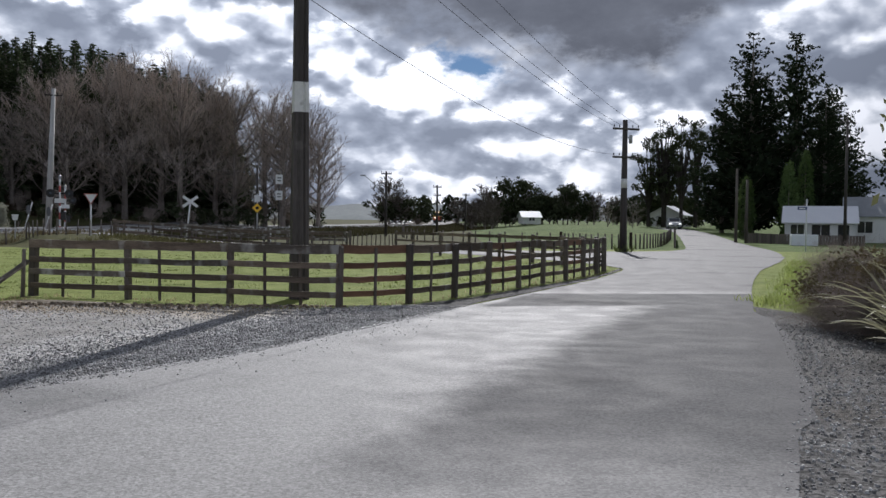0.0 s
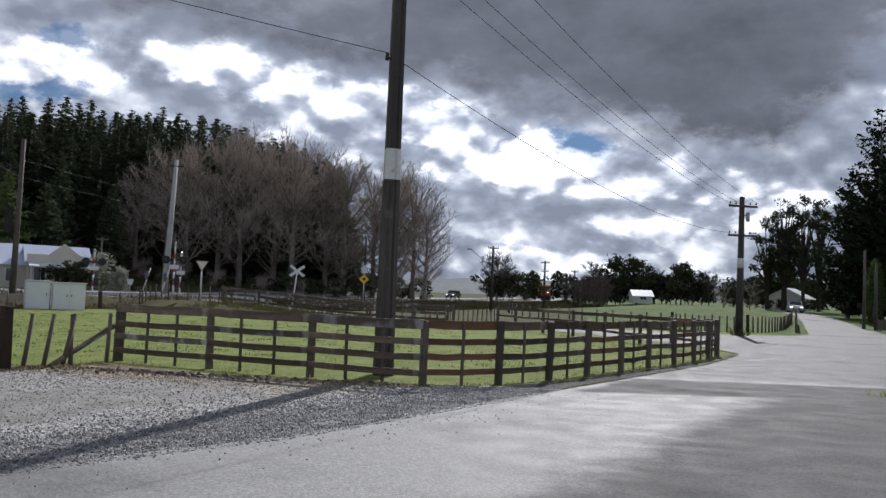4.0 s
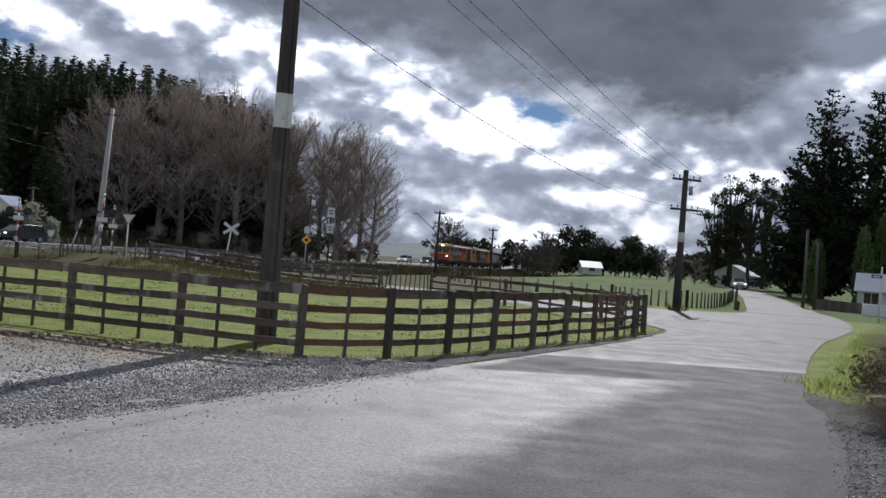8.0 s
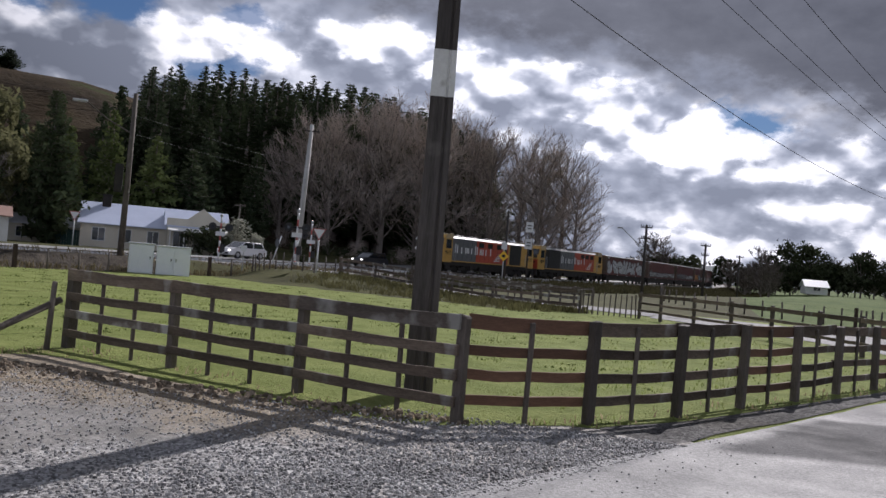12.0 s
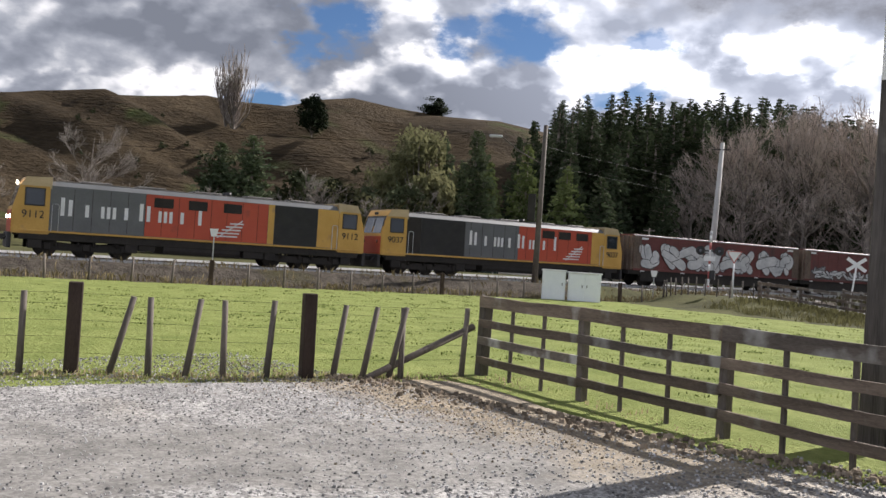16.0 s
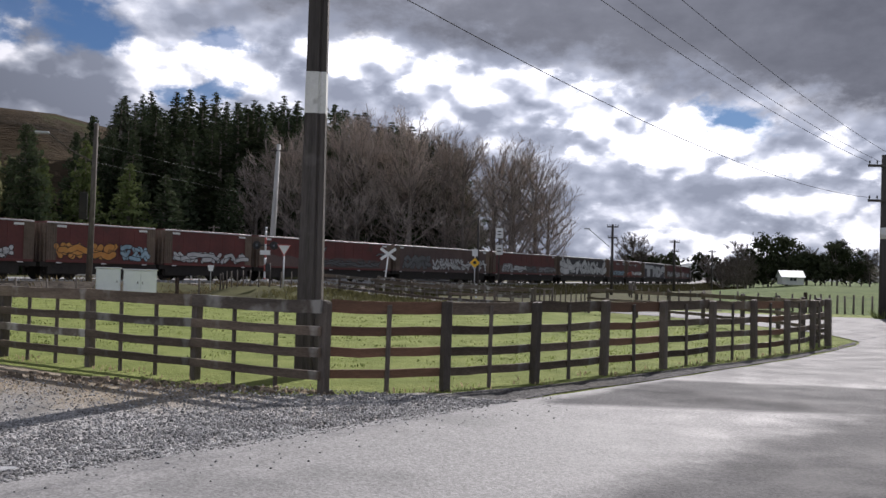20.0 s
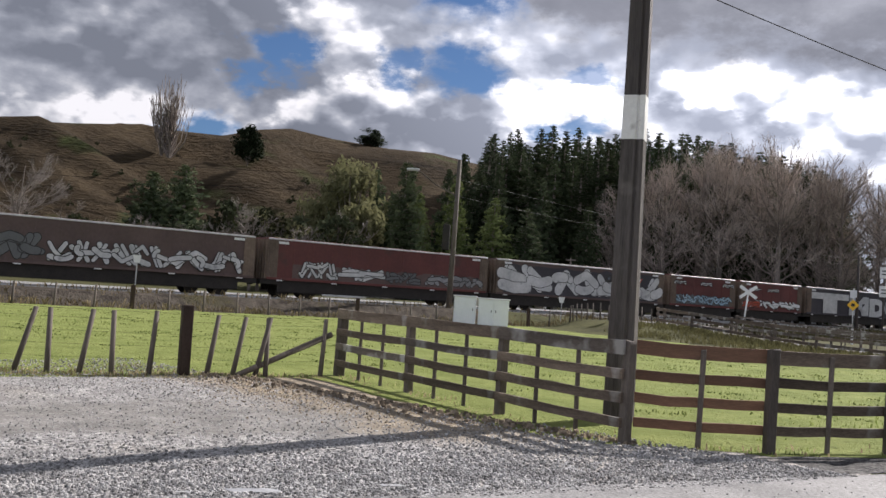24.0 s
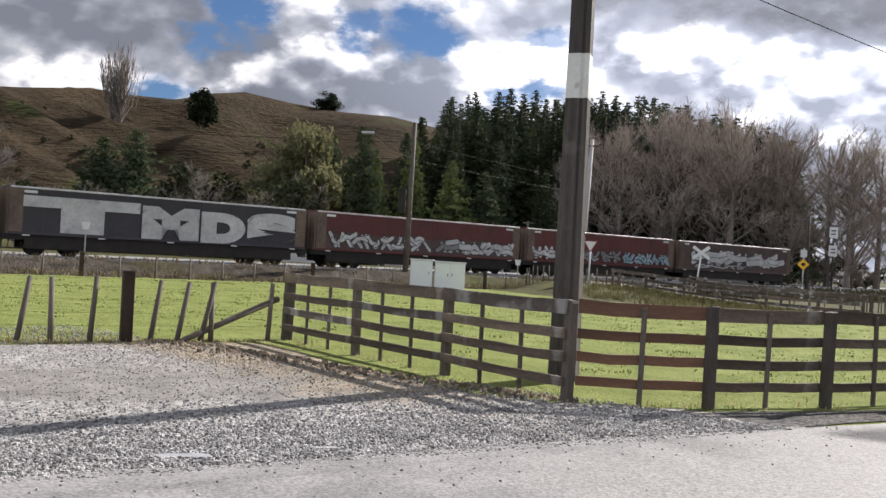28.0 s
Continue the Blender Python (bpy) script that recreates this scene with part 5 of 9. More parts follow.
def bogie(parent, y, axles, gap, wheels, r):
    """Side frames and axle boxes with wheels set between them."""
    bm = bmesh.new()
    ln = gap * (axles - 1)
    for s in (-1, 1):
        prism(bm, [(-ln / 2 - 0.45, 0.5), (-ln / 2 - 0.3, 0.32), (ln / 2 + 0.3, 0.32), (ln / 2 + 0.45, 0.5), (ln / 2 + 0.3, 0.78), (0.4, 0.66), (-0.4, 0.66), (-ln / 2 - 0.3, 0.78)], s * 0.92, s * 1.04)
    bmesh.ops.transform(bm, matrix=Matrix.Translation((0, y, 0)) @ Matrix.Rotation(math.pi / 2, 4, "Z"), verts=bm.verts[:])
    for s in (-1, 1):
        for k in range(axles):
            yy = y - ln / 2 + k * gap
            box(bm, s * 1.0 - 0.1, yy - 0.16, 0.34, s * 1.0 + 0.14, yy + 0.16, 0.68, 0.03)
            for j in (-0.36, 0.36):
                tube(bm, (s * 1.06, yy + j, 0.55), (s * 1.06, yy + j, 0.86), 0.08, n=7)
    b = part("bogie", bm, M_UNDER, parent)
    for k in range(axles):
        for s in (-1, 1):
            w = new("wheel", wheels)
            w.parent = b
            w.matrix_basis = Matrix.Translation((s * 0.62, y - ln / 2 + k * gap, r))
    return b


WHEEL_L, WHEEL_W = wheel_mesh(0.48), wheel_mesh(0.42)


def mark_strokes(bm, x, y0, z0, w, h, strokes, t=0.006):
    """Plain painted strokes, each from one corner of a cell to another, on a side."""
    for ax, az, bx, bz, th in strokes:
        a, b = Vector((0, y0 + ax * w, z0 + az * h)), Vector((0, y0 + bx * w, z0 + bz * h))
        d = (b - a).normalized()
        n = Vector((0, -d.z, d.y)) * th * h * 0.5
        vs = [bm.verts.new((x, *p[1:])) for p in (a - n, b - n, b + n, a + n)]
        ws = [bm.verts.new((x + t, *p[1:])) for p in (a - n, b - n, b + n, a + n)]
        bm.faces.new(ws)
        bm.faces.new(vs[::-1])
        for k in range(4):
            bm.faces.new((vs[k], vs[(k + 1) % 4], ws[(k + 1) % 4], ws[k]))


def locomotive(number, grille_rear, label):
    """A double-ended diesel locomotive, 18.9 m over couplers; its nose is at -y."""
    t = thing("diesel_locomotive", label, "locomotive", "locomotives of the freight train")
    H = 3.72
    # long hood with chamfered roof
    bm = bmesh.new()
    prism(bm, [(-1.32, 1.22), (1.32, 1.22), (1.32, 3.36), (1.08, 3.58), (-1.08, 3.58), (-1.32, 3.36)], -7.35, 7.35)
    part("hood", bm, M_GREYL, t)
    bm = bmesh.new()
    box(bm, -1.05, -7.1, 3.585, 1.05, 7.1, 3.63, 0.01)
    for y in (-5.2, -2.6, 0.2, 3.0, 5.4):
        box(bm, -0.7, y - 0.7, 3.632, 0.7, y + 0.7, 3.74, 0.04)
    part("roof", bm, M_LOCOROOF, t, "sooty grey roof")
    for x in (-0.3, 0.3):
        bm = bmesh.new()
        tube(bm, (x, 1.4, 3.6), (x, 1.4, 3.85), 0.16, 0.14, 10)
        part("exhaust_stack", bm, M_BLACK, t)
    # side bands of colour: rows of (from, to, material, name)
    if grille_rear:
        bands = [(-7.35, -3.0, M_GREYL, "grey_panel"), (-3.0, 3.3, M_RED, "red_panel"), (3.3, 3.65, M_YEL, "yellow_panel"), (3.65, 6.1, M_BLACK, "louvre_panel"), (6.1, 7.35, M_YEL, "yellow_panel")]
        logo_y, logo_w = -6.9, 7.2
    else:
        bands = [(-7.35, -6.4, M_UNDER, "recess_panel"), (-6.4, -3.4, M_BLACK, "louvre_panel"), (-3.4, 0.5, M_GREYL, "grey_panel"), (0.5, 6.3, M_RED, "red_panel"), (6.3, 7.35, M_YEL, "yellow_panel")]
        logo_y, logo_w = -3.1, 7.0
    for s in (-1, 1):
        for y0, y1, m, nm in bands:
            bm = bmesh.new()
            plate(bm, s * 1.322, y0 + 0.01, y1 - 0.01, 1.26, 3.34, 0.02)
            p = part(nm, bm, m, t)
            if nm == "louvre_panel":
                bm = bmesh.new()
                for k in range(18):
                    z = 1.36 + k * 0.108
                    plate(bm, s * 1.344, y0 + 0.12, y1 - 0.12, z, z + 0.05, 0.03)
                part("louvres", bm, M_BLACK, p)
        # doors and hatches on the hood
        bm = bmesh.new()
        for y in np.arange(-6.3, 6.3, 0.82):
            if grille_rear and 3.1 < y < 7 or (not grille_rear and y < -3.4):
                continue
            box(bm, s * 1.33 - 0.018, y, 1.32, s * 1.33 + 0.018, y + 0.02, 3.3)
        for y in ((-2.6, -0.9, 0.9) if grille_rear else (2.3, 3.6, 5.0)):
            plate(bm, s * 1.344, y, y + 0.95, 2.72, 3.2, 0.014)
        part("door_seams", bm, M_UNDER, t)
        bm = bmesh.new()
        box(bm, s * 1.36 - 0.03, -8.6, 1.15, s * 1.36 + 0.03, 8.6, 1.24, 0.01)
        part("sill", bm, M_YEL, t, "yellow side sill")
        # plain shapes of the maker's mark
        bm = bmesh.new()
        c = logo_w / 8
        if s > 0:
            tall, low_ = ((.15, 0, .15, 1, .2), (.6, 0, .6, .9, .2)), ((.15, 0, .15, .66, .18), (.5, 0, .5, .66, .18), (.85, 0, .85, .66, .18))
            one = ((.4, 0, .4, .68, .2),)
            cells = [tall, one, low_, one, tall, low_, one, ((.4, 0, .4, 1, .2),)]
            for k, cell in enumerate(cells):
                bk = bmesh.new()
                mark_strokes(bk, 1.346, logo_y + k * c, 1.98, c * 0.85, 0.86, cell)
                part("livery_stroke", bk, M_SIGNW, t)
            y1 = logo_y + 8.15 * c
            for k in range(5):
                mark_strokes(bm, 1.346, y1 + 0.35 * k * 0.6, 1.5 + 0.17 * k, 1.25 - 0.13 * k, 1.0, ((0, 0, 1, 0.02, 0.07),))
            mark_strokes(bm, 1.346, y1 + 0.2, 1.42, 1.3, 1.0, ((0, 0, 1, 0.95, 0.05),))
        else:
            mark_strokes(bm, -1.352, logo_y, 1.98, logo_w, 0.86, ((0, .5, 1, .5, .6),))
        part("livery_stripe", bm, M_SIGNW, t, "off-white livery stripes")
    # cabs
    for e in (-1, 1):
        bm = bmesh.new()
        prof = [(0, 1.05), (0.0, 2.15), (0.28, 3.25), (0.55, 3.66), (1.65, 3.72), (1.65, 1.05)]
        prism(bm, [(8.95 - a if e > 0 else -(8.95 - a), z) for a, z in prof], -1.36, 1.36)
        bmesh.ops.transform(bm, matrix=Matrix.Rotation(math.pi / 2, 4, "Z"), verts=bm.verts[:])
        bmesh.ops.bevel(bm, geom=[x for x in bm.edges if abs(x.calc_length()) > 0.3], offset=0.05, segments=2, affect="EDGES")
        cab = part("cab", bm, M_YEL, t, "yellow driving cab")
        bm = bmesh.new()
        prism(bm, [(8.42 * e, 3.69), (7.3 * e, 3.75), (7.3 * e, 3.2), (7.38 * e, 3.2), (7.42 * e, 3.66), (8.40 * e, 3.6)], -1.385, 1.385)
        bmesh.ops.transform(bm, matrix=Matrix.Rotation(math.pi / 2, 4, "Z"), verts=bm.verts[:])
        for s in (-1, 1):
            prism_pts = [(8.62, 3.28), (8.42, 3.68), (7.32, 3.74), (7.32, 3.3)]
            vs = [bm.verts.new((s * 1.372, y * e, z)) for y, z in prism_pts] + [bm.verts.new((s * 1.392, y * e, z)) for y, z in prism_pts]
            for q in ((0, 1, 2, 3), (7, 6, 5, 4), (0, 4, 5, 1), (1, 5, 6, 2), (2, 6, 7, 3), (3, 7, 4, 0)):
                bm.faces.new([vs[i] for i in q])
        bmesh.ops.recalc_face_normals(bm, faces=bm.faces[:])
        part("cab_roof", bm, M_CABROOF, t, "sun-faded beige cab roof")
        for s in (-1, 1):
            bm = bmesh.new()
            plate(bm, s * 1.362, min(e * 7.62, e * 8.38), max(e * 7.62, e * 8.38), 2.42, 3.14, 0.012)
            w = part("side_window", bm, M_GLASS, cab)
            bm = bmesh.new()
            for z0, z1 in ((2.36, 2.42), (3.14, 3.2)):
                plate(bm, s * 1.362, min(e * 7.56, e * 8.44), max(e * 7.56, e * 8.44), z0, z1, 0.02)
            for y0 in (7.56, 8.38):
                plate(bm, s * 1.362, min(e * y0, e * (y0 + 0.06)), max(e * y0, e * (y0 + 0.06)), 2.36, 3.2, 0.02)
            part("window_frame", bm, M_BLACK, cab)
            side_m = Matrix.Translation((s * 1.378, e * 8.05, 1.95)) @ Matrix.Rotation(s * math.pi / 2, 4, "Z") @ Matrix.Rotation(math.pi / 2, 4, "X")
            lettering("road_number", number, 0.5, M_BLACK, cab, side_m, 1.0, "black painted number")
        # windscreen, lamps and nose
        bm = bmesh.new()
        for s in (-1, 1):
            vs = [bm.verts.new((s * a, e * (8.97 - b), z)) for a, b, z in ((0.08, 0.03, 2.3), (1.15, 0.03, 2.3), (1.1, 0.28, 3.2), (0.08, 0.28, 3.2))]
            bm.faces.new(vs)
        bmesh.ops.recalc_face_normals(bm, faces=bm.faces[:])
        bmesh.ops.solidify(bm, geom=bm.faces[:], thickness=0.02)
        part("windscreen", bm, M_GLASS, cab)
        # the red is carried up over the yellow band, as shade on the nose
        bm = bmesh.new()
        box(bm, -1.28, min(e * 8.94, e * 8.965), 1.1, 1.28, max(e * 8.94, e * 8.965), 2.12, 0.01)
        part("nose_panel", bm, M_RED, cab, "red nose panel, its upper part painted as shade")
        bm = bmesh.new()
        vs = [bm.verts.new((a, e * (8.96 - b), z)) for a, b, z in ((-1.3, 0.025, 2.2), (1.3, 0.025, 2.2), (1.26, 0.30, 3.3), (-1.26, 0.30, 3.3))]
        bm.faces.new(vs)
        bmesh.ops.recalc_face_normals(bm, faces=bm.faces[:])
        bmesh.ops.solidify(bm, geom=bm.faces[:], thickness=0.012)
        part("windscreen_surround", bm, M_BLACK, cab)
        bm = bmesh.new()
        box(bm, -1.3, min(e * 8.9, e * 9.08), 0.35, 1.3, max(e * 8.9, e * 9.08), 1.08, 0.04)
        box(bm, -0.25, min(e * 9.0, e * 9.42), 0.72, 0.25, max(e * 9.0, e * 9.42), 0.98, 0.05)
        for s in (-0.8, 0.8):
            tube(bm, (s, e * 9.05, 0.9), (s, e * 9.3, 0.7), 0.03, n=6)
        part("buffer_beam", bm, M_BLACK, cab)
        lit = e < 0 and grille_rear
        for x, z, r in ((-0.85, 1.82, 0.09), (0.85, 1.82, 0.09), (-0.12, 3.45, 0.08), (0.12, 3.45, 0.08)):
            bm = bmesh.new()
            y = e * (8.95 if z < 2 else 8.66)
            tube(bm, (x, y, z), (x, y + e * 0.07, z), r, r * 0.95, 12)
            part("headlamp", bm, M_LAMP if lit else M_GLASS, cab, "lit headlamp" if lit else "unlit headlamp")
        for s in (-1, 1):
            bm = bmesh.new()
            poly_tube(bm, [(s * 1.44, e * 6.95, 1.2), (s * 1.44, e * 6.95, 2.45), (s * 1.44, e * 7.0, 2.5), (s * 1.44, e * 7.2, 2.5), (s * 1.44, e * 7.25, 2.45), (s * 1.44, e * 7.25, 1.2)], 0.02)
            part("handrail", bm, M_STEEL, t)
    # underframe
    bm = bmesh.new()
    box(bm, -1.25, -8.7, 0.95, 1.25, 8.7, 1.2, 0.03)
    prism(bm, [(-1.2, 0.42), (1.2, 0.42), (1.28, 0.6), (1.28, 1.0), (-1.28, 1.0), (-1.28, 0.6)], -2.0, 1.9)
    for s in (-1, 1):
        tube(bm, (s * 0.95, 2.3, 0.75), (s * 0.95, 3.6, 0.75), 0.2, n=10)
        box(bm, s * 1.1 - 0.12, -3.2, 0.5, s * 1.1 + 0.12, -2.4, 0.95, 0.03)
        box(bm, s * 1.2 - 0.1, -8.6, 0.78, s * 1.2 + 0.1, 8.6, 1.14, 0.02)
        for y in (-7.9, -3.55, 3.55, 7.9):
            box(bm, s * 1.18 - 0.1, y - 0.3, 0.38, s * 1.18 + 0.1, y + 0.3, 0.8, 0.03)
        box(bm, s * 1.1 - 0.15, 2.1, 0.42, s * 1.1 + 0.15, 3.2, 0.8, 0.03)
    part("underframe", bm, M_UNDER, t)
    for y in (-5.6, 5.6):
        bogie(t, y, 3, 1.75, WHEEL_L, 0.48)
    return t


def tag_strip(bm, pts, r, x):
    """A stroke of paint with round ends and joints, each piece a hair above the last."""
    for k, (a, b) in enumerate(zip(pts, pts[1:])):
        d = Vector((b[0] - a[0], b[1] - a[1]))
        if d.length < 1e-4:
            continue
        n = Vector((-d.y, d.x)).normalized() * r
        xx = x + 0.0002 * k
        bm.faces.new([bm.verts.new((xx, p[0], p[1])) for p in ((a[0] - n.x, a[1] - n.y), (b[0] - n.x, b[1] - n.y), (b[0] + n.x, b[1] + n.y), (a[0] + n.x, a[1] + n.y))])
    for k, p in enumerate(pts):
        bm.faces.new([bm.verts.new((x + 0.0001 + 0.0002 * k, p[0] + math.cos(q * math.tau / 9) * r, p[1] + math.sin(q * math.tau / 9) * r)) for q in range(9)])


def tag_stroke(rnd, m):
    """One stroke in a unit box: leaning bars first, then hooks, jagged wedges and open arcs."""
    if m < 2:
        p, lean = rnd.uniform(0.1, 0.9), rnd.choice((-1, 1)) * rnd.uniform(0.2, 0.5)
        return [(p - lean, rnd.uniform(0, 0.06)), (p + rnd.uniform(-0.08, 0.08), rnd.uniform(0.4, 0.6)), (p + lean * 0.7, rnd.uniform(0.9, 1.0))]
    kind_ = rnd.random()
    if kind_ < 0.4:
        a, span = rnd.uniform(0, math.tau), rnd.uniform(1.0, 2.4) * rnd.choice((-1, 1))
        cy, cz, ry, rz_ = rnd.uniform(0.35, 0.65), rnd.uniform(0.3, 0.7), rnd.uniform(0.3, 0.5), rnd.uniform(0.2, 0.35)
        return [(cy + ry * math.cos(a + span * k / 6), cz + rz_ * math.sin(a + span * k / 6)) for k in range(7)]
    z = rnd.uniform(0.05, 0.85)
    return [(rnd.uniform(-0.1, 0.15), z), (rnd.uniform(0.4, 0.6), z + rnd.uniform(-0.35, 0.4)), (rnd.uniform(0.85, 1.15), z + rnd.uniform(-0.3, 0.3))]


def tag_shapes(y0, y1, z0, z1, seed, n, fat, x):
    """A crowd of overlapping sprayed shapes that spell nothing: pairs of the paint and its wider dark outline, a mesh each."""
    rnd = random.Random(seed)
    w, h = (y1 - y0) / n, z1 - z0
    r = fat * min(w, h)
    out = []
    for k in range(n):
        fill, rim = bmesh.new(), bmesh.new()
        wide, tall, foot = w * rnd.uniform(1.0, 1.3), h * rnd.uniform(0.88, 1.0), z0 + h * rnd.uniform(0, 0.05)
        left = y0 + k * w - (wide - w) / 2
        xx = x + 0.002 * (k % 2)
        for m in range(4):
            pts = [(left + r + (wide - 2 * r) * p, foot + r + (tall - 2 * r) * min(max(q, 0.0), 1.0)) for p, q in tag_stroke(rnd, m)]
            rr = r * rnd.uniform(0.8, 1.25)
            tag_strip(fill, pts, rr, xx + 0.006 * m + 0.003)
            tag_strip(rim, pts, rr + 0.045, xx + 0.006 * m)
        out.append((fill, rim))
    return out


def wagon(length, body_m, art, label, seed):
    """A high-sided covered freight wagon: ribbed body on a low frame with two bogies."""
    t = thing("freight_wagon", label, "wagon", "wagons of the freight train")
    rnd = random.Random(seed)
    h = length / 2 - 0.42
    bm = bmesh.new()
    prism(bm, [(-1.38, 1.08), (1.38, 1.08), (1.38, 3.42), (1.2, 3.5), (-1.2, 3.5), (-1.38, 3.42)], -h, h)
    part("body", bm, body_m, t)
    bm = bmesh.new()
    for s in (-1, 1):
        box(bm, s * 1.4 - 0.03, -h, 3.38, s * 1.4 + 0.03, h, 3.47, 0.01)
    part("top_rail", bm, M_SILVER, t, "pale worn top rail")
    bm = bmesh.new()
    for s in (-1, 1):
        box(bm, s * 1.39 - 0.035, -h, 1.06, s * 1.39 + 0.035, h, 1.2, 0.01)
        for k in range(int(length / 1.2)):
            y = -h + 0.4 + k * (2 * h - 0.8) / max(int(length / 1.2) - 1, 1)
            box(bm, s * 1.385 - 0.012, y - 0.02, 1.2, s * 1.385 + 0.008, y + 0.02, 3.38)
    part("side_ribs", bm, body_m, t)
    for e in (-1, 1):
        for s in (-1, 1):
            bm = bmesh.new()
            a, b = sorted((e * (h + 0.02), e * (h - 0.62)))
            plate(bm, s * 1.4, a, b, 1.2, 3.36, 0.03)
            for k in range(4):
                y = a + 0.08 + k * 0.16
                plate(bm, s * 1.42, y, y + 0.06, 1.2, 3.36, 0.035)
            part("end_bay", bm, M_WEND, t, "rust-streaked ribbed end bay")
    for e in (-1, 1):
        bm = bmesh.new()
        prof = [(-1.36, 0.0), (-1.36, 0.02)]
        for k in range(7):
            x = -1.2 + k * 0.4
            prof += [(x - 0.07, 0.02), (x - 0.05, 0.1), (x + 0.05, 0.1), (x + 0.07, 0.02)]
        prof += [(1.36, 0.02), (1.36, 0.0)]
        lo = [bm.verts.new((x, e * (h + y), 1.1)) for x, y in prof]
        hi = [bm.verts.new((x, e * (h + y), 3.39)) for x, y in prof]
        bm.faces.new(lo)
        bm.faces.new(hi[::-1])
        for k in range(len(prof)):
            q = (k + 1) % len(prof)
            bm.faces.new((lo[k], lo[q], hi[q], hi[k]))
        bmesh.ops.recalc_face_normals(bm, faces=bm.faces[:])
        part("end_wall", bm, M_WEND, t, "rust-streaked ribbed end")
        bm = bmesh.new()
        plate(bm, 1.415, *sorted((e * (h - 0.25), e * (h - 1.25))), 3.16, 3.3, 0.006)
        part("number_panel", bm, M_SIGNW, t, "small white number panel")
    bm = bmesh.new()
    box(bm, -1.25, -length / 2 + 0.12, 0.78, 1.25, length / 2 - 0.12, 1.07, 0.02)
    for s in (-1, 1):
        prism(bm, [(s * 1.2, 0.80), (s * 1.28, 0.80), (s * 1.28, 0.36), (s * 1.2, 0.4)], -length * 0.43, length * 0.43)
    tube(bm, (0.5, -1.0, 0.6), (0.5, 0.6, 0.6), 0.2, n=10)
    box(bm, -0.9, 0.9, 0.45, -0.2, 1.9, 0.86, 0.03)
    for e in (-1, 1):
        box(bm, -0.15, *[v for v in (min(e * (length / 2 - 0.15), e * (length / 2 + 0.02)),)], 0.7, 0.15, max(e * (length / 2 - 0.15), e * (length / 2 + 0.02)), 0.95, 0.03)
    part("underframe", bm, M_UNDER, t)
    bm = bmesh.new()
    for k in range(5 if length > 12 else 3):
        y = -h + 0.8 + k * (2 * h - 1.6) / (4 if length > 12 else 2)
        plate(bm, 1.43, y - 0.18, y + 0.18, 1.0, 1.06, 0.01)
    part("side_marks", bm, M_SIGNW, t, "small white load marks")
    for y in ((-length * 0.34, length * 0.34) if length > 12 else (-length * 0.3, length * 0.3)):
        bogie(t, y, 2, 1.7 if length > 12 else 1.5, WHEEL_W, 0.42)
    for kind_, m, y0, y1, z0, z1, n in art:
        bm, bits = bmesh.new(), []
        y0, y1 = -h + y0 * 2 * h, -h + y1 * 2 * h
        if kind_ in ("blots", "strokes"):
            bold = kind_ == "blots"
            for fill, rim in tag_shapes(y0, y1, z0, z1, seed * 7 + n + len(art), n, 0.15 if bold else 0.11, 1.44 if bold else 1.47):
                bits.append(fill)
                part("spray_outline", rim, M_BLACK, t)
        elif kind_ == "haze":
            rr = random.Random(seed)
            top = [(y0 + (y1 - y0) * k / 24, z1 + rr.uniform(-0.14, 0.1)) for k in range(25)]
            f = [bm.verts.new((1.424, y, z)) for y, z in [(y0, z0), (y1, z0)] + top[::-1]]
            bm.faces.new(f)
            part("painted_ground", bm, m, t, "patch of overpainted colour")
        else:
            shares = [0.0, 0.39, 0.605, 0.785, 1.0]
            for letter, f0, f1 in zip(kind_, shares, shares[1:]):
                a, b = y0 + (y1 - y0) * f0 + 0.06, y0 + (y1 - y0) * f1 - 0.06
                side_m = Matrix.Translation((1.44, (a + b) / 2, (z0 + z1) / 2)) @ Matrix.Rotation(math.pi / 2, 4, "Z") @ Matrix.Rotation(math.pi / 2, 4, "X")
                ob = lettering("spray_letter", letter, 1.0, m, t, side_m, 1.0, "tall sprayed silver letter", 0.09)
                xs = np.array([v.co[:] for v in ob.data.vertices])
                drop = 0.12 * math.sin(f0 * 9)
                for v in ob.data.vertices:
                    v.co.y = a + (v.co.y - xs[:, 1].min()) / np.ptp(xs[:, 1]) * (b - a)
                    v.co.z = z0 + drop + (v.co.z - xs[:, 2].min()) / np.ptp(xs[:, 2]) * (z1 - z0 - abs(drop))
        for b in bits:
            part("spray_shape", b, m, t)
    return t


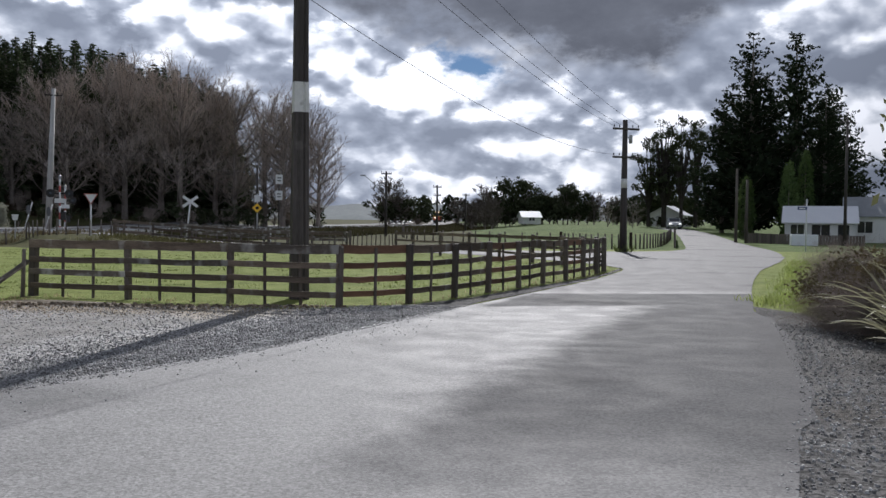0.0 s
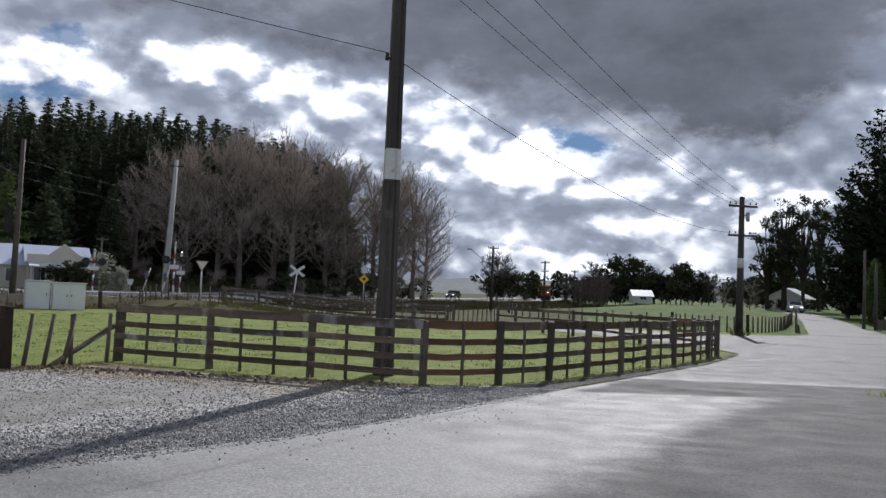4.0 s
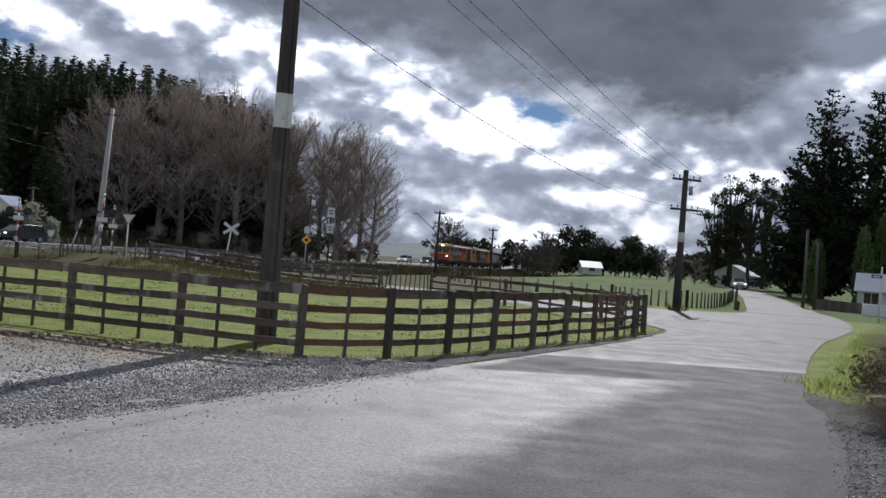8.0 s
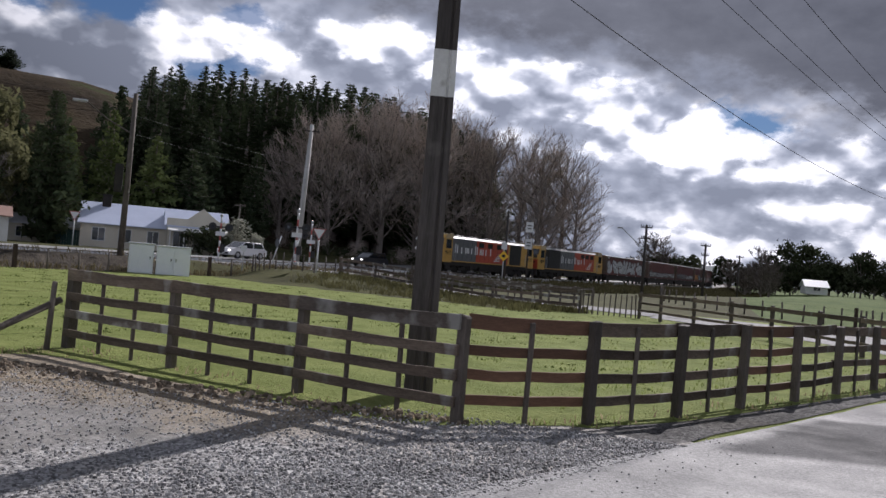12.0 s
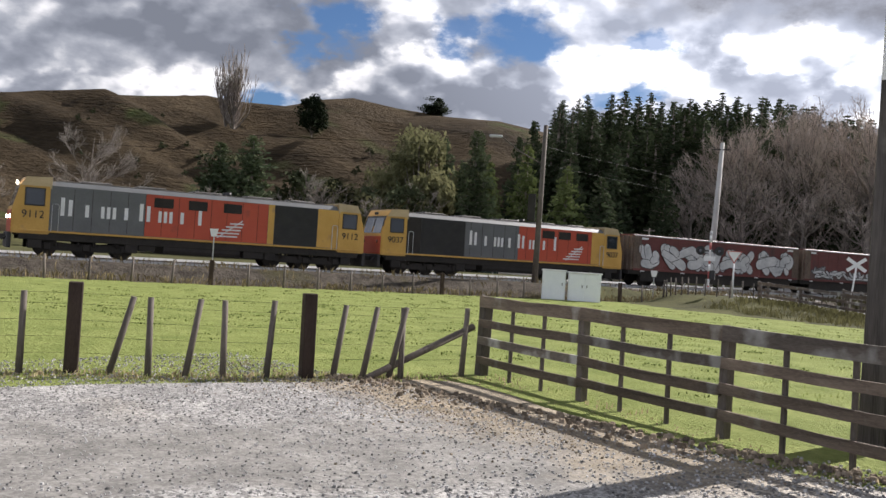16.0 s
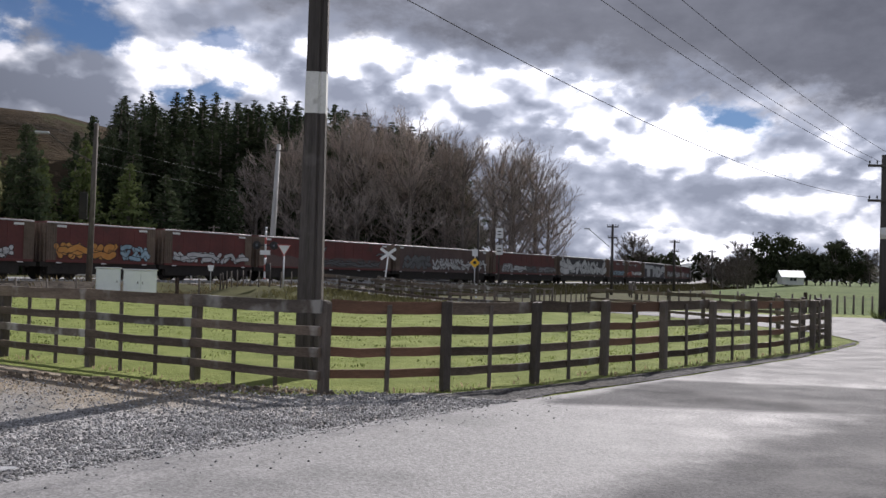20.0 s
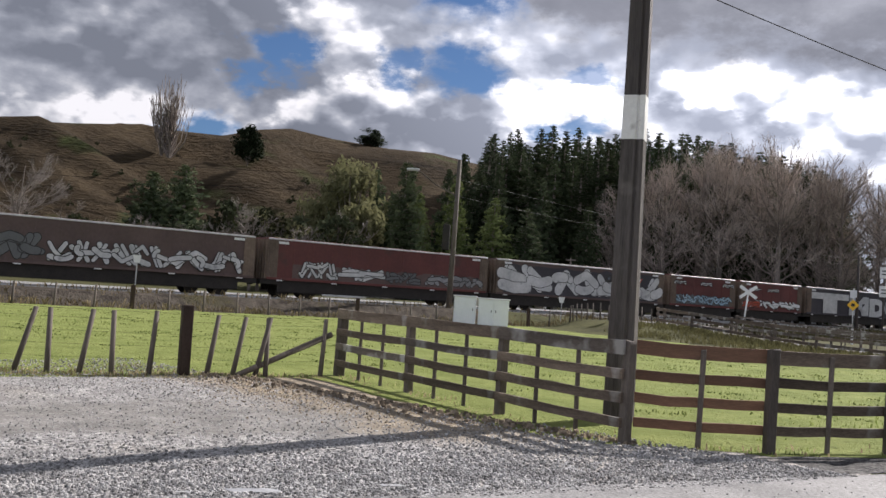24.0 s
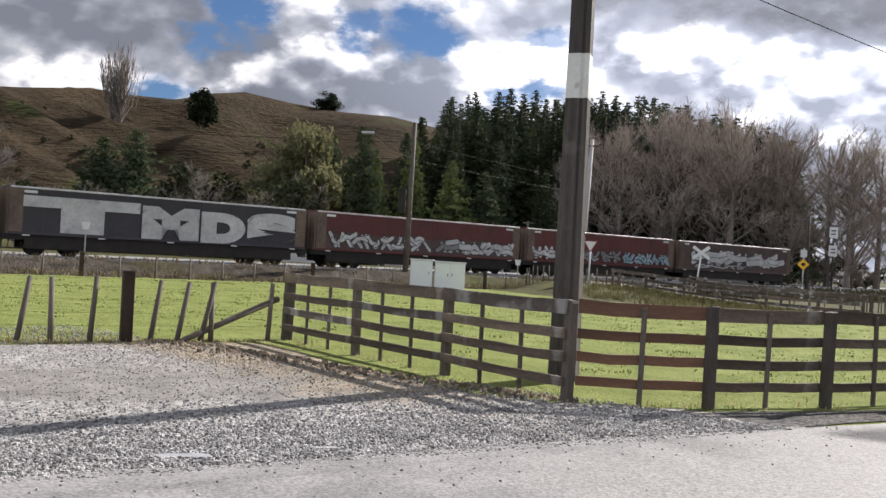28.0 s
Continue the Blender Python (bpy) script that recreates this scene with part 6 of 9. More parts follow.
TRAIN = [(locomotive("9112", True, "red, grey and yellow diesel locomotive leading the train"), 0.0, 18.9),
         (locomotive("9037", False, "grey, red and yellow diesel locomotive coupled second"), 18.9, 37.9)]
S, G = M_SILVER, M_GREYSP
WAGONS = [
    (17.4, M_WINE, [("blots", S, 0.03, 0.97, 1.18, 3.12, 8)], "dark red wagon with large silver graffiti"),
    (17.2, M_WINE, [("haze", M_WBROWN, 0.03, 0.98, 1.2, 1.9, 1), ("strokes", S, 0.06, 0.95, 1.25, 2.0, 14), ("blots", G, 0.05, 0.14, 1.3, 2.2, 2)], "dark red wagon with a band of small pale graffiti"),
    (17.0, M_WINE, [("strokes", G, 0.05, 0.5, 1.25, 2.1, 9), ("blots", S, 0.55, 0.92, 1.25, 2.0, 5)], "dark red wagon with pink and white graffiti"),
    (8.6, M_WINE, [("blots", M_ORANGE, 0.06, 0.62, 1.25, 2.35, 4), ("blots", M_CYAN, 0.66, 0.95, 1.25, 2.3, 3)], "short dark red wagon with orange graffiti"),
    (8.8, M_WINE, [("blots", S, 0.1, 0.95, 1.25, 2.05, 6)], "short dark red wagon with white graffiti"),
    (17.4, M_WINE, [("haze", M_WBROWN, 0.02, 0.98, 1.2, 2.0, 1), ("strokes", G, 0.32, 0.46, 2.5, 2.9, 4), ("strokes", G, 0.88, 0.98, 2.35, 2.6, 3), ("strokes", M_GREYL, 0.4, 0.9, 1.3, 1.9, 7)], "dark red wagon with faint grey tags"),
    (17.8, M_WBROWN, [("blots", M_GREYL, 0.08, 0.34, 1.25, 2.6, 4), ("strokes", S, 0.36, 0.95, 1.25, 2.5, 10)], "dull brown wagon crowded with grey graffiti"),
    (16.6, M_WINE, [("haze", M_WBROWN, 0.1, 0.98, 1.2, 2.0, 1), ("strokes", S, 0.12, 0.28, 1.25, 2.3, 4), ("blots", S, 0.30, 0.48, 1.25, 2.1, 2), ("strokes", M_GREYL, 0.5, 0.66, 1.3, 2.1, 3), ("blots", G, 0.7, 0.97, 1.3, 2.05, 5)], "dark red wagon with silver and grey graffiti along its foot"),
    (17.2, M_WBROWN, [("haze", M_WDARK, 0.01, 0.99, 1.2, 3.2, 1), ("blots", S, 0.02, 0.98, 1.2, 3.2, 7)], "brown wagon covered with huge silver graffiti"),
    (8.6, M_WINE, [("haze", M_GREYL, 0.08, 0.95, 1.22, 1.95, 9), ("strokes", M_CYAN, 0.08, 0.92, 1.25, 2.0, 10), ("strokes", S, 0.05, 0.2, 2.75, 3.05, 2), ("strokes", S, 0.45, 0.6, 2.75, 3.05, 2), ("strokes", S, 0.8, 0.95, 2.75, 3.05, 2)], "short dark red wagon with pale blue graffiti"),
    (9.2, M_WINE, [("blots", M_SIGNW, 0.03, 0.95, 1.25, 2.0, 6), ("strokes", M_RED, 0.03, 0.3, 1.25, 1.9, 3), ("strokes", S, 0.12, 0.3, 2.7, 3.0, 2), ("strokes", S, 0.42, 0.6, 2.7, 3.0, 3)], "short dark red wagon with black and white graffiti"),
    (17.2, M_WDARK, [("TMDS", S, 0.03, 0.97, 1.22, 3.05, 4)], "dark blue wagon with tall silver letters"),
    (17.2, M_WINE, [("haze", M_WBROWN, 0.02, 0.98, 1.2, 2.2, 1), ("strokes", S, 0.06, 0.5, 1.25, 2.3, 8), ("blots", G, 0.55, 0.66, 1.3, 2.1, 2), ("blots", S, 0.6, 0.96, 1.25, 2.25, 6)], "dark red wagon with silver graffiti along its foot"),
    (17.0, M_WINE, [("strokes", S, 0.04, 0.3, 1.25, 2.3, 4), ("strokes", G, 0.35, 0.6, 1.25, 2.2, 5), ("strokes", M_CYAN, 0.62, 0.97, 1.25, 2.2, 8)], "dark red wagon with blue and white graffiti"),
    (17.0, M_WBROWN, [("blots", S, 0.06, 0.93, 1.5, 2.9, 5), ("strokes", S, 0.15, 0.6, 1.25, 1.7, 6)], "brown last wagon with chunky silver graffiti"),
]
q_ = 37.9
for k_, (ln_, m_, art_, lab_) in enumerate(WAGONS):
    TRAIN.append((wagon(ln_, m_, art_, lab_, 20 + k_), q_, q_ + ln_))
    q_ += ln_


# ---- trees ----
def limb_lists(vs, fs, a, b, r0, r1, n=3):
    """Adds a tapered limb to lists of points and faces."""
    a, b = Vector(a), Vector(b)
    d = b - a
    if d.length < 1e-5:
        return
    d.normalize()
    u = d.orthogonal().normalized()
    w = d.cross(u)
    k0 = len(vs)
    for c, r in ((a, r0), (b, r1)):
        for k in range(n):
            t = k * math.tau / n
            vs.append(c + (u * math.cos(t) + w * math.sin(t)) * r)
    for k in range(n):
        q = (k + 1) % n
        fs.append((k0 + k, k0 + q, k0 + n + q, k0 + n + k))


def grow(rnd, vt, ft, vc, fc, p, d, length, r, level, tips, up=0.12, spread=0.55, kids=(5, 5, 4, 4), shrink=0.62, last=4, thin=0.0):
    """A limb in bending pieces with side limbs; the first two levels are trunk, the rest crown."""
    pieces = 4 if level < 2 else 3 if level < last else 2
    for k in range(pieces):
        q = p + d * (length / pieces)
        rr = max(r * (1 - 0.55 * (k + 1) / pieces), thin)
        r_at = max(r * (1 - 0.55 * k / pieces), thin)
        limb_lists(*((vt, ft) if level < 2 else (vc, fc)), p, q, r_at, rr, 6 if level == 0 else 4 if level == 1 else 3)
        if level < last:
            n = kids[level]
            for j in range(n):
                if level == 0 and k == 0:
                    continue
                if rnd.random() > (0.95 if level else 1) / (1 if level < 1 else 1.35):
                    continue
                a = rnd.uniform(0, math.tau)
                u = d.orthogonal().normalized()
                side = (u * math.cos(a) + d.cross(u) * math.sin(a))
                nd = (d * (1 - spread) + side * spread + Vector((0, 0, up))).normalized()
                grow(rnd, vt, ft, vc, fc, p.lerp(q, rnd.random()), nd, length * shrink * rnd.uniform(0.6, 1.1) * (1.15 - 0.25 * k / pieces), rr * 0.55, level + 1, tips, up, spread, kids, shrink, last, thin)
        p = q
        d = (d + Vector((rnd.uniform(-1, 1), rnd.uniform(-1, 1), rnd.uniform(-0.4, 1) * 0.6)) * 0.13).normalized()
        r = r
    tips.append(p.copy())


def bare_tree(seed, h, spread=0.55, up=0.16, twig=M_TWIG, kids=(5, 3, 3, 3), shrink=0.6, thin=0.0):
    rnd = random.Random(seed)
    vt, ft, vc, fc, tips = [], [], [], [], []
    grow(rnd, vt, ft, vc, fc, Vector((0, 0, -0.3)), Vector((0, 0, 1)), h * 0.8, h * 0.022, 0, tips, up, spread, kids, shrink, 4, thin)
    top = max(v.z for v in vt + vc)
    k = h / top
    for v in vt + vc:
        v.z *= k
    return from_lists("trunk", vt, ft, M_BARK), from_lists("crown", vc, fc, twig)


def round_tree(seed, h, w, n1=46, n2=9, n3=6, twig=M_TWIG, low=0.07, thick=1.0):
    """A bare tree with an egg-shaped crown: rising limbs that end on the crown's outline, side limbs and fine twigs."""
    rnd = random.Random(seed)
    vt, ft, vc, fc = [], [], [], []
    lean = Vector((rnd.uniform(-0.04, 0.04), rnd.uniform(-0.04, 0.04), 0)) * h

    def stem(z):
        return lean * (z / h) ** 2 + Vector((0, 0, z))
    zs = [-0.4, h * 0.2, h * 0.45, h * 0.7, h * 0.9]
    rs = [h * 0.021, h * 0.016, h * 0.011, h * 0.006, 0.03]
    for a, b, ra, rb in zip(zs, zs[1:], rs, rs[1:]):
        limb_lists(vt, ft, stem(max(a, 0)) + Vector((0, 0, min(a, 0))), stem(b), ra, rb, 6)
    lobe = [rnd.uniform(0.75, 1.1) for _ in range(7)]
    for k in range(n1):
        z0 = h * (low + 0.68 * rnd.random() ** 0.9)
        a = rnd.uniform(0, math.tau)
        z1 = min(h * 0.97, z0 + h * rnd.uniform(0.12, 0.32))
        f = z1 / h
        reach = w * max(0.1, 1 - ((f - 0.52) / 0.5) ** 2) ** 0.5 * lobe[int(a / math.tau * 7) % 7] * rnd.uniform(0.7, 1.05)
        d = Vector((math.cos(a), math.sin(a), 0))
        p0, p2 = stem(z0), stem(z1) + d * reach
        p1 = stem(z0 + (z1 - z0) * 0.3) + d * reach * 0.5
        r0 = h * 0.0048 * (1.15 - 0.7 * z0 / h)
        curve = [p0.lerp(p1, t).lerp(p1.lerp(p2, t), t) for t in (0, 0.25, 0.5, 0.75, 1)]
        for j in range(4):
            limb_lists(vt, ft, curve[j], curve[j + 1], r0 * (1 - 0.2 * j) + 0.012, r0 * (0.8 - 0.2 * j) + 0.012, 4)
        for j in range(n2):
            t = rnd.uniform(0.2, 1.0)
            q = p0.lerp(p1, t).lerp(p1.lerp(p2, t), t)
            tan = (p1.lerp(p2, t) - p0.lerp(p1, t)).normalized()
            side = Vector((rnd.uniform(-1, 1), rnd.uniform(-1, 1), rnd.uniform(-0.3, 1.0)))
            v = (tan * 0.75 + side * 0.8 + Vector((0, 0, 0.18))).normalized()
            ln = h * rnd.uniform(0.045, 0.105)
            e = q + v * ln
            limb_lists(vc, fc, q, e, 0.024 * thick, 0.014 * thick, 3)
            for i in range(n3):
                c = q.lerp(e, rnd.uniform(0.2, 1.0))
                g = (v * 0.7 + Vector((rnd.uniform(-1, 1), rnd.uniform(-1, 1), rnd.uniform(-0.6, 1.1))) * 0.75).normalized()
                limb_lists(vc, fc, c, c + g * h * rnd.uniform(0.03, 0.075), 0.0135 * thick, 0.009 * thick, 3)
    k = h / max(v.z for v in vt + vc)
    for v in vt + vc:
        v.z *= k
    return from_lists("trunk", vt, ft, M_BARK), from_lists("crown", vc, fc, twig)


def leaf_quads(rnd, vs, fs, c, r, n, size, flat=1.0, droop=0.0):
    """Small leaf clumps, each a bent pair of triangles, round a point."""
    for _ in range(n):
        a, b = rnd.uniform(0, math.tau), math.acos(rnd.uniform(-1, 1))
        q = r * rnd.random() ** 0.5
        p = Vector((c[0] + q * math.sin(b) * math.cos(a), c[1] + q * math.sin(b) * math.sin(a), c[2] + q * math.cos(b) * flat))
        s = size * rnd.uniform(0.5, 1.3)
        u = Vector((rnd.uniform(-1, 1), rnd.uniform(-1, 1), rnd.uniform(-1, 1) - droop)).normalized()
        w = u.orthogonal().normalized()
        k = len(vs)
        vs += [p - u * s, p + w * s * 0.5, p + u * s * (1 + droop), p - w * s * 0.5]
        fs += [(k, k + 1, k + 2), (k, k + 2, k + 3)]


def conifer(seed, h, width, needles, top_bare=0.0, base=0.12, gaps=0.1, size=0.3, density=1.0, power=0.75, rise=(-0.12, 0.3)):
    """A conifer: tapered trunk, whorls of drooping limbs, clumps of needles along each."""
    rnd = random.Random(seed)
    vt, ft, vc, fc = [], [], [], []
    limb_lists(vt, ft, (0, 0, -0.4), (0, 0, h * 0.6), h * 0.018, h * 0.011, 7)
    limb_lists(vt, ft, (0, 0, h * 0.6), (0, 0, h), h * 0.011, 0.02, 6)
    z = h * base
    while z < h * 0.99:
        f = (z / h - base) / (1 - base)
        reach = width * (1 - f) ** power * (0.6 + 0.4 * min(1, f * 5)) + 0.15
        n = max(4, int(9 - 4 * f))
        for k in range(n):
            if rnd.random() < gaps:
                continue
            a = rnd.uniform(0, math.tau)
            ln = reach * rnd.uniform(0.55, 1.15)
            tip = Vector((math.cos(a) * ln, math.sin(a) * ln, z + ln * rnd.uniform(*rise)))
            limb_lists(vt, ft, (0, 0, z), tip, 0.05 * (1 - f) + 0.015, 0.008, 3)
            m = max(2, int(ln * 2.2 * density))
            for j in range(m):
                w = (j + 0.7) / m
                p = Vector((0, 0, z)).lerp(tip, w)
                leaf_quads(rnd, vc, fc, p, (0.28 + 0.18 * ln * (1 - abs(w - 0.55))) * (1 - 0.55 * f * f), 4, size * (0.8 + 0.3 * (1 - f)) * (1 - 0.45 * f * f), 0.6, 0.15)
        z += h * (0.026 - 0.010 * f) * rnd.uniform(0.7, 1.3)
    return from_lists("trunk", vt, ft, M_BARK), from_lists("crown", vc, fc, needles)


def leafy_tree(seed, h, width, leaves, trunk=0.3, blobs=26, clump=1.2, n=70, size=0.26, weep=0.0, tall=1.0, trunk_m=None):
    """A broad evergreen: forked limbs that end in ragged clumps of leaves, with gaps between."""
    rnd = random.Random(seed)
    vt, ft, vc, fc = [], [], [], []
    limb_lists(vt, ft, (0, 0, -0.3), (0, 0, h * trunk), h * 0.022, h * 0.013, 8)
    for k in range(blobs):
        a = rnd.uniform(0, math.tau)
        f = rnd.random()
        zz = h * (trunk + (1 - trunk) * (0.12 + 0.8 * f))
        prof = math.sin(math.pi * min(0.98, 0.2 + 0.75 * f)) ** 0.6
        rr = width * prof * rnd.uniform(0.25, 1.0)
        c = Vector((math.cos(a) * rr, math.sin(a) * rr, zz))
        mid = Vector((c.x * 0.45, c.y * 0.45, h * trunk + (zz - h * trunk) * 0.55))
        limb_lists(vt, ft, (0, 0, h * trunk * rnd.uniform(0.7, 1.0)), mid, h * 0.012, h * 0.008, 4)
        limb_lists(vt, ft, mid, c, h * 0.008, 0.02, 3)
        leaf_quads(rnd, vc, fc, c, clump * rnd.uniform(0.6, 1.25), n, size, 0.75, weep)
        if weep:
            for _ in range(10):
                p = c + Vector((rnd.uniform(-1, 1), rnd.uniform(-1, 1), 0)) * clump * 0.8
                for j in range(7):
                    leaf_quads(rnd, vc, fc, p - Vector((0, 0, j * 0.3)), 0.16, 2, size, 1.0, 0.8)
    k = h / max(v.z for v in vc)
    for v in vt + vc:
        v.z *= k
    return from_lists("trunk", vt, ft, trunk_m or M_BARK), from_lists("crown", vc, fc, leaves)


def plant(name, meshes, label, x, y, scale=1.0, rz=None, group="", z=None, sz=None, category="tree"):
    rnd = RND
    t = thing(name, label, category, group, (x, y, gz(x, y) - 0.05 if z is None else z), rnd.uniform(0, 360) if rz is None else rz)
    t.scale = (scale, scale, sz or scale)
    for nm, me in zip(("trunk", "crown"), meshes):
        ob = new(nm, me)
        ob.parent = t
    return t


# dark pine plantation on the slope beyond the road
pines = [conifer(40 + k, 20.0, 3.8, M_PINE, base=0.08, gaps=0.08, size=0.36, density=1.0, power=0.88) for k in range(4)]
rnd_ = random.Random(77)
for row, (dist0, n) in enumerate(((122, 27), (130, 30), (139, 30), (147, 26))):
    for k in range(n):
        a = radians(-36.6 + 21.5 * (k + rnd_.uniform(-0.3, 0.3)) / (n - 1))
        d = dist0 + rnd_.uniform(-2.5, 2.5)
        x, y = 2.4 + math.sin(a) * d, 6.0 + math.cos(a) * d
        top = np.interp(math.degrees(a), [-37, -35, -32, -25, -20, -15], [23.5, 26.5, 26.8, 27.0, 25.0, 22.0]) * d / 135 + rnd_.uniform(-2.2, 1.4) - (2.0 if row == 0 else 0)
        base = gz(x, y)
        sc = (top - base) / 20.0
        plant("pine_tree", pines[(k + row) % 4], "tall dark plantation pine", x, y, min(sc * 1.5, 1.5), group="pines of the plantation", sz=sc)

# bare winter trees in front of the pines
bares = [round_tree(10 + k, 18.0, w) for k, w in enumerate((4.6, 5.3, 4.2, 5.0, 4.8))]
for k, (x, y, top) in enumerate([(-52.5, 110, 17.0), (-49.3, 112, 21.0), (-46.0, 110.5, 22.0), (-43.0, 114, 23.5), (-39.5, 112.5, 23.5), (-36.0, 116, 24.0), (-33.0, 114.0, 23.5), (-29.5, 118.0, 21.5), (-26.5, 116.0, 20.5), (-23.3, 120, 21.0), (-20.5, 117.5, 20.5), (-18.0, 121, 19.5), (-16.0, 119.0, 16.5), (-41.0, 121, 24), (-31.0, 122, 23), (-21.5, 124, 21)]):
    sc = (top - gz(x, y)) / 18.0
    plant("bare_tree", bares[k % 5], "bare grey-brown winter tree with dense upright twigs", x, y, sc * 1.0, group="bare trees beyond the railway", sz=sc)
# shrubs at the foot of the trees
shrub = [leafy_tree(60 + k, 3.0, 1.6, M_LEAF, 0.08, 12, 0.75, 50, 0.2) for k in range(3)]
bareshrub = [bare_tree(70 + k, 4.0, 0.7, 0.1, kids=(6, 4, 3, 2)) for k in range(2)]
for k in range(30):
    x = -60 + 47 * k / 29 + rnd_.uniform(-0.8, 0.8)
    y = 103.5 + 0.17 * (x + 60) + rnd_.uniform(-1, 2.5)
    if x > -21:
        continue
    if k % 3 == 0:
        plant("bare_shrub", bareshrub[k % 2], "twiggy bare shrub under the trees", x, y, rnd_.uniform(0.6, 1.1), group="shrubs under the trees", category="shrub")
    else:
        plant("evergreen_shrub", shrub[k % 3], "dark evergreen shrub under the trees", x, y, rnd_.uniform(0.5, 1.0), group="shrubs under the trees", category="shrub")

for k in range(16):
    x = -38 + 20 * k / 15 + rnd_.uniform(-0.8, 0.8)
    plant("evergreen_shrub" if k % 2 else "bare_shrub", shrub[k % 3] if k % 2 else bareshrub[k % 2], "dark evergreen shrub behind the bare trees" if k % 2 else "twiggy bare shrub behind the bare trees", x, 121 + 0.25 * (x + 38) + rnd_.uniform(-1.5, 1.5), rnd_.uniform(1.0, 1.6), group="shrubs behind the bare trees", category="shrub")
# a pale flowering shrub, dark shrubs and a thin pole beside the cream house
M_BLOOM = mat("pale_blossom", (0.28, 0.29, 0.22), (0.55, 0.55, 0.46), 1.2, 0.9, 0, 6.0, transl=0.3, vary=0.2, spec=0.05)
bloom = leafy_tree(64, 3.6, 1.5, M_BLOOM, 0.2, 14, 0.5, 40, 0.12, weep=0.5)
plant("flowering_shrub", bloom, "pale flowering shrub with arching sprays beside the house", -43.1, 83.8, 1.15, category="shrub")
plant("flowering_shrub", bloom, "low pale flowering shrub beside the house", -41.6, 84.2, 0.75, category="shrub")
for x, y, sc in ((-45.2, 82.4, 1.0), (-46.6, 81.6, 0.85), (-43.9, 82.2, 0.7), (-39.5, 84.0, 0.6), (-37.5, 85.5, 0.7)):
    plant("evergreen_shrub", shrub[0], "dark evergreen shrub beside the house", x, y, sc, category="shrub")
tp = thing("thin_pole", "thin timber pole with a short crossarm behind the shrubs", "pole", at=(-44.8, 86.6, gz(-44.8, 86.6)))
bm = bmesh.new()
tube(bm, (0, 0, -0.3), (0, 0, 5.4), 0.1, 0.07, 8)
part("post", bm, M_POSTW, tp)
bm = bmesh.new()
box(bm, -0.6, -0.05, 5.15, 0.6, 0.05, 5.27, 0.01)
part("crossarm", bm, M_POSTW, tp)

# trees on and below the hill
willow = leafy_tree(80, 13.0, 4.4, M_WILLOW, 0.15, 46, 1.4, 60, 0.22, weep=0.7)
plant("weeping_willow", willow, "yellow-green drooping tree below the hill", -68.0, 77.5, 1.2, sz=(16.6 - gz(-68, 77.5)) / 13)
con2 = [conifer(90 + k, 12.0, 3.0, M_PINE, base=0.04, gaps=0.03, size=0.32, density=1.3, power=0.6) for k in range(2)]
plant("dark_conifer", con2[0], "dark green conifer below the hill", -60.5, 78.0, 1.05, sz=(15.5 - gz(-60.5, 78)) / 12)
plant("dark_conifer", con2[1], "dark conifer beside the bare tree", -78.0, 58.7, 1.3, sz=(12.2 - gz(-78, 58.7)) / 12)
plant("dark_conifer", con2[0], "rounded dark conifer below the hill", -75.5, 60.9, 1.35, sz=(13.2 - gz(-75.5, 60.9)) / 12)
for x, y, top, w in ((-56.5, 95.5, 12.5, 1.2), (-59.5, 93.0, 13.5, 1.2), (-50.5, 99.5, 13.0, 0.9), (-63.5, 84, 13.0, 0.9), (-66.0, 92.0, 17.0, 0.9), (-62, 97.0, 18.0, 0.9), (-58.0, 101.0, 17.0, 0.9), (-70.5, 84.0, 16.0, 1.1), (-74.0, 80.0, 14.0, 1.1), (-64.5, 80.5, 12.5, 0.9), (-61.5, 88.0, 15.5, 1.0), (-68.5, 98.0, 20.0, 1.1), (-72.0, 92.0, 17.5, 1.1)):
    # a few get the brighter needle copy, their sunlight being in the colour
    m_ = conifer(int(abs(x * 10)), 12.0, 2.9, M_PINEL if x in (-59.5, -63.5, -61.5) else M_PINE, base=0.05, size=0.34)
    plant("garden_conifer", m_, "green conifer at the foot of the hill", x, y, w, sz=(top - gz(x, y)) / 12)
mixed = [leafy_tree(100, 7.0, 2.6, M_LEAF, 0.15, 22, 1.1, 55, 0.24), leafy_tree(101, 7.0, 2.8, M_WILLOW, 0.15, 20, 1.1, 45, 0.22), round_tree(102, 7.5, 3.2, 26, 7, 6, M_TWIGP, 0.05)]
for k in range(54):
    f = k / 53
    x, y = -82 + 18 * f + rnd_.uniform(-1.6, 1.6), 50 + 25 * f + rnd_.uniform(-2.5, 2.5)
    plant("hedge_tree", mixed[k % 3], ("dark leafy", "olive-green leafy", "pale twiggy bare")[k % 3] + " tree in the row below the hill", x, y, rnd_.uniform(0.55, 0.95) if f < 0.55 else rnd_.uniform(0.8, 1.4), group="row of trees below the hill")
big_bare = round_tree(110, 12.0, 5.6, 40, 9, 9, M_TWIGP, 0.06)
M_TWIGD = mat("dark_bare_twigs", (0.075, 0.064, 0.055), (0.16, 0.14, 0.122), 1.0, 0.9, 0, 8.0, vary=0.2, spec=0.08)
far_bare = [round_tree(111 + k, 12.0, 5.0, 40, 9, 8, M_TWIGD, 0.08, 2.2) for k in range(2)]
plant("bare_tree", big_bare, "wide pale bare tree behind the train", -84.0, 48.0, 1.0, sz=(13.2 - gz(-84, 48)) / 12)
plant("bare_tree", big_bare, "pale bare tree below the hill", -75.0, 61.5, 0.6)
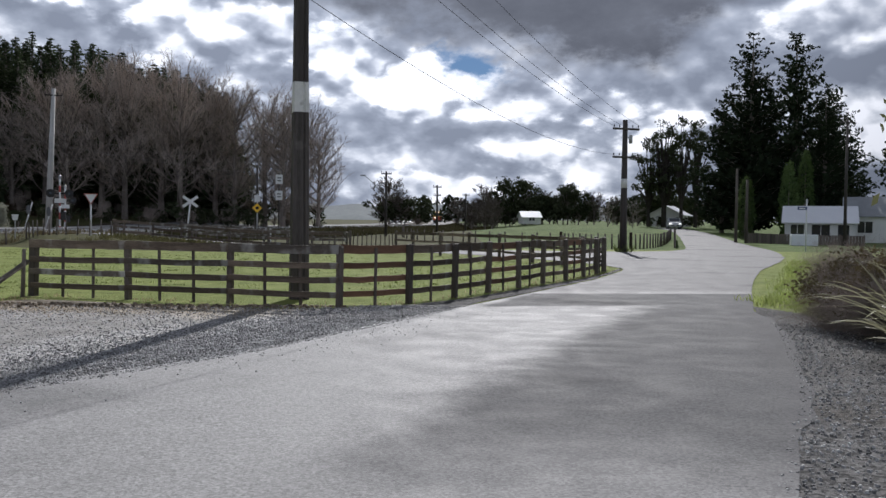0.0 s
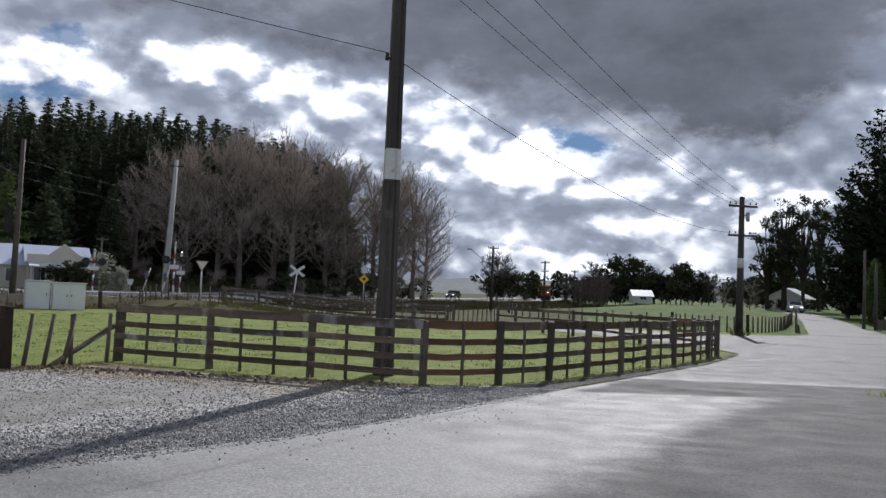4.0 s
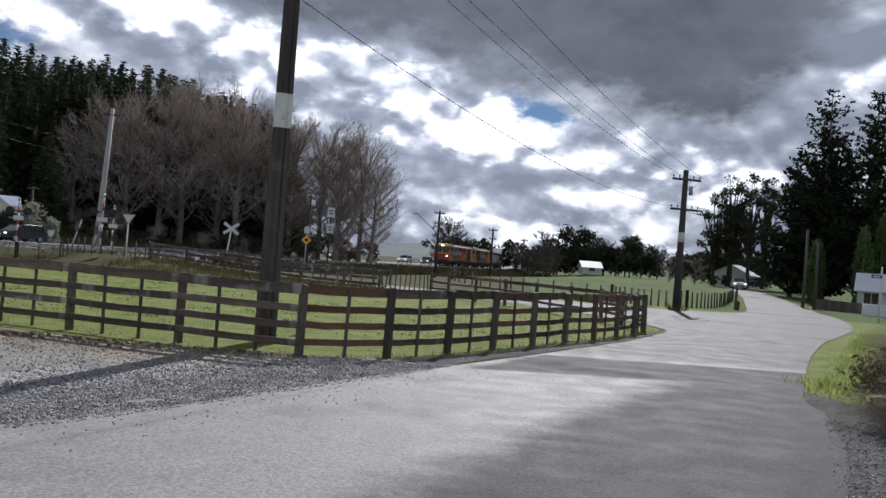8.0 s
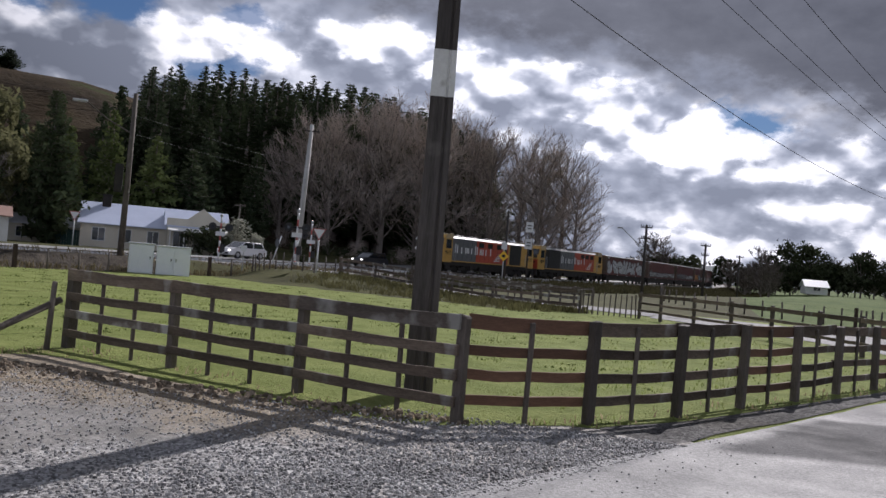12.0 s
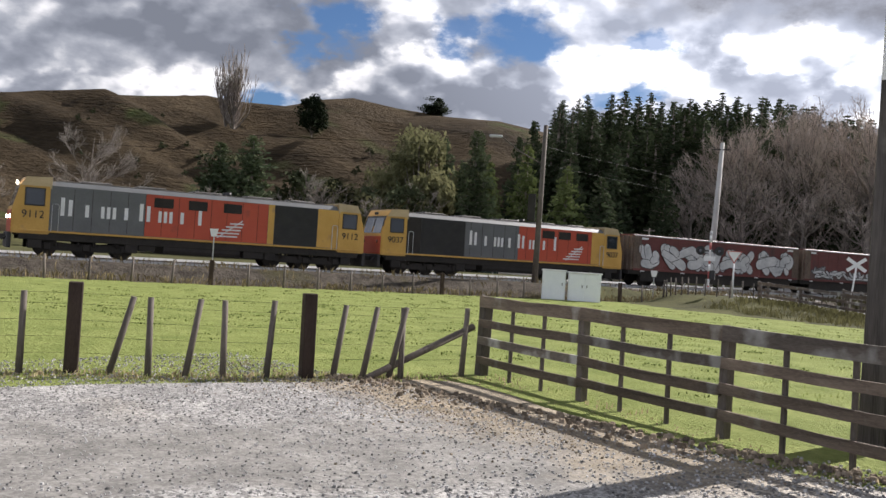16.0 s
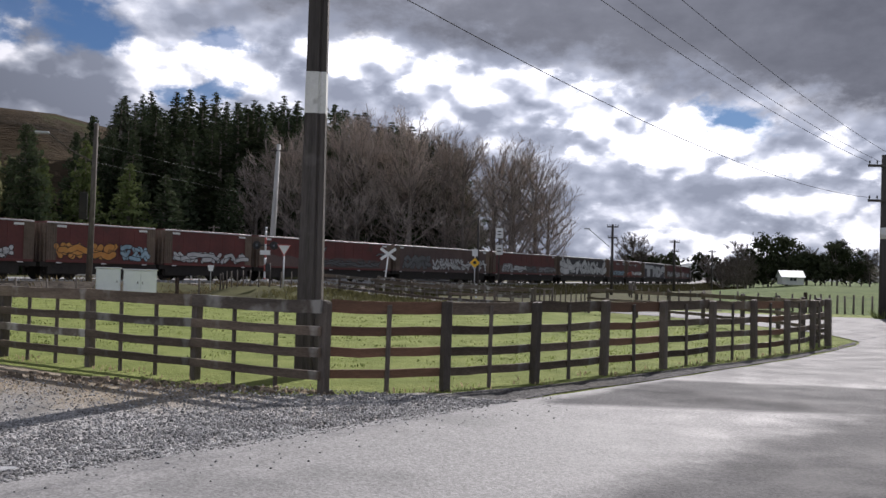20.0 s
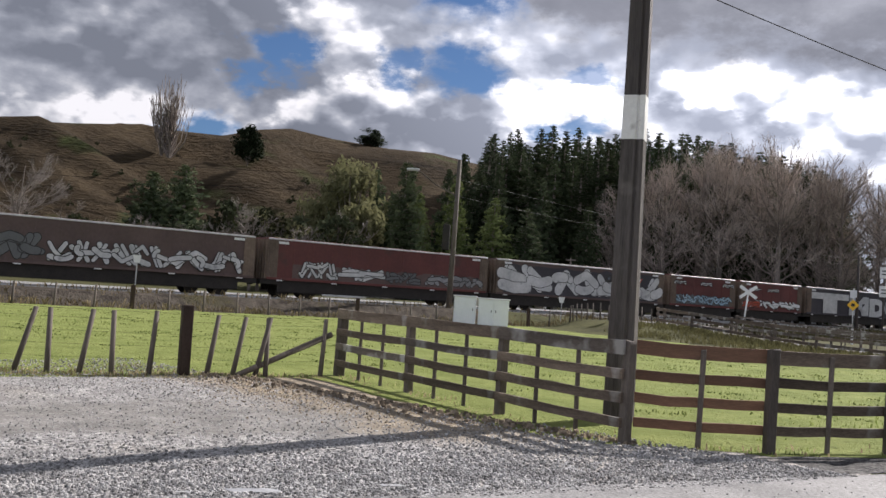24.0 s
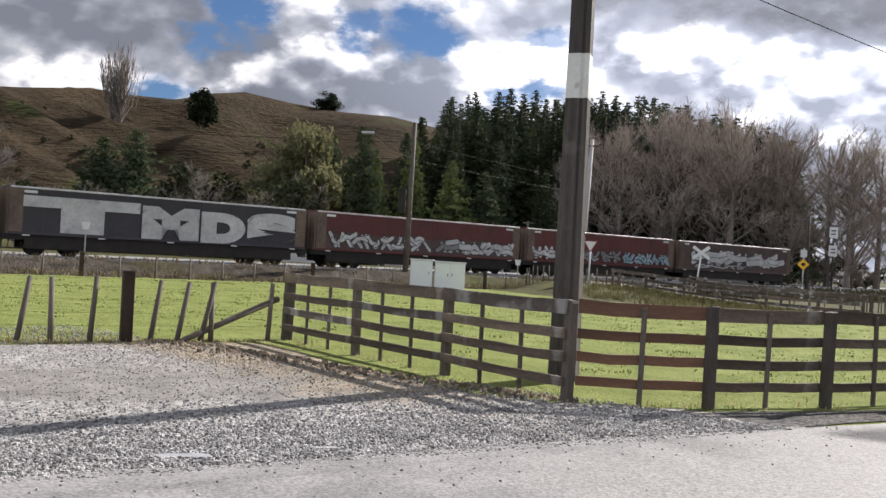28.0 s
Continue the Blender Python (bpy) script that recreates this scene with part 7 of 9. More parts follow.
for x, y in ((-96, 38), (-92, 30), (-99, 24), (-101, 43)):
    plant("bare_tree", big_bare, "wide pale bare tree below the hill", x, y, 0.8)


def poplar(seed, h):
    """A fan of near-upright limbs from low on a short trunk."""
    rnd = random.Random(seed)
    vt, ft, vc, fc = [], [], [], []
    limb_lists(vt, ft, (0, 0, -0.5), (0, 0, h * 0.7), h * 0.011, 0.06, 7)
    for k in range(44):
        a, z0 = rnd.uniform(0, math.tau), h * rnd.uniform(0.02, 0.45)
        out = h * 0.16 * (1 - 0.5 * z0 / h) * rnd.uniform(0.3, 1.0)
        top = min(h, z0 + h * rnd.uniform(0.35, 0.6)) * rnd.uniform(0.92, 1.0)
        d = Vector((math.cos(a), math.sin(a), 0))
        p, q, r = Vector((0, 0, z0)), d * out * 0.7 + Vector((0, 0, z0 + (top - z0) * 0.4)), d * out + Vector((0, 0, top))
        limb_lists(vt, ft, p, q, 0.1, 0.075, 4)
        limb_lists(vc, fc, q, r, 0.06, 0.022, 3)
        for j in range(5):
            c = q.lerp(r, rnd.random())
            limb_lists(vc, fc, c, c + d * rnd.uniform(-0.25, 0.35) + Vector((rnd.uniform(-0.3, 0.3), rnd.uniform(-0.3, 0.3), rnd.uniform(1.0, 2.4))), 0.04, 0.022, 3)
    return from_lists("trunk", vt, ft, M_BARK), from_lists("crown", vc, fc, M_BARK)


popl = poplar(120, 17.0)
plant("poplar", popl, "tall narrow bare poplar on the hillside", -124.4, 90.6, 1.25, sz=(34.9 - gz(-124.4, 90.6)) / 17)
plant("poplar", popl, "tall narrow bare poplar on the hillside", -125.5, 89.8, 1.1, sz=(33.6 - gz(-125.5, 89.8)) / 17)
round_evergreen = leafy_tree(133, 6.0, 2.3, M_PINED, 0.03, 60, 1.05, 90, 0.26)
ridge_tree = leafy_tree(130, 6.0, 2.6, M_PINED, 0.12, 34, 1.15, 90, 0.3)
plant("ridge_tree", round_evergreen, "dark round tree below the hill's crest", -108.9, 94.5, 0.9, z=gz(-108.9, 94.5) - 0.3, sz=1.083)
plant("ridge_tree", ridge_tree, "flat-topped dark pine on the hill's crest", -117.3, 129.9, 1.15, z=gz(-117.3, 129.9) - 0.5, sz=0.72)
tuft_m = leafy_tree(131, 1.4, 0.8, M_LEAF, 0.05, 7, 0.4, 22, 0.16)
for k in range(46):
    a, d = radians(rnd_.uniform(-66, -44)), rnd_.uniform(110, 155)
    x, y = 3 + math.sin(a) * d, 7 + math.cos(a) * d
    plant("scrub_bush", tuft_m, "small scrub bush on the hillside", x, y, rnd_.uniform(0.4, 1.1), group="scrub on the hillside", category="shrub")

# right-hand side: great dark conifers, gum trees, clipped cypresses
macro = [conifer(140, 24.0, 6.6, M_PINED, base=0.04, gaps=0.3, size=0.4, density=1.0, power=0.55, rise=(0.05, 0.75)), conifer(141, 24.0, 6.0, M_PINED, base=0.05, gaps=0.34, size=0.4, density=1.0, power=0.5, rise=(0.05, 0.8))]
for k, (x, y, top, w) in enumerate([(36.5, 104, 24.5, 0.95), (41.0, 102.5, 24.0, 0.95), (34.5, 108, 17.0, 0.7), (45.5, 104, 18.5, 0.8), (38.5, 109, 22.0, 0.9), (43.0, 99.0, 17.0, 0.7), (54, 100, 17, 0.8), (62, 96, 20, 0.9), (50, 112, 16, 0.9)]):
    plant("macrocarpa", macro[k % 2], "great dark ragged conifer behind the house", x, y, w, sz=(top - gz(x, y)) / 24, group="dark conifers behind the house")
M_GUMB = mat("dark_gum_bark", (0.03, 0.026, 0.022), (0.08, 0.07, 0.062), 2.0, 0.95, 0.4, 14.0, vary=0.2, spec=0.1)
gum = [leafy_tree(150 + k, 16.0, 2.9, M_LEAF, 0.24, 34, 0.95, 60, 0.22, trunk_m=M_GUMB) for k in range(2)]
for k, (x, y, top) in enumerate([(32.5, 137, 15.5), (34.5, 136, 18.3), (37.0, 135, 18.6), (39.5, 136, 18.2), (35.8, 140, 17)]):
    plant("gum_tree", gum[k % 2], "tall gum tree with clumped dark leaves and bare stems", x, y, 0.95, sz=(top - gz(x, y)) / 16, group="gum trees beside the lane")
M_CYPR = mat("clipped_cypress", (0.05, 0.09, 0.022), (0.115, 0.165, 0.045), 0.6, 0.8, 0, 5.0, transl=0.2)


def cypress(seed):
    rnd = random.Random(seed)
    vt, ft, vc, fc = [], [], [], []
    limb_lists(vt, ft, (0, 0, -0.2), (0, 0, 5.5), 0.14, 0.02, 6)
    for k in range(330):
        f = rnd.random()
        r = 0.95 * math.sin(math.pi * min(0.96, 0.18 + 0.8 * f)) ** 0.7 * rnd.uniform(0.75, 1.0)
        a = rnd.uniform(0, math.tau)
        leaf_quads(rnd, vc, fc, (math.cos(a) * r, math.sin(a) * r, 0.15 + 6.0 * f), 0.28, 8, 0.13, 1.2, 0.0)
    return from_lists("trunk", vt, ft, M_BARK), from_lists("crown", vc, fc, M_CYPR)


cyp = cypress(160)
for x, y, s in ((36.9, 93.6, 1.3), (38.7, 93.8, 1.5), (31.3, 90.5, 1.02)):
    plant("clipped_cypress", cyp, "clipped columnar green cypress", x, y, 0.95, group="clipped cypresses", sz=s)
for x, y, top in ((26.5, 121, 6.0), (24.5, 128, 6), (41.5, 128, 9)):
    plant("bare_tree", mixed[2], "grey bare tree beside the lane", x, y, (top - gz(x, y)) / 7.5 * 0.9)
for x, y, s in ((32.8, 95.5, 0.45), (44.0, 140, 0.7), (44, 95, 0.8)):
    plant("garden_shrub", mixed[0] if x > 31 else mixed[2], "twiggy garden shrub by the lane", x, y, s, category="shrub")
# far trees along the valley
far_dark = [leafy_tree(170 + k, 10.0, 3.6, M_LEAF, 0.14, 30, 1.6, 60, 0.4) for k in range(3)]
for k, (x, y, top, w) in enumerate([(16.5, 202, 13.0, 1.0), (20.3, 203, 12.0, 1.0), (29.5, 201, 11.5, 1.0), (31.8, 200, 10.0, 0.9), (13.0, 205, 9.5, 0.8), (24.0, 204, 8.5, 0.9), (27.0, 206, 9.0, 0.8)]):
    plant("far_tree", far_dark[k % 3], "dark round-headed tree across the valley", x, y, w, sz=(top - gz(x, y)) / 10, group="dark trees across the valley")
plant("bare_tree", far_bare[0], "round bare tree across the valley", -11.0, 202, 1.0, sz=(12.4 - gz(-11, 202)) / 12)
plant("bare_tree", far_bare[1], "ragged bare tree across the valley", 10.6, 200, 0.75, sz=(11.0 - gz(10.6, 200)) / 12)
far_hedge = [leafy_tree(180 + k, 5.0, 3.2, M_LEAF, 0.1, 14, 1.3, 45, 0.36) for k in range(2)]
for k in range(44):
    x = -14 + 76 * k / 43
    if -3 < x < 2:
        continue
    if k % 3 == 1:
        plant("far_hedge_tree", far_bare[k % 2], "low grey-brown bare tree in the far hedgerow", x + rnd_.uniform(-1, 1), 206 + rnd_.uniform(-6, 5), rnd_.uniform(0.42, 0.7), group="far hedgerow")
    else:
        plant("far_hedge_tree", far_hedge[k % 2], "dark low tree in the far hedgerow", x + rnd_.uniform(-1, 1), 206 + rnd_.uniform(-6, 5), rnd_.uniform(1.0, 1.5), group="far hedgerow")
for k in range(9):
    plant("far_hedge_tree", far_bare[k % 2], "grey-brown bare hedge tree beside the railway", 8.0 + rnd_.uniform(-2, 3), 165 + k * 5, rnd_.uniform(0.42, 0.62), group="far hedgerow")
for k in range(10):
    plant("far_hedge_tree", far_hedge[k % 2], "dark hedge tree beyond the far paddock", 36 + k * 3.2, 165 + rnd_.uniform(-6, 6), rnd_.uniform(1.0, 1.6), group="far hedgerow")


def far_ridge(name, x0, x1, y, base, top, seed, label):
    rnd = random.Random(seed)
    n = 60
    vs, fs = [], []
    h = 0.5
    for k in range(n + 1):
        h = min(1, max(0.2, h + rnd.uniform(-0.13, 0.13)))
        e = math.sin(math.pi * k / n) ** 0.35
        x = x0 + (x1 - x0) * k / n
        vs += [(x, y - 260, base), (x, y, base + (top - base) * h * e), (x, y + 300, base)]
        if k:
            a = 3 * (k - 1)
            fs += [(a, a + 1, a + 4, a + 3), (a + 1, a + 2, a + 5, a + 4)]
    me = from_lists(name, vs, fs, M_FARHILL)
    return tagged(new(name, me), label, "hill", kind="structure")


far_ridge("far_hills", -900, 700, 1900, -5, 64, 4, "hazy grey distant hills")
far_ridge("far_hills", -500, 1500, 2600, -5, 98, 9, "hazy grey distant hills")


# ---- foreground plants ----
def flax(seed):
    rnd = random.Random(seed)
    vs, fs = [], []
    for k in range(130):
        a = rnd.uniform(0, math.tau)
        ln = rnd.uniform(0.8, 1.7)
        w = rnd.uniform(0.02, 0.035)
        lean = rnd.uniform(0.25, 0.9)
        d = Vector((math.cos(a), math.sin(a), 0))
        s = Vector((-d.y, d.x, 0)) * w
        p = Vector((rnd.uniform(-0.25, 0.25), rnd.uniform(-0.25, 0.25), 0))
        k0 = len(vs)
        for j in range(7):
            f = j / 6
            c = p + d * (ln * lean * f) + Vector((0, 0, ln * (f - 0.75 * lean * f * f)))
            ww = (1 - f ** 3) * 0.9 + 0.1
            vs += [c - s * ww, c + Vector((0, 0, -w * 0.5 * ww)), c + s * ww]
            if j:
                b = k0 + 3 * (j - 1)
                fs += [(b, b + 1, b + 4, b + 3), (b + 1, b + 2, b + 5, b + 4)]
    return from_lists("leaves", vs, fs, M_FLAX)


M_FLAX = mat("flax_leaves", (0.22, 0.22, 0.12), (0.48, 0.46, 0.31), 2.0, 0.5, 0, 9.0, transl=0.25, island=True, vary=0.35)
for x, y, s in ((5.45, 9.9, 0.95), (5.85, 10.8, 1.2), (6.0, 9.6, 1.25), (6.5, 10.7, 1.4)):
    f_ = thing("flax_bush", "pale striped strap-leaved flax beside the road", "plant", at=(x, y, gz(x, y)), rz=RND.uniform(0, 360))
    f_.scale = (s, s, s)
    lv = new("leaves", flax(int(x * 100)))
    lv.parent = f_
rb = [bare_tree(200 + k, 1.7, 0.72, 0.12, M_TWIG, (8, 6, 5, 4), 0.62) for k in range(2)]
M_BUSHL = mat("brown_shrub_leaves", (0.07, 0.055, 0.025), (0.15, 0.12, 0.05), 1.0, 0.8, 0, 9.0, transl=0.2)
bl = [leafy_tree(205 + k, 1.6, 0.95, M_BUSHL, 0.05, 22, 0.42, 110, 0.05) for k in range(2)]
for k, (x, y, s) in enumerate([(6.2, 14.1, 0.95), (6.9, 15.3, 1.0), (6.5, 12.9, 1.1), (7.5, 14.0, 1.25), (8.3, 15.0, 1.1), (7.9, 12.0, 1.35), (9.6, 14.0, 1.3), (8.4, 11.0, 1.25), (10.6, 16.0, 1.2)]):
    plant("roadside_shrub", rb[k % 2], "brown twiggy shrub beside the road", x, y, s, group="roadside shrubs", category="shrub")
    plant("roadside_shrub", bl[k % 2], "brown-leaved shrub beside the road", x + 0.2, y + 0.2, s * 0.9, group="roadside shrubs", category="shrub")
hb = leafy_tree(210, 4.0, 1.3, M_WILLOW, 0.1, 26, 0.7, 90, 0.09)
plant("garden_hedge_tree", hb, "yellow-green garden tree beside the road", 10.9, 18.0, 1.3, sz=1.85, category="tree")


def scatter_blades(name, spots, material, label, category, h0, h1, per, spread, seed, width=0.012):
    """Blades of grass round many spots, in one object."""
    rnd = random.Random(seed)
    vs, fs = [], []
    for x, y in spots:
        z = gz(x, y)
        for _ in range(per):
            a = rnd.uniform(0, math.tau)
            px, py = x + rnd.gauss(0, spread), y + rnd.gauss(0, spread)
            h = rnd.uniform(h0, h1)
            ln = h * rnd.uniform(0.1, 0.7)
            w = width * rnd.uniform(0.7, 1.4)
            sx, sy = -math.sin(a) * w, math.cos(a) * w
            k = len(vs)
            vs += [(px - sx, py - sy, z - 0.01), (px + sx, py + sy, z - 0.01), (px + math.cos(a) * ln * 0.4 + sx * 0.7, py + math.sin(a) * ln * 0.4 + sy * 0.7, z + h * 0.65), (px + math.cos(a) * ln, py + math.sin(a) * ln, z + h)]
            fs += [(k, k + 1, k + 2), (k, k + 2, k + 3)]
    return tagged(new(name, from_lists(name, vs, fs, material)), label, category, kind="stuff")


rnd_ = random.Random(5)
spots = []
line = EAST_POSTS
for a, b in zip(line, line[1:]):
    for k in range(10):
        f = rnd_.random()
        spots.append((a[0] + (b[0] - a[0]) * f + rnd_.gauss(0, 0.16), a[1] + (b[1] - a[1]) * f + rnd_.gauss(0, 0.16)))
for a, b in zip(west_posts, west_posts[1:]):
    for k in range(8):
        f = rnd_.random()
        spots.append((a[0] + (b[0] - a[0]) * f + rnd_.gauss(0, 0.14), a[1] + (b[1] - a[1]) * f + rnd_.gauss(0, 0.16)))
for a, b in zip(near_wire, near_wire[1:]):
    for k in range(14):
        f = rnd_.random()
        spots.append((a[0] + (b[0] - a[0]) * f + rnd_.gauss(0, 0.12), a[1] + (b[1] - a[1]) * f + rnd_.gauss(0, 0.12)))
scatter_blades("fence_grass", spots, M_TUFT, "unmown grass along the foot of the fences", "grass", 0.02, 0.06, 3, 0.09, 6)
scatter_blades("fence_straw", spots, M_STRAW, "pale dead grass along the foot of the fences", "grass", 0.02, 0.08, 3, 0.1, 16)
spots = []
for k in range(420):
    x, y = rnd_.uniform(-26, -3), rnd_.uniform(16, 40)
    if x < -9.2 or y > 19.5:
        spots.append((x, y))
for k in range(300):
    x, y = rnd_.uniform(-2, 4), rnd_.uniform(19, 38)
    if y > 20 + 1.75 * (x + 0.6):
        spots.append((x, y))
scatter_blades("paddock_grass", spots, M_TUFT, "short grazed tufts in the paddock", "grass", 0.02, 0.06, 8, 0.2, 7, 0.016)
spots = [(rnd_.uniform(6.6, 12), rnd_.uniform(15.2, 20)) for k in range(240)] + [(6.3 + 0.43 * (v - 18) + rnd_.uniform(0.1, 2.5), v) for v in [rnd_.uniform(18, 42) for _ in range(520)]]
scatter_blades("verge_grass", spots, M_TUFT, "bright green grass verge beside the road", "grass", 0.05, 0.18, 12, 0.16, 8, 0.014)
spots = []
for s in np.arange(-60, 40, 0.22):
    x, y, z, th = track(s)
    for j in range(3):
        u = rnd_.choice((rnd_.uniform(8.6, 9.7), rnd_.uniform(8.9, 9.6), rnd_.uniform(5.5, 8.5)))
        spots.append((x + u * math.cos(th), y - u * math.sin(th)))
scatter_blades("bank_grass", spots, M_DRY, "dry grass on the railway bank", "grass", 0.08, 0.38, 6, 0.25, 9, 0.016)
# dark scrub and long grass beside the line beyond the crossing
spots = []
for s in np.arange(44, 190, 0.16):
    x, y, z, th = track(s)
    for j in range(3):
        u = rnd_.uniform(3.4, 12.5)
        spots.append((x + u * math.cos(th), y - u * math.sin(th)))
spots = [(x, y) for x, y in spots if near_line(np.array([x]), np.array([y]), SIDE_ROAD)[0] > 4.2]
scatter_blades("line_side_scrub", spots, M_SCRUB, "dark scrub and rank grass beside the railway", "grass", 0.15, 0.6, 9, 0.3, 23, 0.05)
spots = []
for a, b in zip(RAMP_POSTS, RAMP_POSTS[1:]):
    for k in range(90):
        f, d = rnd_.random(), rnd_.uniform(-1.2, 4.5) if k % 3 else rnd_.uniform(-0.5, 0.4)
        spots.append((a[0] + (b[0] - a[0]) * f - 0.45 * d, a[1] + (b[1] - a[1]) * f - 0.9 * d))
scatter_blades("ramp_grass", spots, M_RANK, "dark rank grass on the bank of the ramp", "grass", 0.1, 0.36, 12, 0.2, 21, 0.02)
spots = [(rnd_.uniform(-30, 3), rnd_.uniform(17.5, 46)) for _ in range(750)]
spots = [(x, y) for x, y in spots if (x < -9.2 or y > 19.8) and y > 21.2 + 1.8 * x and off_track(np.array([x]), np.array([y]))[0][0] > 10]
scatter_blades("grazed_clumps", spots, M_CLUMP, "small dark uneaten clumps in the paddock", "grass", 0.012, 0.045, 9, 0.13, 22, 0.022)
# straw, chaff and clods trodden in along the western fence
spots = []
for k in range(1500):
    f = rnd_.random()
    spots.append((-9.6 + 6.2 * f + rnd_.gauss(0, 0.25), 16.6 - abs(rnd_.gauss(0, 0.7)) + 0.25 * math.sin(f * 9) - 0.3 * f))
for a, b in zip(west_posts, west_posts[1:]):
    for k in range(14):
        f = rnd_.random()
        spots.append((a[0] + (b[0] - a[0]) * f, a[1] + (b[1] - a[1]) * f - abs(rnd_.gauss(0.1, 0.2))))
for a, b in zip(near_wire, near_wire[1:]):
    for k in range(26):
        f = rnd_.random()
        spots.append((a[0] + (b[0] - a[0]) * f + abs(rnd_.gauss(0.1, 0.25)), a[1] + (b[1] - a[1]) * f))
scatter_blades("straw_litter", spots, M_STRAW, "trodden straw and dead grass by the fence", "straw", 0.006, 0.02, 8, 0.14, 11, 0.012)
# loose stones on the gravel
rnd_ = random.Random(8)
vs, fs = [], []


PUDDLES = [(-2.47, 12.05, 0.22, 0.07), (-2.0, 13.06, 0.12, 0.035), (-2.72, 11.6, 0.07, 0.03)]


def stone(x, y, z, r):
    """A small chip: a skewed five-sided lump with a flat top."""
    for px, py, pl, pw in PUDDLES:
        dx, dy = x - px, y - py
        if ((dx * 0.63 + dy * 0.77) / pl) ** 2 + ((dx * 0.77 - dy * 0.63) / pw) ** 2 < 1.1:
            return
    k, turn = len(vs), rnd_.uniform(0, 6.28)
    h, lx, ly = r * rnd_.uniform(0.5, 1.0), r * rnd_.uniform(-0.2, 0.2), r * rnd_.uniform(-0.2, 0.2)
    for j in range(5):
        a, q = turn + j * 1.2566, r * rnd_.uniform(0.75, 1.15)
        vs.append((x + math.cos(a) * q, y + math.sin(a) * q, z - 0.004))
    for j in range(5):
        a, q = turn + j * 1.2566, r * rnd_.uniform(0.4, 0.75)
        vs.append((x + lx + math.cos(a) * q, y + ly + math.sin(a) * q, z + h * rnd_.uniform(0.8, 1.1)))
    fs.extend((k + j, k + (j + 1) % 5, k + 5 + (j + 1) % 5, k + 5 + j) for j in range(5))
    fs.append(tuple(k + 5 + j for j in range(5)))


def road_edge(y):
    return float(np.interp(y, [-6, 2.5, 8.4, 10.9, 15.4, 17.6], [-8.4, -6.5, -4.2, -2.55, -0.5, 0.4]))


for _ in range(30000):
    y = 7.0 + 10.4 * rnd_.random()
    x = road_edge(y) - abs(rnd_.gauss(0.0, 1.25)) + 0.1
    if x > -10:
        stone(x, y, gz(x, y) + 0.013, rnd_.uniform(0.007, 0.021))
for _ in range(220):
    y = 7.0 + 11.0 * rnd_.random()
    stone(road_edge(y) + abs(rnd_.gauss(0.0, 0.5)) + 0.05, y, 0.024, rnd_.uniform(0.005, 0.014))
for _ in range(17000):
    x, y = rnd_.uniform(-12, -2), rnd_.uniform(6, 16.8)
    if x < road_edge(y):
        stone(x, y, gz(x, y) + 0.012, rnd_.uniform(0.006, 0.012 + 0.009 * max(0.0, y - 10) / 7))
for _ in range(3500):
    y = rnd_.uniform(2, 15)
    lx = np.interp(y, [2, 5.4, 8.9, 14.5], [0.4, 1.8, 3.4, 5.3])
    stone(lx + abs(rnd_.gauss(0, 0.9)), y, 0.016, rnd_.uniform(0.008, 0.02))
tagged(new("loose_stones", from_lists("loose_stones", vs, fs, M_STONE)), "loose grey stone chips on the gravel", "stones", kind="stuff")
vs, fs = [], []
for _ in range(600):
    f = rnd_.random()
    x = -9.3 + 7.4 * f
    y = np.interp(x, [-9.3, -8.4, -0.7, 0.4], [16.8, 17.0, 17.15, 17.9]) - abs(rnd_.gauss(0.05, 0.35 if x < -4 else 0.16))
    stone(x, y, gz(x, y) + 0.014, rnd_.uniform(0.012, 0.05))
for _ in range(1700):
    x = rnd_.uniform(-11, -2.5)
    y = 17.0 - abs(rnd_.gauss(0.0, 1.1 if x < -4 else 0.5)) - (0.5 if x < -8.6 else 0)
    stone(x, y, gz(x, y) + 0.013, rnd_.uniform(0.005, 0.018))
tagged(new("mud_clods", from_lists("mud_clods", vs, fs, M_CLOD)), "dark crumbs of mud and bark along the fence", "mud", kind="stuff")
# the pale base colour stands in for the sky's glint off the puddles
M_WATER = mat("glint_pale_puddle_water", (0.30, 0.30, 0.30), (0.5, 0.5, 0.49), 6.0, 0.08, 0.1, 9.0)
for px, py, pl, pw in PUDDLES:
    ring = [(px + pl * math.cos(a) * 0.63 - pw * math.sin(a) * 0.77, py + pl * math.cos(a) * 0.77 + pw * math.sin(a) * 0.63) for a in np.arange(0, 6.28, 0.45)]
    sheet("puddle", smooth_line(wobble(ring, 0.02, 4), 3), M_WATER, 0.022, "shallow puddle on the gravel", "puddle", 0.3)


# ---- signs and crossing gear ----
def sign_post(name, label, at, h, rz, lean=0.0, material=M_SIGNW, r=0.05):
    t = thing(name, label, "road sign", at=at, rz=rz)
    bm = bmesh.new()
    tube(bm, (0, 0, -0.2), (lean, 0, h), r, r, 8)
    part("post", bm, material, t)
    return t


def panel(parent, name, outline, y, material, label="", t=0.02):
    bm = bmesh.new()
    prism(bm, outline, y - t, y)
    return part(name, bm, material, parent, label)


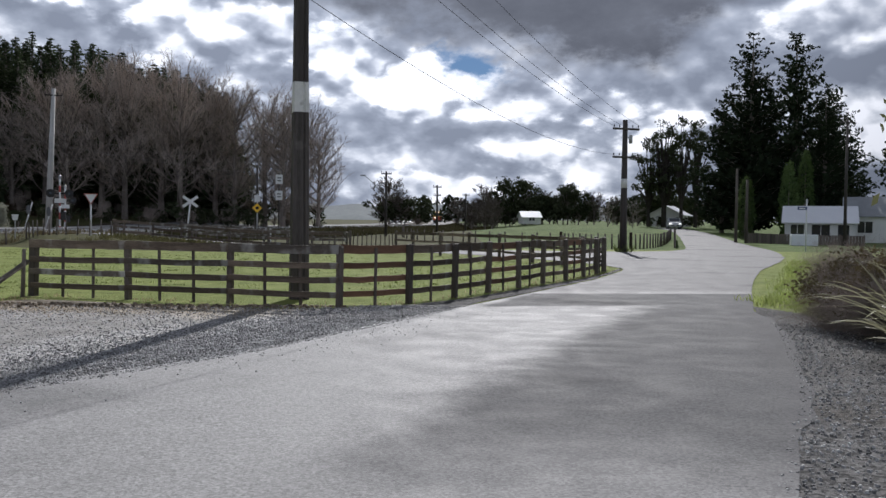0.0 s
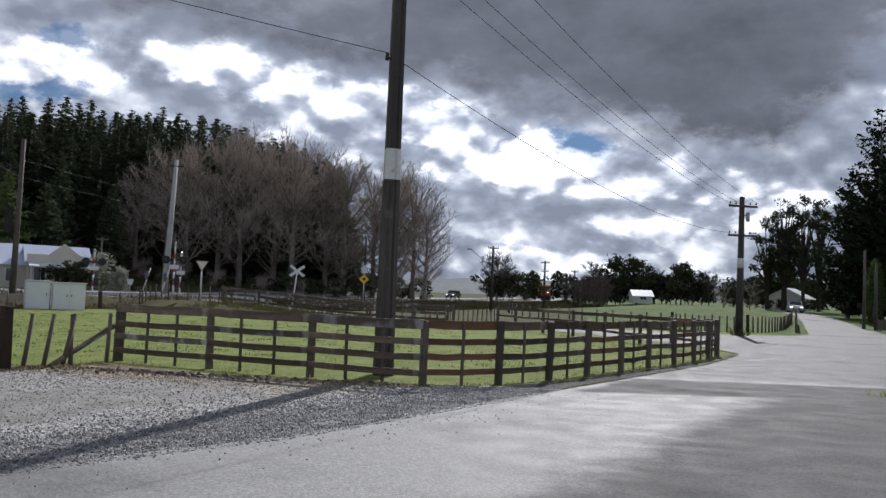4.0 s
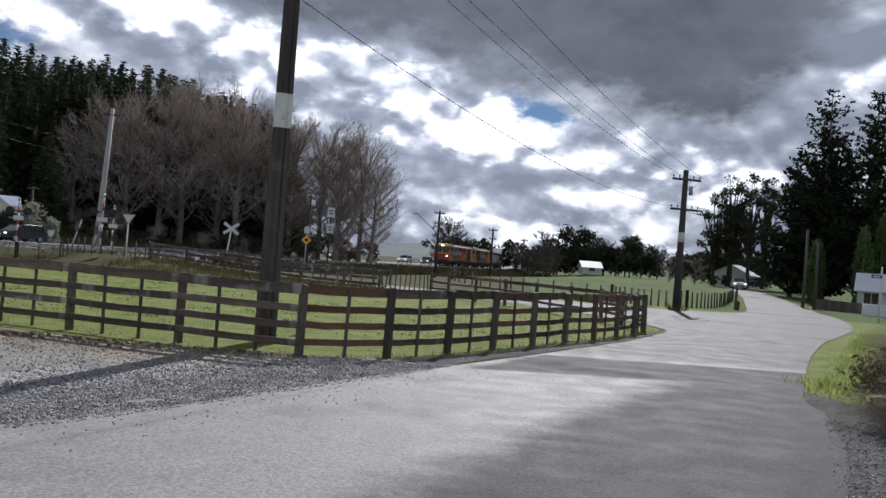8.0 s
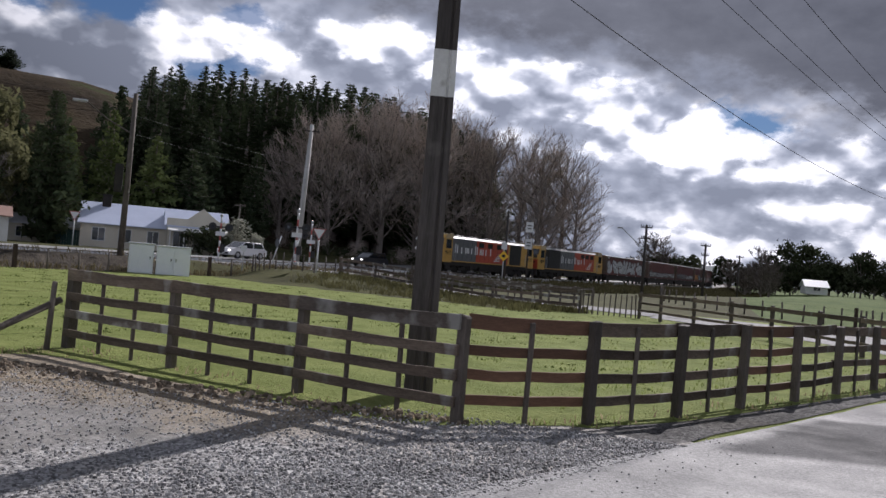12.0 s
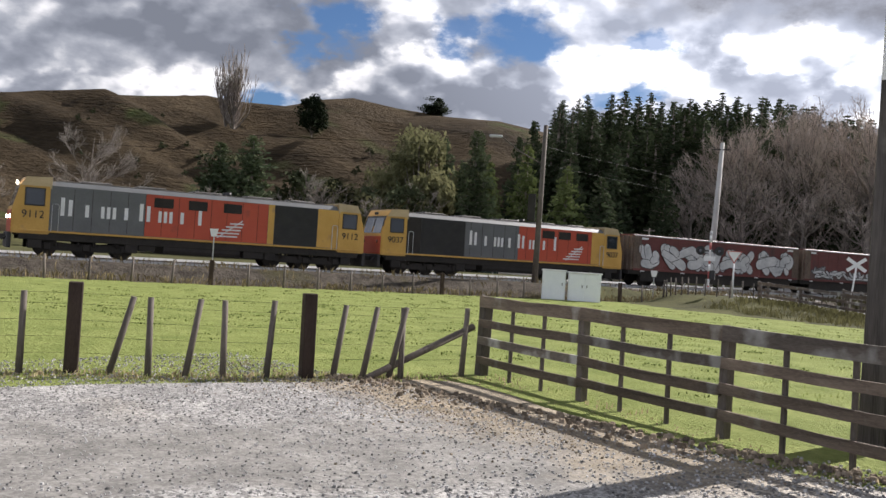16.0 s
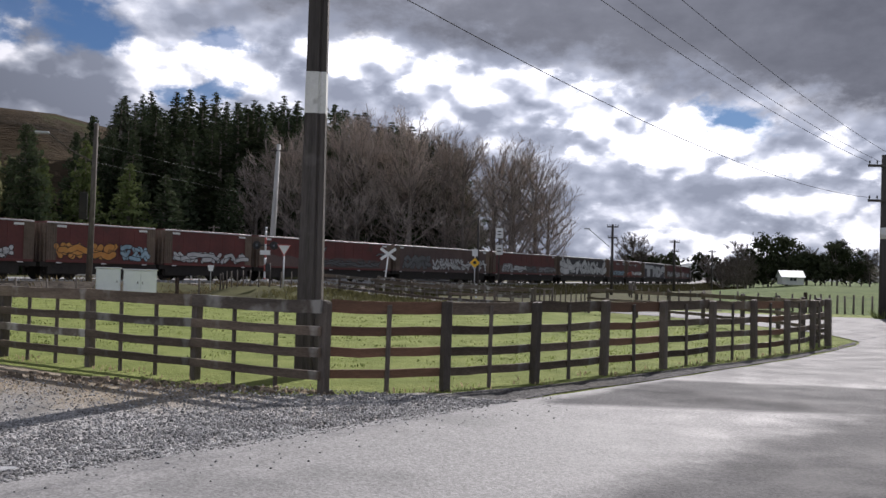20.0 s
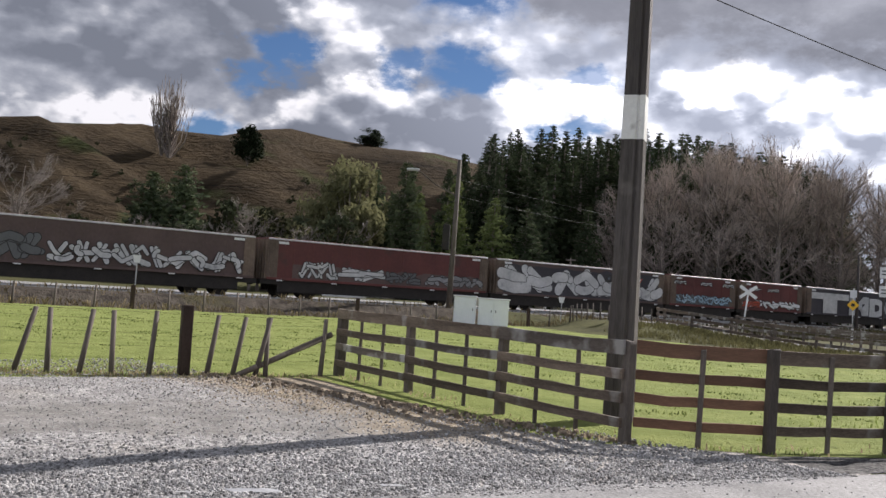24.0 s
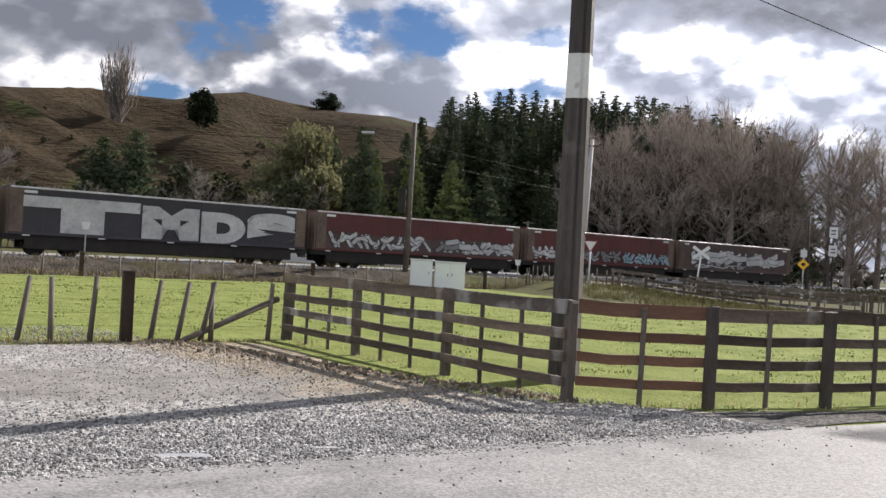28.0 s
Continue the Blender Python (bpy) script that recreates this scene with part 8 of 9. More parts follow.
X = (-17.8, 62.85, gz(-17.8, 62.85))
xs_ = sign_post("crossbuck_sign", "white leaning railway crossbuck sign on a white post", X, 2.5, 17, 0.28)
for s in (-1, 1):
    c, a = Vector((0.28, 2.55)), radians(36) * s
    d, n = Vector((math.cos(a), math.sin(a))), Vector((-math.sin(a), math.cos(a)))
    q = [c + d * l * 0.62 + n * w * 0.1 for l, w in ((-1, -1), (1, -1), (1, 1), (-1, 1))]
    panel(xs_, "cross_board", [(v.x, v.y) for v in q], -0.06 - 0.03 * s, M_SIGNW)
GW = (-21.9, 56.2, gz(-21.9, 56.2))
gw_ = sign_post("give_way_sign", "red and white give-way triangle on a white post", GW, 2.2, 22)
panel(gw_, "red_border", [(-0.42, 2.62), (0.42, 2.62), (0, 1.9)], -0.06, M_SIGNR)
panel(gw_, "white_face", [(-0.34, 2.575), (0.34, 2.575), (0, 2.0)], -0.084, M_SIGNW)
G2 = (-56.5, 77.0, gz(-56.5, 77.0))
g2 = sign_post("give_way_sign", "red and white give-way triangle across the railway", G2, 2.6, 30)
panel(g2, "red_border", [(-0.5, 3.2), (0.5, 3.2), (0, 2.3)], -0.06, M_SIGNR)
panel(g2, "white_face", [(-0.4, 3.14), (0.4, 3.14), (0, 2.43)], -0.084, M_SIGNW)
YS = (-18.4, 90.5, gz(-18.4, 90.5))
ys_ = sign_post("warning_sign", "yellow diamond warning sign below a small white sign", YS, 3.9, 10)
panel(ys_, "diamond_face", [(-0.5, 2.45), (0, 1.95), (0.5, 2.45), (0, 2.95)], -0.06, M_SIGNY)
panel(ys_, "diamond_mark", [(-0.18, 2.4), (0, 2.3), (0.18, 2.4), (0.12, 2.6), (-0.12, 2.6)], -0.084, M_BLACK)
panel(ys_, "upper_plate", [(-0.27, 3.1), (0.27, 3.1), (0.27, 3.75), (-0.27, 3.75)], -0.06, M_SIGNW)
RS = (-16.9, 94.5, gz(-16.9, 94.5))
rs_ = sign_post("railway_signal_sign", "dark post with two white square plates beside the railway", RS, 6.2, 10, material=M_POLE, r=0.08)
for z in (5.55, 3.85):
    panel(rs_, "white_plate", [(-0.36, z - 0.5), (0.36, z - 0.5), (0.36, z + 0.5), (-0.36, z + 0.5)], -0.1, M_SIGNW)
    for k in (-0.15, 0.15):
        panel(rs_, "dark_bar", [(-0.2, z + k - 0.05), (0.2, z + k - 0.05), (0.2, z + k + 0.05), (-0.2, z + k + 0.05)], -0.123, M_BLACK)
bm = bmesh.new()
tube(bm, (0, 0, -0.2), (0, 0, 7.2), 0.16, 0.11, 8)
part("pole", bm, M_POLE, thing("timber_pole", "dark timber pole beside the railway", "pole", at=(-19.6, 96.5, gz(-19.6, 96.5))))
for x, y, h in ((-13.4, 71.0, 0.75), (-15.5, 58.0, 0.0)):
    if h:
        mk = thing("marker_post", "short white marker post", "post", at=(x, y, gz(x, y)))
        bm = bmesh.new()
        box(bm, -0.07, -0.05, -0.1, 0.07, 0.05, h + 0.3, 0.015)
        part("post", bm, M_SIGNW, mk)
bl_ = thing("level_crossing_bell_post", "small pale sign on a thin post by the boundary fence", "sign", at=(-25.6, 54.0, gz(-25.6, 54)), rz=20)
bm = bmesh.new()
tube(bm, (0, 0, -0.1), (0, 0, 1.2), 0.03, n=6)
part("post", bm, M_STEEL, bl_)
panel(bl_, "plate", [(-0.2, 1.5), (0.2, 1.5), (0.12, 1.15), (-0.12, 1.15)], -0.04, M_SIGNW)
tl_ = thing("small_sign", "small pale sign on a thin post by the boundary fence", "sign", at=(-34.9, 31.0, gz(-34.9, 31)), rz=40)
bm = bmesh.new()
tube(bm, (0, 0, -0.1), (0, 0, 1.5), 0.03, n=6)
part("post", bm, M_STEEL, tl_)
panel(tl_, "plate", [(-0.2, 1.75), (0.2, 1.75), (0.12, 1.4), (-0.12, 1.4)], -0.04, M_SIGNW)


def crossing_signal(at, rz, label, h=3.8):
    t = thing("level_crossing_signal", label, "crossing signal", at=at, rz=rz)
    for k in range(8):
        bm = bmesh.new()
        tube(bm, (0, 0, k * h / 8), (0, 0, (k + 1) * h / 8), 0.07, n=10)
        part("mast_band", bm, (M_SIGNR, M_SIGNW)[k % 2], t)
    bm = bmesh.new()
    box(bm, -0.75, -0.05, 2.72, 0.75, 0.05, 2.82, 0.01)
    part("lamp_bracket", bm, M_BLACK, t)
    for s in (-0.6, 0.6):
        bm = bmesh.new()
        tube(bm, (s, -0.1, 2.77), (s, -0.13, 2.77), 0.3, n=16)
        b = part("lamp_backboard", bm, M_BLACK, t)
        bm = bmesh.new()
        tube(bm, (s, -0.13, 2.77), (s, -0.3, 2.77), 0.13, 0.14, 12, cap=False)
        tube(bm, (s, -0.13, 2.77), (s, -0.16, 2.77), 0.11, n=12)
        part("lamp_hood", bm, M_GLASS, b)
    bm = bmesh.new()
    prism(bm, [(-0.35, 2.1), (0.35, 2.1), (0.35, 2.42), (-0.35, 2.42)], -0.11, -0.08)
    part("plate", bm, M_SIGNW, t)
    bm = bmesh.new()
    tube(bm, (0, 0, h), (0, 0, h + 0.1), 0.06, 0.12, 10)
    tube(bm, (0, 0, h + 0.1), (0, 0, h + 0.28), 0.13, 0.05, 10)
    part("bell", bm, M_STEEL, t)
    bm = bmesh.new()
    box(bm, -0.25, -0.3, 0.0, 0.25, 0.3, 0.4, 0.03)
    part("base", bm, M_CONC, t)
    bm = bmesh.new()
    box(bm, 0.05, -0.2, 0.9, 0.4, 0.2, 1.5, 0.03)
    part("control_box", bm, M_BLACK, t)
    return t


crossing_signal((-26.8, 63.2, gz(-26.8, 63.2)), 20, "red and white banded crossing signal before the railway")
crossing_signal((-31.9, 76.3, gz(-31.9, 76.3)), 25, "red and white banded crossing signal beyond the railway")
crossing_signal((-34.9, 66.8, gz(-34.9, 66.8)), 30, "red and white banded crossing signal across the road", 3.5)
for x, y, w in ((-35.4, 76.2, 0.35), (-33.6, 76.0, 0.25)):
    b_ = sign_post("leaning_sign", "pale sign seen edge-on on a leaning post", (x, y, gz(x, y)), 2.4, 25, 0.7)
    panel(b_, "plate", [(0.38 + 0.17 * math.cos(a), 1.75 + 0.42 * math.sin(a)) for a in np.arange(0, 6.28, 0.4)], -0.08, M_GREYL, "dull back of a round sign")


def cabinet(at, rz, w, d, h, doors, label):
    t = thing("trackside_cabinet", label, "cabinet", "trackside equipment cabinets", at, rz)
    bm = bmesh.new()
    box(bm, -w / 2, -d / 2, 0, w / 2, d / 2, h - 0.08, 0.02)
    part("body", bm, M_CABI, t)
    bm = bmesh.new()
    box(bm, -w / 2 - 0.06, -d / 2 - 0.06, h - 0.08, w / 2 + 0.06, d / 2 + 0.06, h, 0.025)
    part("roof", bm, M_SIGNW, t, "white cap roof")
    for k in range(doors):
        x0, x1 = -w / 2 + 0.05 + k * (w - 0.1) / doors, -w / 2 + 0.05 + (k + 1) * (w - 0.1) / doors
        bm = bmesh.new()
        box(bm, x0 + 0.012, -d / 2 - 0.03, 0.1, x1 - 0.012, -d / 2 - 0.002, h - 0.12, 0.008)
        dr = part("door", bm, M_CABI, t)
        bm = bmesh.new()
        hx = x1 - 0.12 if k == 0 else x0 + 0.12
        box(bm, hx - 0.02, -d / 2 - 0.06, h * 0.5, hx + 0.02, -d / 2 - 0.031, h * 0.5 + 0.14, 0.005)
        part("handle", bm, M_BLACK, dr)
    bm = bmesh.new()
    box(bm, -w / 2 - 0.1, -d / 2 - 0.1, -0.35, w / 2 + 0.1, d / 2 + 0.1, 0.0, 0.02)
    part("plinth", bm, M_CONC, t)
    return t


CZ = gz(-26.9, 46.8) + 0.05
cabinet((-27.22, 46.57, CZ - 0.12), 36, 1.2, 1.0, 1.62, 1, "pale grey-green steel equipment cabinet beside the railway")
cabinet((-25.95, 47.5, CZ - 0.14), 36, 1.66, 1.0, 1.58, 2, "pale grey-green two-door equipment cabinet beside the railway")


# ---- houses ----
def gable_house(name, label, at, rz, w, d, wall, ridge, walls, roof, chimney=False, windows=(), eave=0.35, porch=False, ends=True):
    """A house: walls, a pitched roof with its ridge along x, windows with frames, a chimney."""
    t = thing(name, label, "house", at=at, rz=rz)
    bm = bmesh.new()
    prism(bm, [(-d / 2, -0.3), (d / 2, -0.3), (d / 2, wall), (0, ridge - 0.08), (-d / 2, wall)], -w / 2, w / 2)
    bmesh.ops.transform(bm, matrix=Matrix.Rotation(math.pi / 2, 4, "Z"), verts=bm.verts[:])
    part("wall", bm, walls, t)
    bm = bmesh.new()
    for k in range(int((wall - 0.1) / 0.2)):
        z = 0.1 + k * 0.2
        box(bm, -w / 2 - 0.012, -d / 2 - 0.02, z, w / 2 + 0.012, -d / 2 - 0.002, z + 0.012)
        box(bm, -w / 2 - 0.02, -d / 2, z, -w / 2 - 0.002, d / 2, z + 0.012)
    part("weatherboard_lines", bm, walls, t)
    for s in (-1, 1):
        bm = bmesh.new()
        sl = (ridge - wall) / (d / 2)
        prism(bm, [(0, ridge), (s * (d / 2 + eave), wall - sl * eave), (s * (d / 2 + eave), wall - sl * eave + 0.09), (0, ridge + 0.09)], -w / 2 - 0.3, w / 2 + 0.3)
        bmesh.ops.transform(bm, matrix=Matrix.Rotation(math.pi / 2, 4, "Z"), verts=bm.verts[:])
        part("roof", bm, roof, t)
    if chimney:
        bm = bmesh.new()
        box(bm, -w * 0.3 - 0.4, -0.9, wall, -w * 0.3 + 0.4, -0.2, ridge + 0.9, 0.03)
        box(bm, -w * 0.3 - 0.48, -0.98, ridge + 0.75, -w * 0.3 + 0.48, -0.12, ridge + 0.92, 0.02)
        part("chimney", bm, M_UNDER, t, "dark brick chimney")
    for x, z0, ww, hh in windows:
        bm = bmesh.new()
        box(bm, x - ww / 2, -d / 2 - 0.05, z0, x + ww / 2, -d / 2 - 0.025, z0 + hh)
        wd = part("window", bm, M_GLASS, t)
        bm = bmesh.new()
        for a, b, c, e in ((-ww / 2 - 0.07, z0 - 0.07, ww / 2 + 0.07, z0), (-ww / 2 - 0.07, z0 + hh, ww / 2 + 0.07, z0 + hh + 0.07), (-ww / 2 - 0.07, z0, -ww / 2, z0 + hh), (ww / 2, z0, ww / 2 + 0.07, z0 + hh), (-0.025, z0, 0.025, z0 + hh)):
            box(bm, x + a, -d / 2 - 0.08, b, x + c, -d / 2 - 0.03, e)
        part("window_frame", bm, M_HWHITE, wd)
    if porch:
        bm = bmesh.new()
        prism(bm, [(-d / 2 - 2.0, wall - 0.55), (-d / 2, wall - 0.2), (-d / 2, wall - 0.1), (-d / 2 - 2.0, wall - 0.45)], -w / 2, w / 2)
        bmesh.ops.transform(bm, matrix=Matrix.Rotation(math.pi / 2, 4, "Z"), verts=bm.verts[:])
        bmesh.ops.transform(bm, matrix=Matrix.Diagonal((-1, 1, 1, 1)), verts=bm.verts[:])
        part("verandah_roof", bm, M_HWHITE, t)
        for x in np.linspace(-w / 2 + 0.2, w / 2 - 0.2, 5):
            bm = bmesh.new()
            box(bm, x - 0.06, -d / 2 - 1.95, 0, x + 0.06, -d / 2 - 1.83, wall - 0.5, 0.01)
            part("verandah_post", bm, M_HWHITE, t)
    return t


hz = gz(-58, 88)
gable_house("cottage", "cream weatherboard house with a pale blue iron roof", (-55.4, 85.2, hz - 0.55), 36, 10.5, 8.0, 2.6, 4.6, M_HOUSE, M_ROOFB, True, ((-3.6, 0.9, 1.1, 1.2), (-1.2, 0.9, 1.1, 1.2), (1.4, 0.9, 1.0, 1.2), (3.6, 0.9, 1.2, 1.2)))
gable_house("shopfront_annex", "cream annex with a stepped parapet and verandah", (-49.4, 86.2, hz - 0.55), 36, 5.6, 6.5, 2.9, 4.5, M_HOUSE, M_ROOFB, False, ((-1.6, 0.8, 1.2, 1.5), (0.4, 0.8, 1.4, 1.5), (2.0, 0.8, 0.8, 1.5)), porch=True)
par = thing("parapet", "cream stepped parapet over the verandah", "parapet", at=(-49.4, 86.2, hz - 0.55), rz=36)
bm = bmesh.new()
prism(bm, [(-2.9, 2.9), (2.9, 2.9), (2.9, 3.5), (1.9, 3.6), (0.4, 4.75), (-1.0, 3.6), (-2.9, 3.6)], -3.45, -3.3)
part("parapet_wall", bm, M_HOUSE, par)
gable_house("lean_to_shed", "low cream lean-to with a pale roof beside the house", (-62.6, 80.6, hz - 0.55), 36, 7.5, 5.5, 2.0, 2.9, M_HOUSE, M_ROOFW, False, ((-2, 0.7, 0.9, 0.9), (1.4, 0.7, 0.9, 0.9)))
gable_house("garage", "small pale garage with a rusty red roof", (-60.0, 69.5, gz(-60, 69.5)), 45, 4.2, 5.5, 2.2, 3.0, M_HWHITE, M_ROOFR, False, ((0.4, 0.5, 1.6, 1.2),))
gable_house("bungalow", "white bungalow with a pale roof among dark trees", (37.9, 88.2, gz(37.9, 88.2) - 0.1), -23, 6.3, 6.0, 2.0, 3.5, M_HWHITE, M_ROOFW, False, ((-2.0, 0.6, 1.2, 1.1), (0.1, 0.6, 1.6, 1.1), (2.1, 0.6, 1.0, 1.1)))
gable_house("grey_house", "house with a grey iron roof behind the shrubs", (44.2, 88.5, gz(44.2, 88.5)), -25, 6.5, 7.0, 2.6, 4.4, M_HWHITE, M_ROOFG, False, ((-1.5, 0.9, 1.3, 1.1), (1.5, 0.9, 1.3, 1.1)))
gable_house("far_cottage", "white cottage with a grey roof at the end of the lane", (38.2, 146.0, gz(38.2, 146) + 0.2), 62, 6.0, 5.5, 1.7, 3.1, M_HWHITE, M_ROOFW, False, ((-1.4, 0.6, 0.9, 0.9), (1.2, 0.6, 0.9, 0.9)))
gable_house("far_cottage", "small white-roofed house across the valley", (19.5, 188.0, gz(19.5, 188) + 0.7), 8, 3.9, 4.0, 1.2, 2.3, M_HWHITE, M_ROOFW, False, ((0, 0.4, 1.2, 0.7),))
# lamp posts and street name at the junction
for x, y, h, lab in ((27.0, 80.6, 6.7, "slim timber pole beside the lane"), (27.6, 79.6, 5.7, "slim pole with a service cable beside the lane"), (35.4, 77.3, 11.0, "tall timber power pole by the white bungalow")):
    pp = power_pole((x, y, gz(x, y)), h, 0.15, 0.1, [(h - 0.3, 0.6, -0.1)] if h > 8 else [], -15, lab, M_POSTW if h < 8 else M_POLE)
cable("power_line", "thin dark overhead power line", (27.0, 80.6, 7.6), (12.0, 58, 6.0), 0.5, 0.012)
ns = sign_post("street_name_sign", "white post carrying a dark blue street name plate", (25.2, 61.0, gz(25.2, 61)), 3.6, -12)
panel(ns, "name_plate", [(-0.6, 2.85), (0.02, 2.85), (0.02, 3.07), (-0.6, 3.07)], -0.06, M_SIGNB)
panel(ns, "name_bar", [(-0.5, 2.92), (-0.1, 2.92), (-0.1, 3.0), (-0.5, 3.0)], -0.083, M_SIGNW)
slat_fence("low_fence", "low dark timber fence in front of the bungalow", (28.0, 80.5), (37.0, 77.0), 0.9, 40, M_POSTW, 6)
for x, y, q in ((34.6, 140.5, 0.36), (36.2, 140.8, 0.3), (37.8, 140.2, 0.34), (39.6, 140.9, 0.36), (33.2, 139.0, 0.3), (41.0, 139.5, 0.4)):
    plant("garden_hedge", far_hedge[int(x) % 2], "dark clipped hedge in front of the cottage", x, y, q, group="hedge of the far cottage", category="shrub")
tank = thing("water_trough", "pale green box by the bungalow's fence", "trough", at=(31.5, 76.5, gz(31.5, 76.5)), rz=-15)
bm = bmesh.new()
box(bm, -1.1, -0.5, -0.05, 1.1, 0.5, 0.95, 0.06)
part("tank", bm, M_CABI, tank)


# ---- vehicles ----
def car(label, paint, style="hatch"):
    t = thing("car", label, "car")
    L_ = 4.3 if style != "ute" else 5.0
    h = L_ / 2
    bm = bmesh.new()
    prism(bm, [(-h, 0.45), (-h + 0.05, 0.28), (h - 0.05, 0.28), (h, 0.5), (h - 0.06, 0.82), (h - 0.9, 0.95), (-h + 0.3, 0.98), (-h, 0.85)], -0.86, 0.86)
    bmesh.ops.bevel(bm, geom=[e for e in bm.edges if e.calc_length() > 1.0], offset=0.06, segments=2, affect="EDGES")
    part("body", bm, paint, t)
    bm = bmesh.new()
    if style == "ute":
        roof = [(-0.5, 0.95), (-0.4, 1.5), (0.7, 1.5), (1.35, 0.95)]
    else:
        roof = [(-h + 0.25, 0.95), (-h + 0.6, 1.42), (0.4, 1.45), (1.2, 0.95)]
    prism(bm, roof, -0.74, 0.74)
    cabin = part("cabin", bm, M_GLASS, t)
    bm = bmesh.new()
    box(bm, roof[1][0] - 0.06, -0.72, 1.42 if style != "ute" else 1.48, roof[2][0] + 0.06, 0.72, 1.49 if style != "ute" else 1.55, 0.03)
    for s in (-1, 1):
        for x0, x1 in ((roof[0][0], roof[1][0]), (roof[3][0], roof[2][0]), ((roof[1][0] + roof[2][0]) / 2, (roof[1][0] + roof[2][0]) / 2)):
            tube(bm, (x0, s * 0.75, 0.95), (x1, s * 0.73, 1.46), 0.045, n=6)
    part("roof", bm, paint, cabin)
    for x in (-h + 0.8, h - 0.85):
        for s in (-1, 1):
            bm = bmesh.new()
            tube(bm, (x, s * 0.7, 0.32), (x, s * 0.88, 0.32), 0.32, n=16)
            w = part("wheel", bm, M_TYRE, t)
            bm = bmesh.new()
            tube(bm, (x, s * 0.87, 0.32), (x, s * 0.89, 0.32), 0.19, n=12)
            part("rim", bm, M_STEEL, w)
    for s in (-0.62, 0.62):
        bm = bmesh.new()
        box(bm, h - 0.14, s - 0.17, 0.62, h + 0.0, s + 0.17, 0.76, 0.03)
        part("headlight", bm, M_LAMPW, t)
        bm = bmesh.new()
        box(bm, -h - 0.01, s - 0.12, 0.66, -h + 0.1, s + 0.12, 0.82, 0.02)
        part("tail_light", bm, M_SIGNR, t)
    bm = bmesh.new()
    box(bm, h - 0.05, -0.5, 0.36, h + 0.03, 0.5, 0.5, 0.02)
    box(bm, -h - 0.03, -0.5, 0.36, -h + 0.05, 0.5, 0.5, 0.02)
    part("bumper", bm, M_BLACK, t)
    bm = bmesh.new()
    box(bm, h + 0.03, -0.2, 0.4, h + 0.04, 0.2, 0.5)
    part("number_plate", bm, M_SIGNW, t)
    return t


parked = car("white parked car standing on the lane", M_CARW)
parked.matrix_world = pose(32.3, 121.5, gz(32.3, 121.5) + 0.03, 0, 0, -100)
CARS = [(car("silver car driving on the main road", M_CARS), 14.0), (car("dark car driving on the main road", M_CARD), 41.0), (car("dark car driving on the main road", M_CARD), 101.0),
        (car("white car driving on the main road", M_CARW), 133.0), (car("dark car driving on the main road", M_CARD), 151.0), (car("white car driving on the main road", M_CARW), 547.0)]

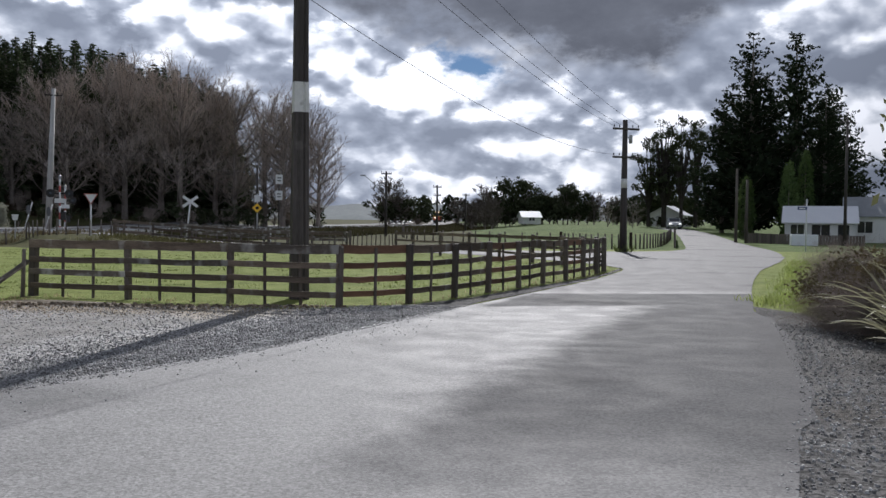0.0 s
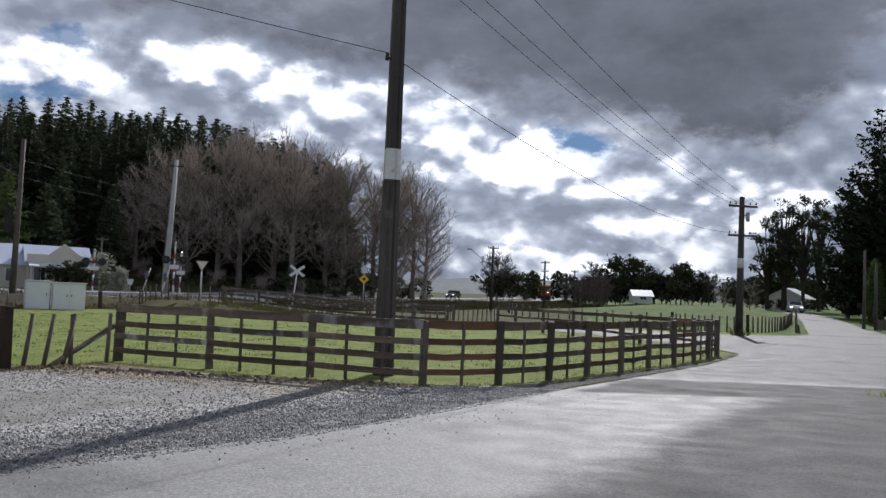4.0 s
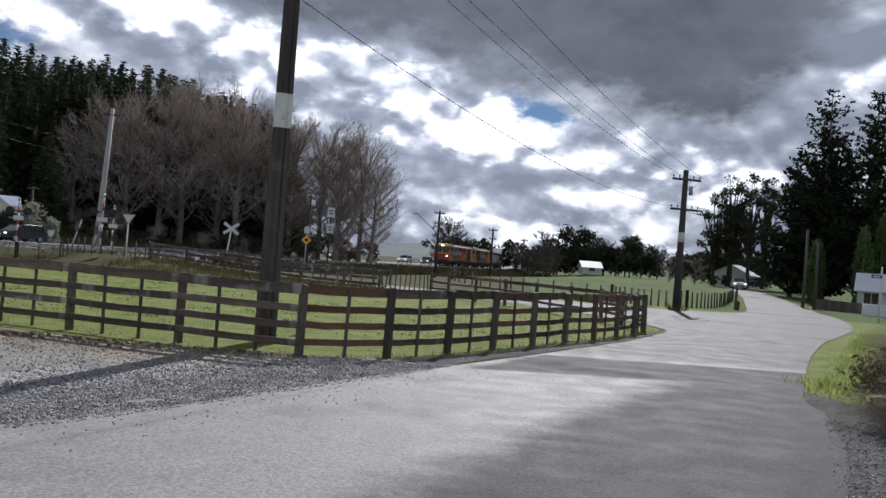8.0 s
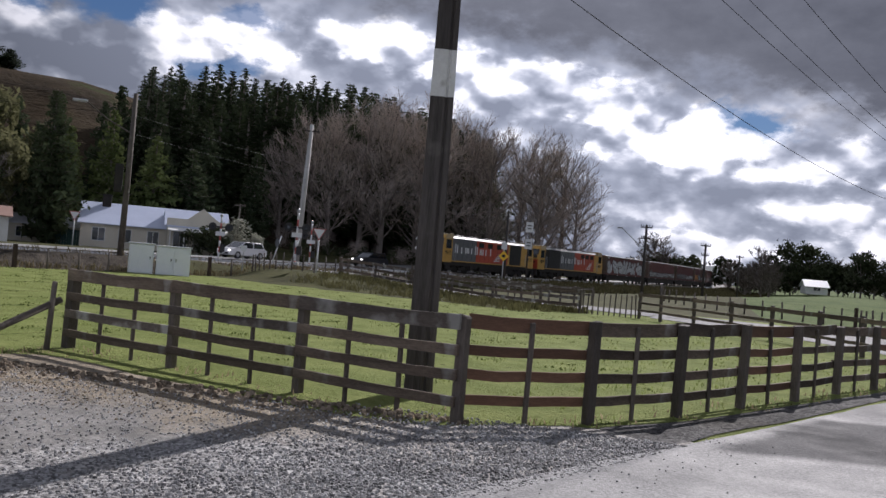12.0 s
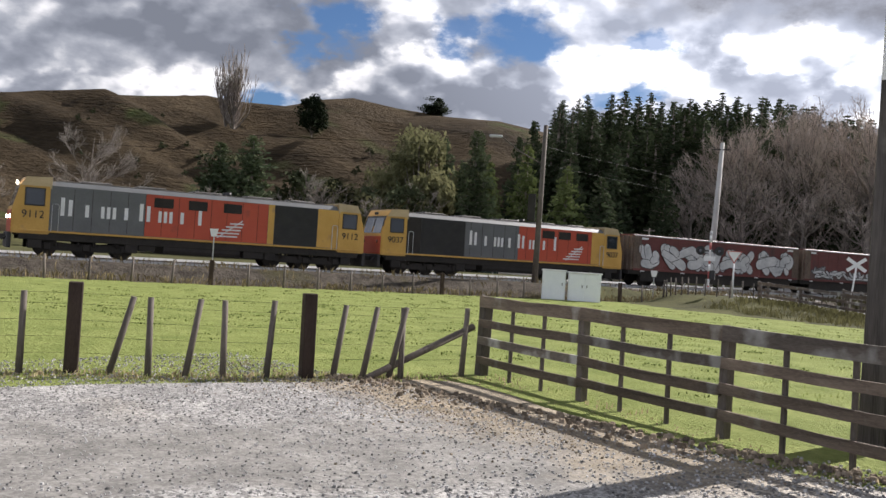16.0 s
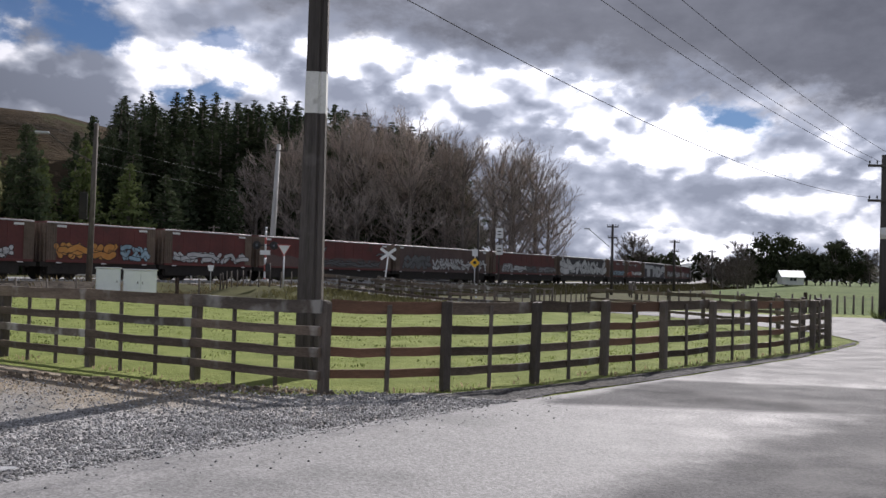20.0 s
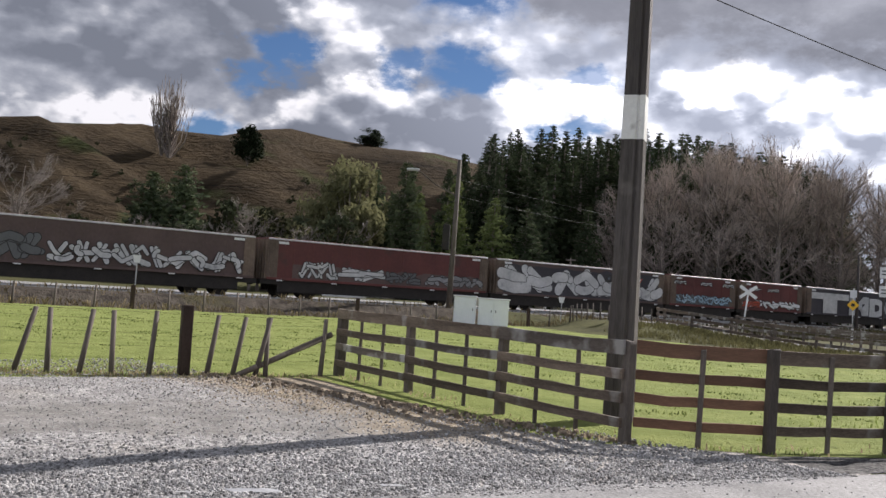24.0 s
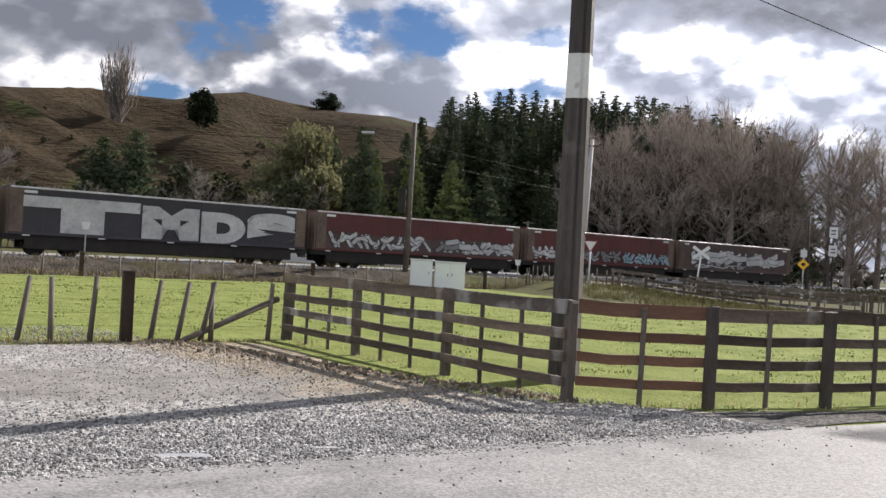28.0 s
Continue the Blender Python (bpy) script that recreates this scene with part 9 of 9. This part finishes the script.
tk = thing("truck", "white and blue light truck parked on the gravel yard", "truck", at=(-7.45, 8.1, gz(-7.4, 8) + 0.012))
bm = bmesh.new()
box(bm, -1.0, -0.9, 0.85, 1.0, 0.9, 1.32, 0.05)
part("bumper_panel", bm, M_TBLUE, tk, "blue lower cab panel")
bm = bmesh.new()
prism(bm, [(-0.9, 1.32), (0.9, 1.32), (0.82, 1.5), (0.55, 2.3), (-0.9, 2.35)], -0.98, 0.98)
bmesh.ops.transform(bm, matrix=Matrix.Rotation(math.pi / 2, 4, "Z"), verts=bm.verts[:])
cabp = part("cab", bm, M_CARW, tk)
for s in (-1, 1):
    bm = bmesh.new()
    box(bm, s * 0.99 - 0.012, -0.5, 1.6, s * 0.99 + 0.012, 0.35, 2.2, 0.004)
    part("side_window", bm, M_GLASS, cabp)
    bm = bmesh.new()
    pts_ = [(s * 0.98, 0.62, 2.28), (s * 1.12, 0.72, 2.3), (s * 1.2, 0.78, 2.2), (s * 1.2, 0.78, 1.95), (s * 0.98, 0.66, 1.8)]
    for a, b in zip(pts_, pts_[1:]):
        tube(bm, a, b, 0.014, n=6)
    arm = part("mirror_arm", bm, M_BLACK, cabp)
    bm = bmesh.new()
    box(bm, s * 1.15 - 0.08, 0.72, 1.95, s * 1.15 + 0.08, 0.78, 2.22, 0.02)
    part("mirror", bm, M_CARW, arm)
bm = bmesh.new()
box(bm, -1.05, -5.2, 0.95, 1.05, -1.0, 1.15, 0.03)
box(bm, -1.05, -5.2, 1.15, 1.05, -1.05, 1.75, 0.03)
part("deck", bm, M_CARW, tk)
bm = bmesh.new()
box(bm, -0.4, -5.0, 0.55, 0.4, 0.8, 0.9, 0.03)
part("chassis", bm, M_UNDER, tk)
for y in (0.0, -3.9):
    for s in (-1, 1):
        bm = bmesh.new()
        tube(bm, (s * 0.72, y, 0.4), (s * 0.98, y, 0.4), 0.4, n=18)
        w = part("wheel", bm, M_TYRE, tk)
        bm = bmesh.new()
        tube(bm, (s * 0.97, y, 0.4), (s * 0.99, y, 0.4), 0.22, n=12)
        part("rim", bm, M_STEEL, w)


# ---- what moves ----
def train_front(t):
    """Metres along the line of the train's nose: it rolls steadily towards the left and past the camera."""
    return float(np.interp(t, [0, 6, 8, 10, 11, 12, 12.5, 15, 17, 20, 25, 28], [238.0, 146.5, 116.0, 85.3, 71.0, 55.8, 47.8, 7.0, -24.6, -71.5, -149.8, -196.8]))


def motions():
    for ob, a, b in TRAIN:
        rows = []
        reach = (b - a) * 0.33
        for k in range(57):
            t = k * 0.5
            c = train_front(t) + (a + b) / 2
            x0, y0, z0, _ = track(c - reach)
            x1, y1, z1, _ = track(c + reach)
            pitch = math.degrees(math.atan2(z1 - z0, 2 * reach))
            rows.append((t, pose((x0 + x1) / 2, (y0 + y1) / 2, (z0 + z1) / 2, pitch, 0, -math.degrees(math.atan2(x1 - x0, y1 - y0)))))
        walk(ob, rows)
    for ob, s8 in CARS:
        rows = []
        for k in range(29):
            s = s8 - 22.5 * (k - 8)
            x, y, z, th = track(s)
            px, py = x - 11.0 * math.cos(th), y + 11.0 * math.sin(th)
            rows.append((float(k), pose(px, py, z - 0.09, 0, 0, -90 - math.degrees(th))))
        walk(ob, rows)


motions()
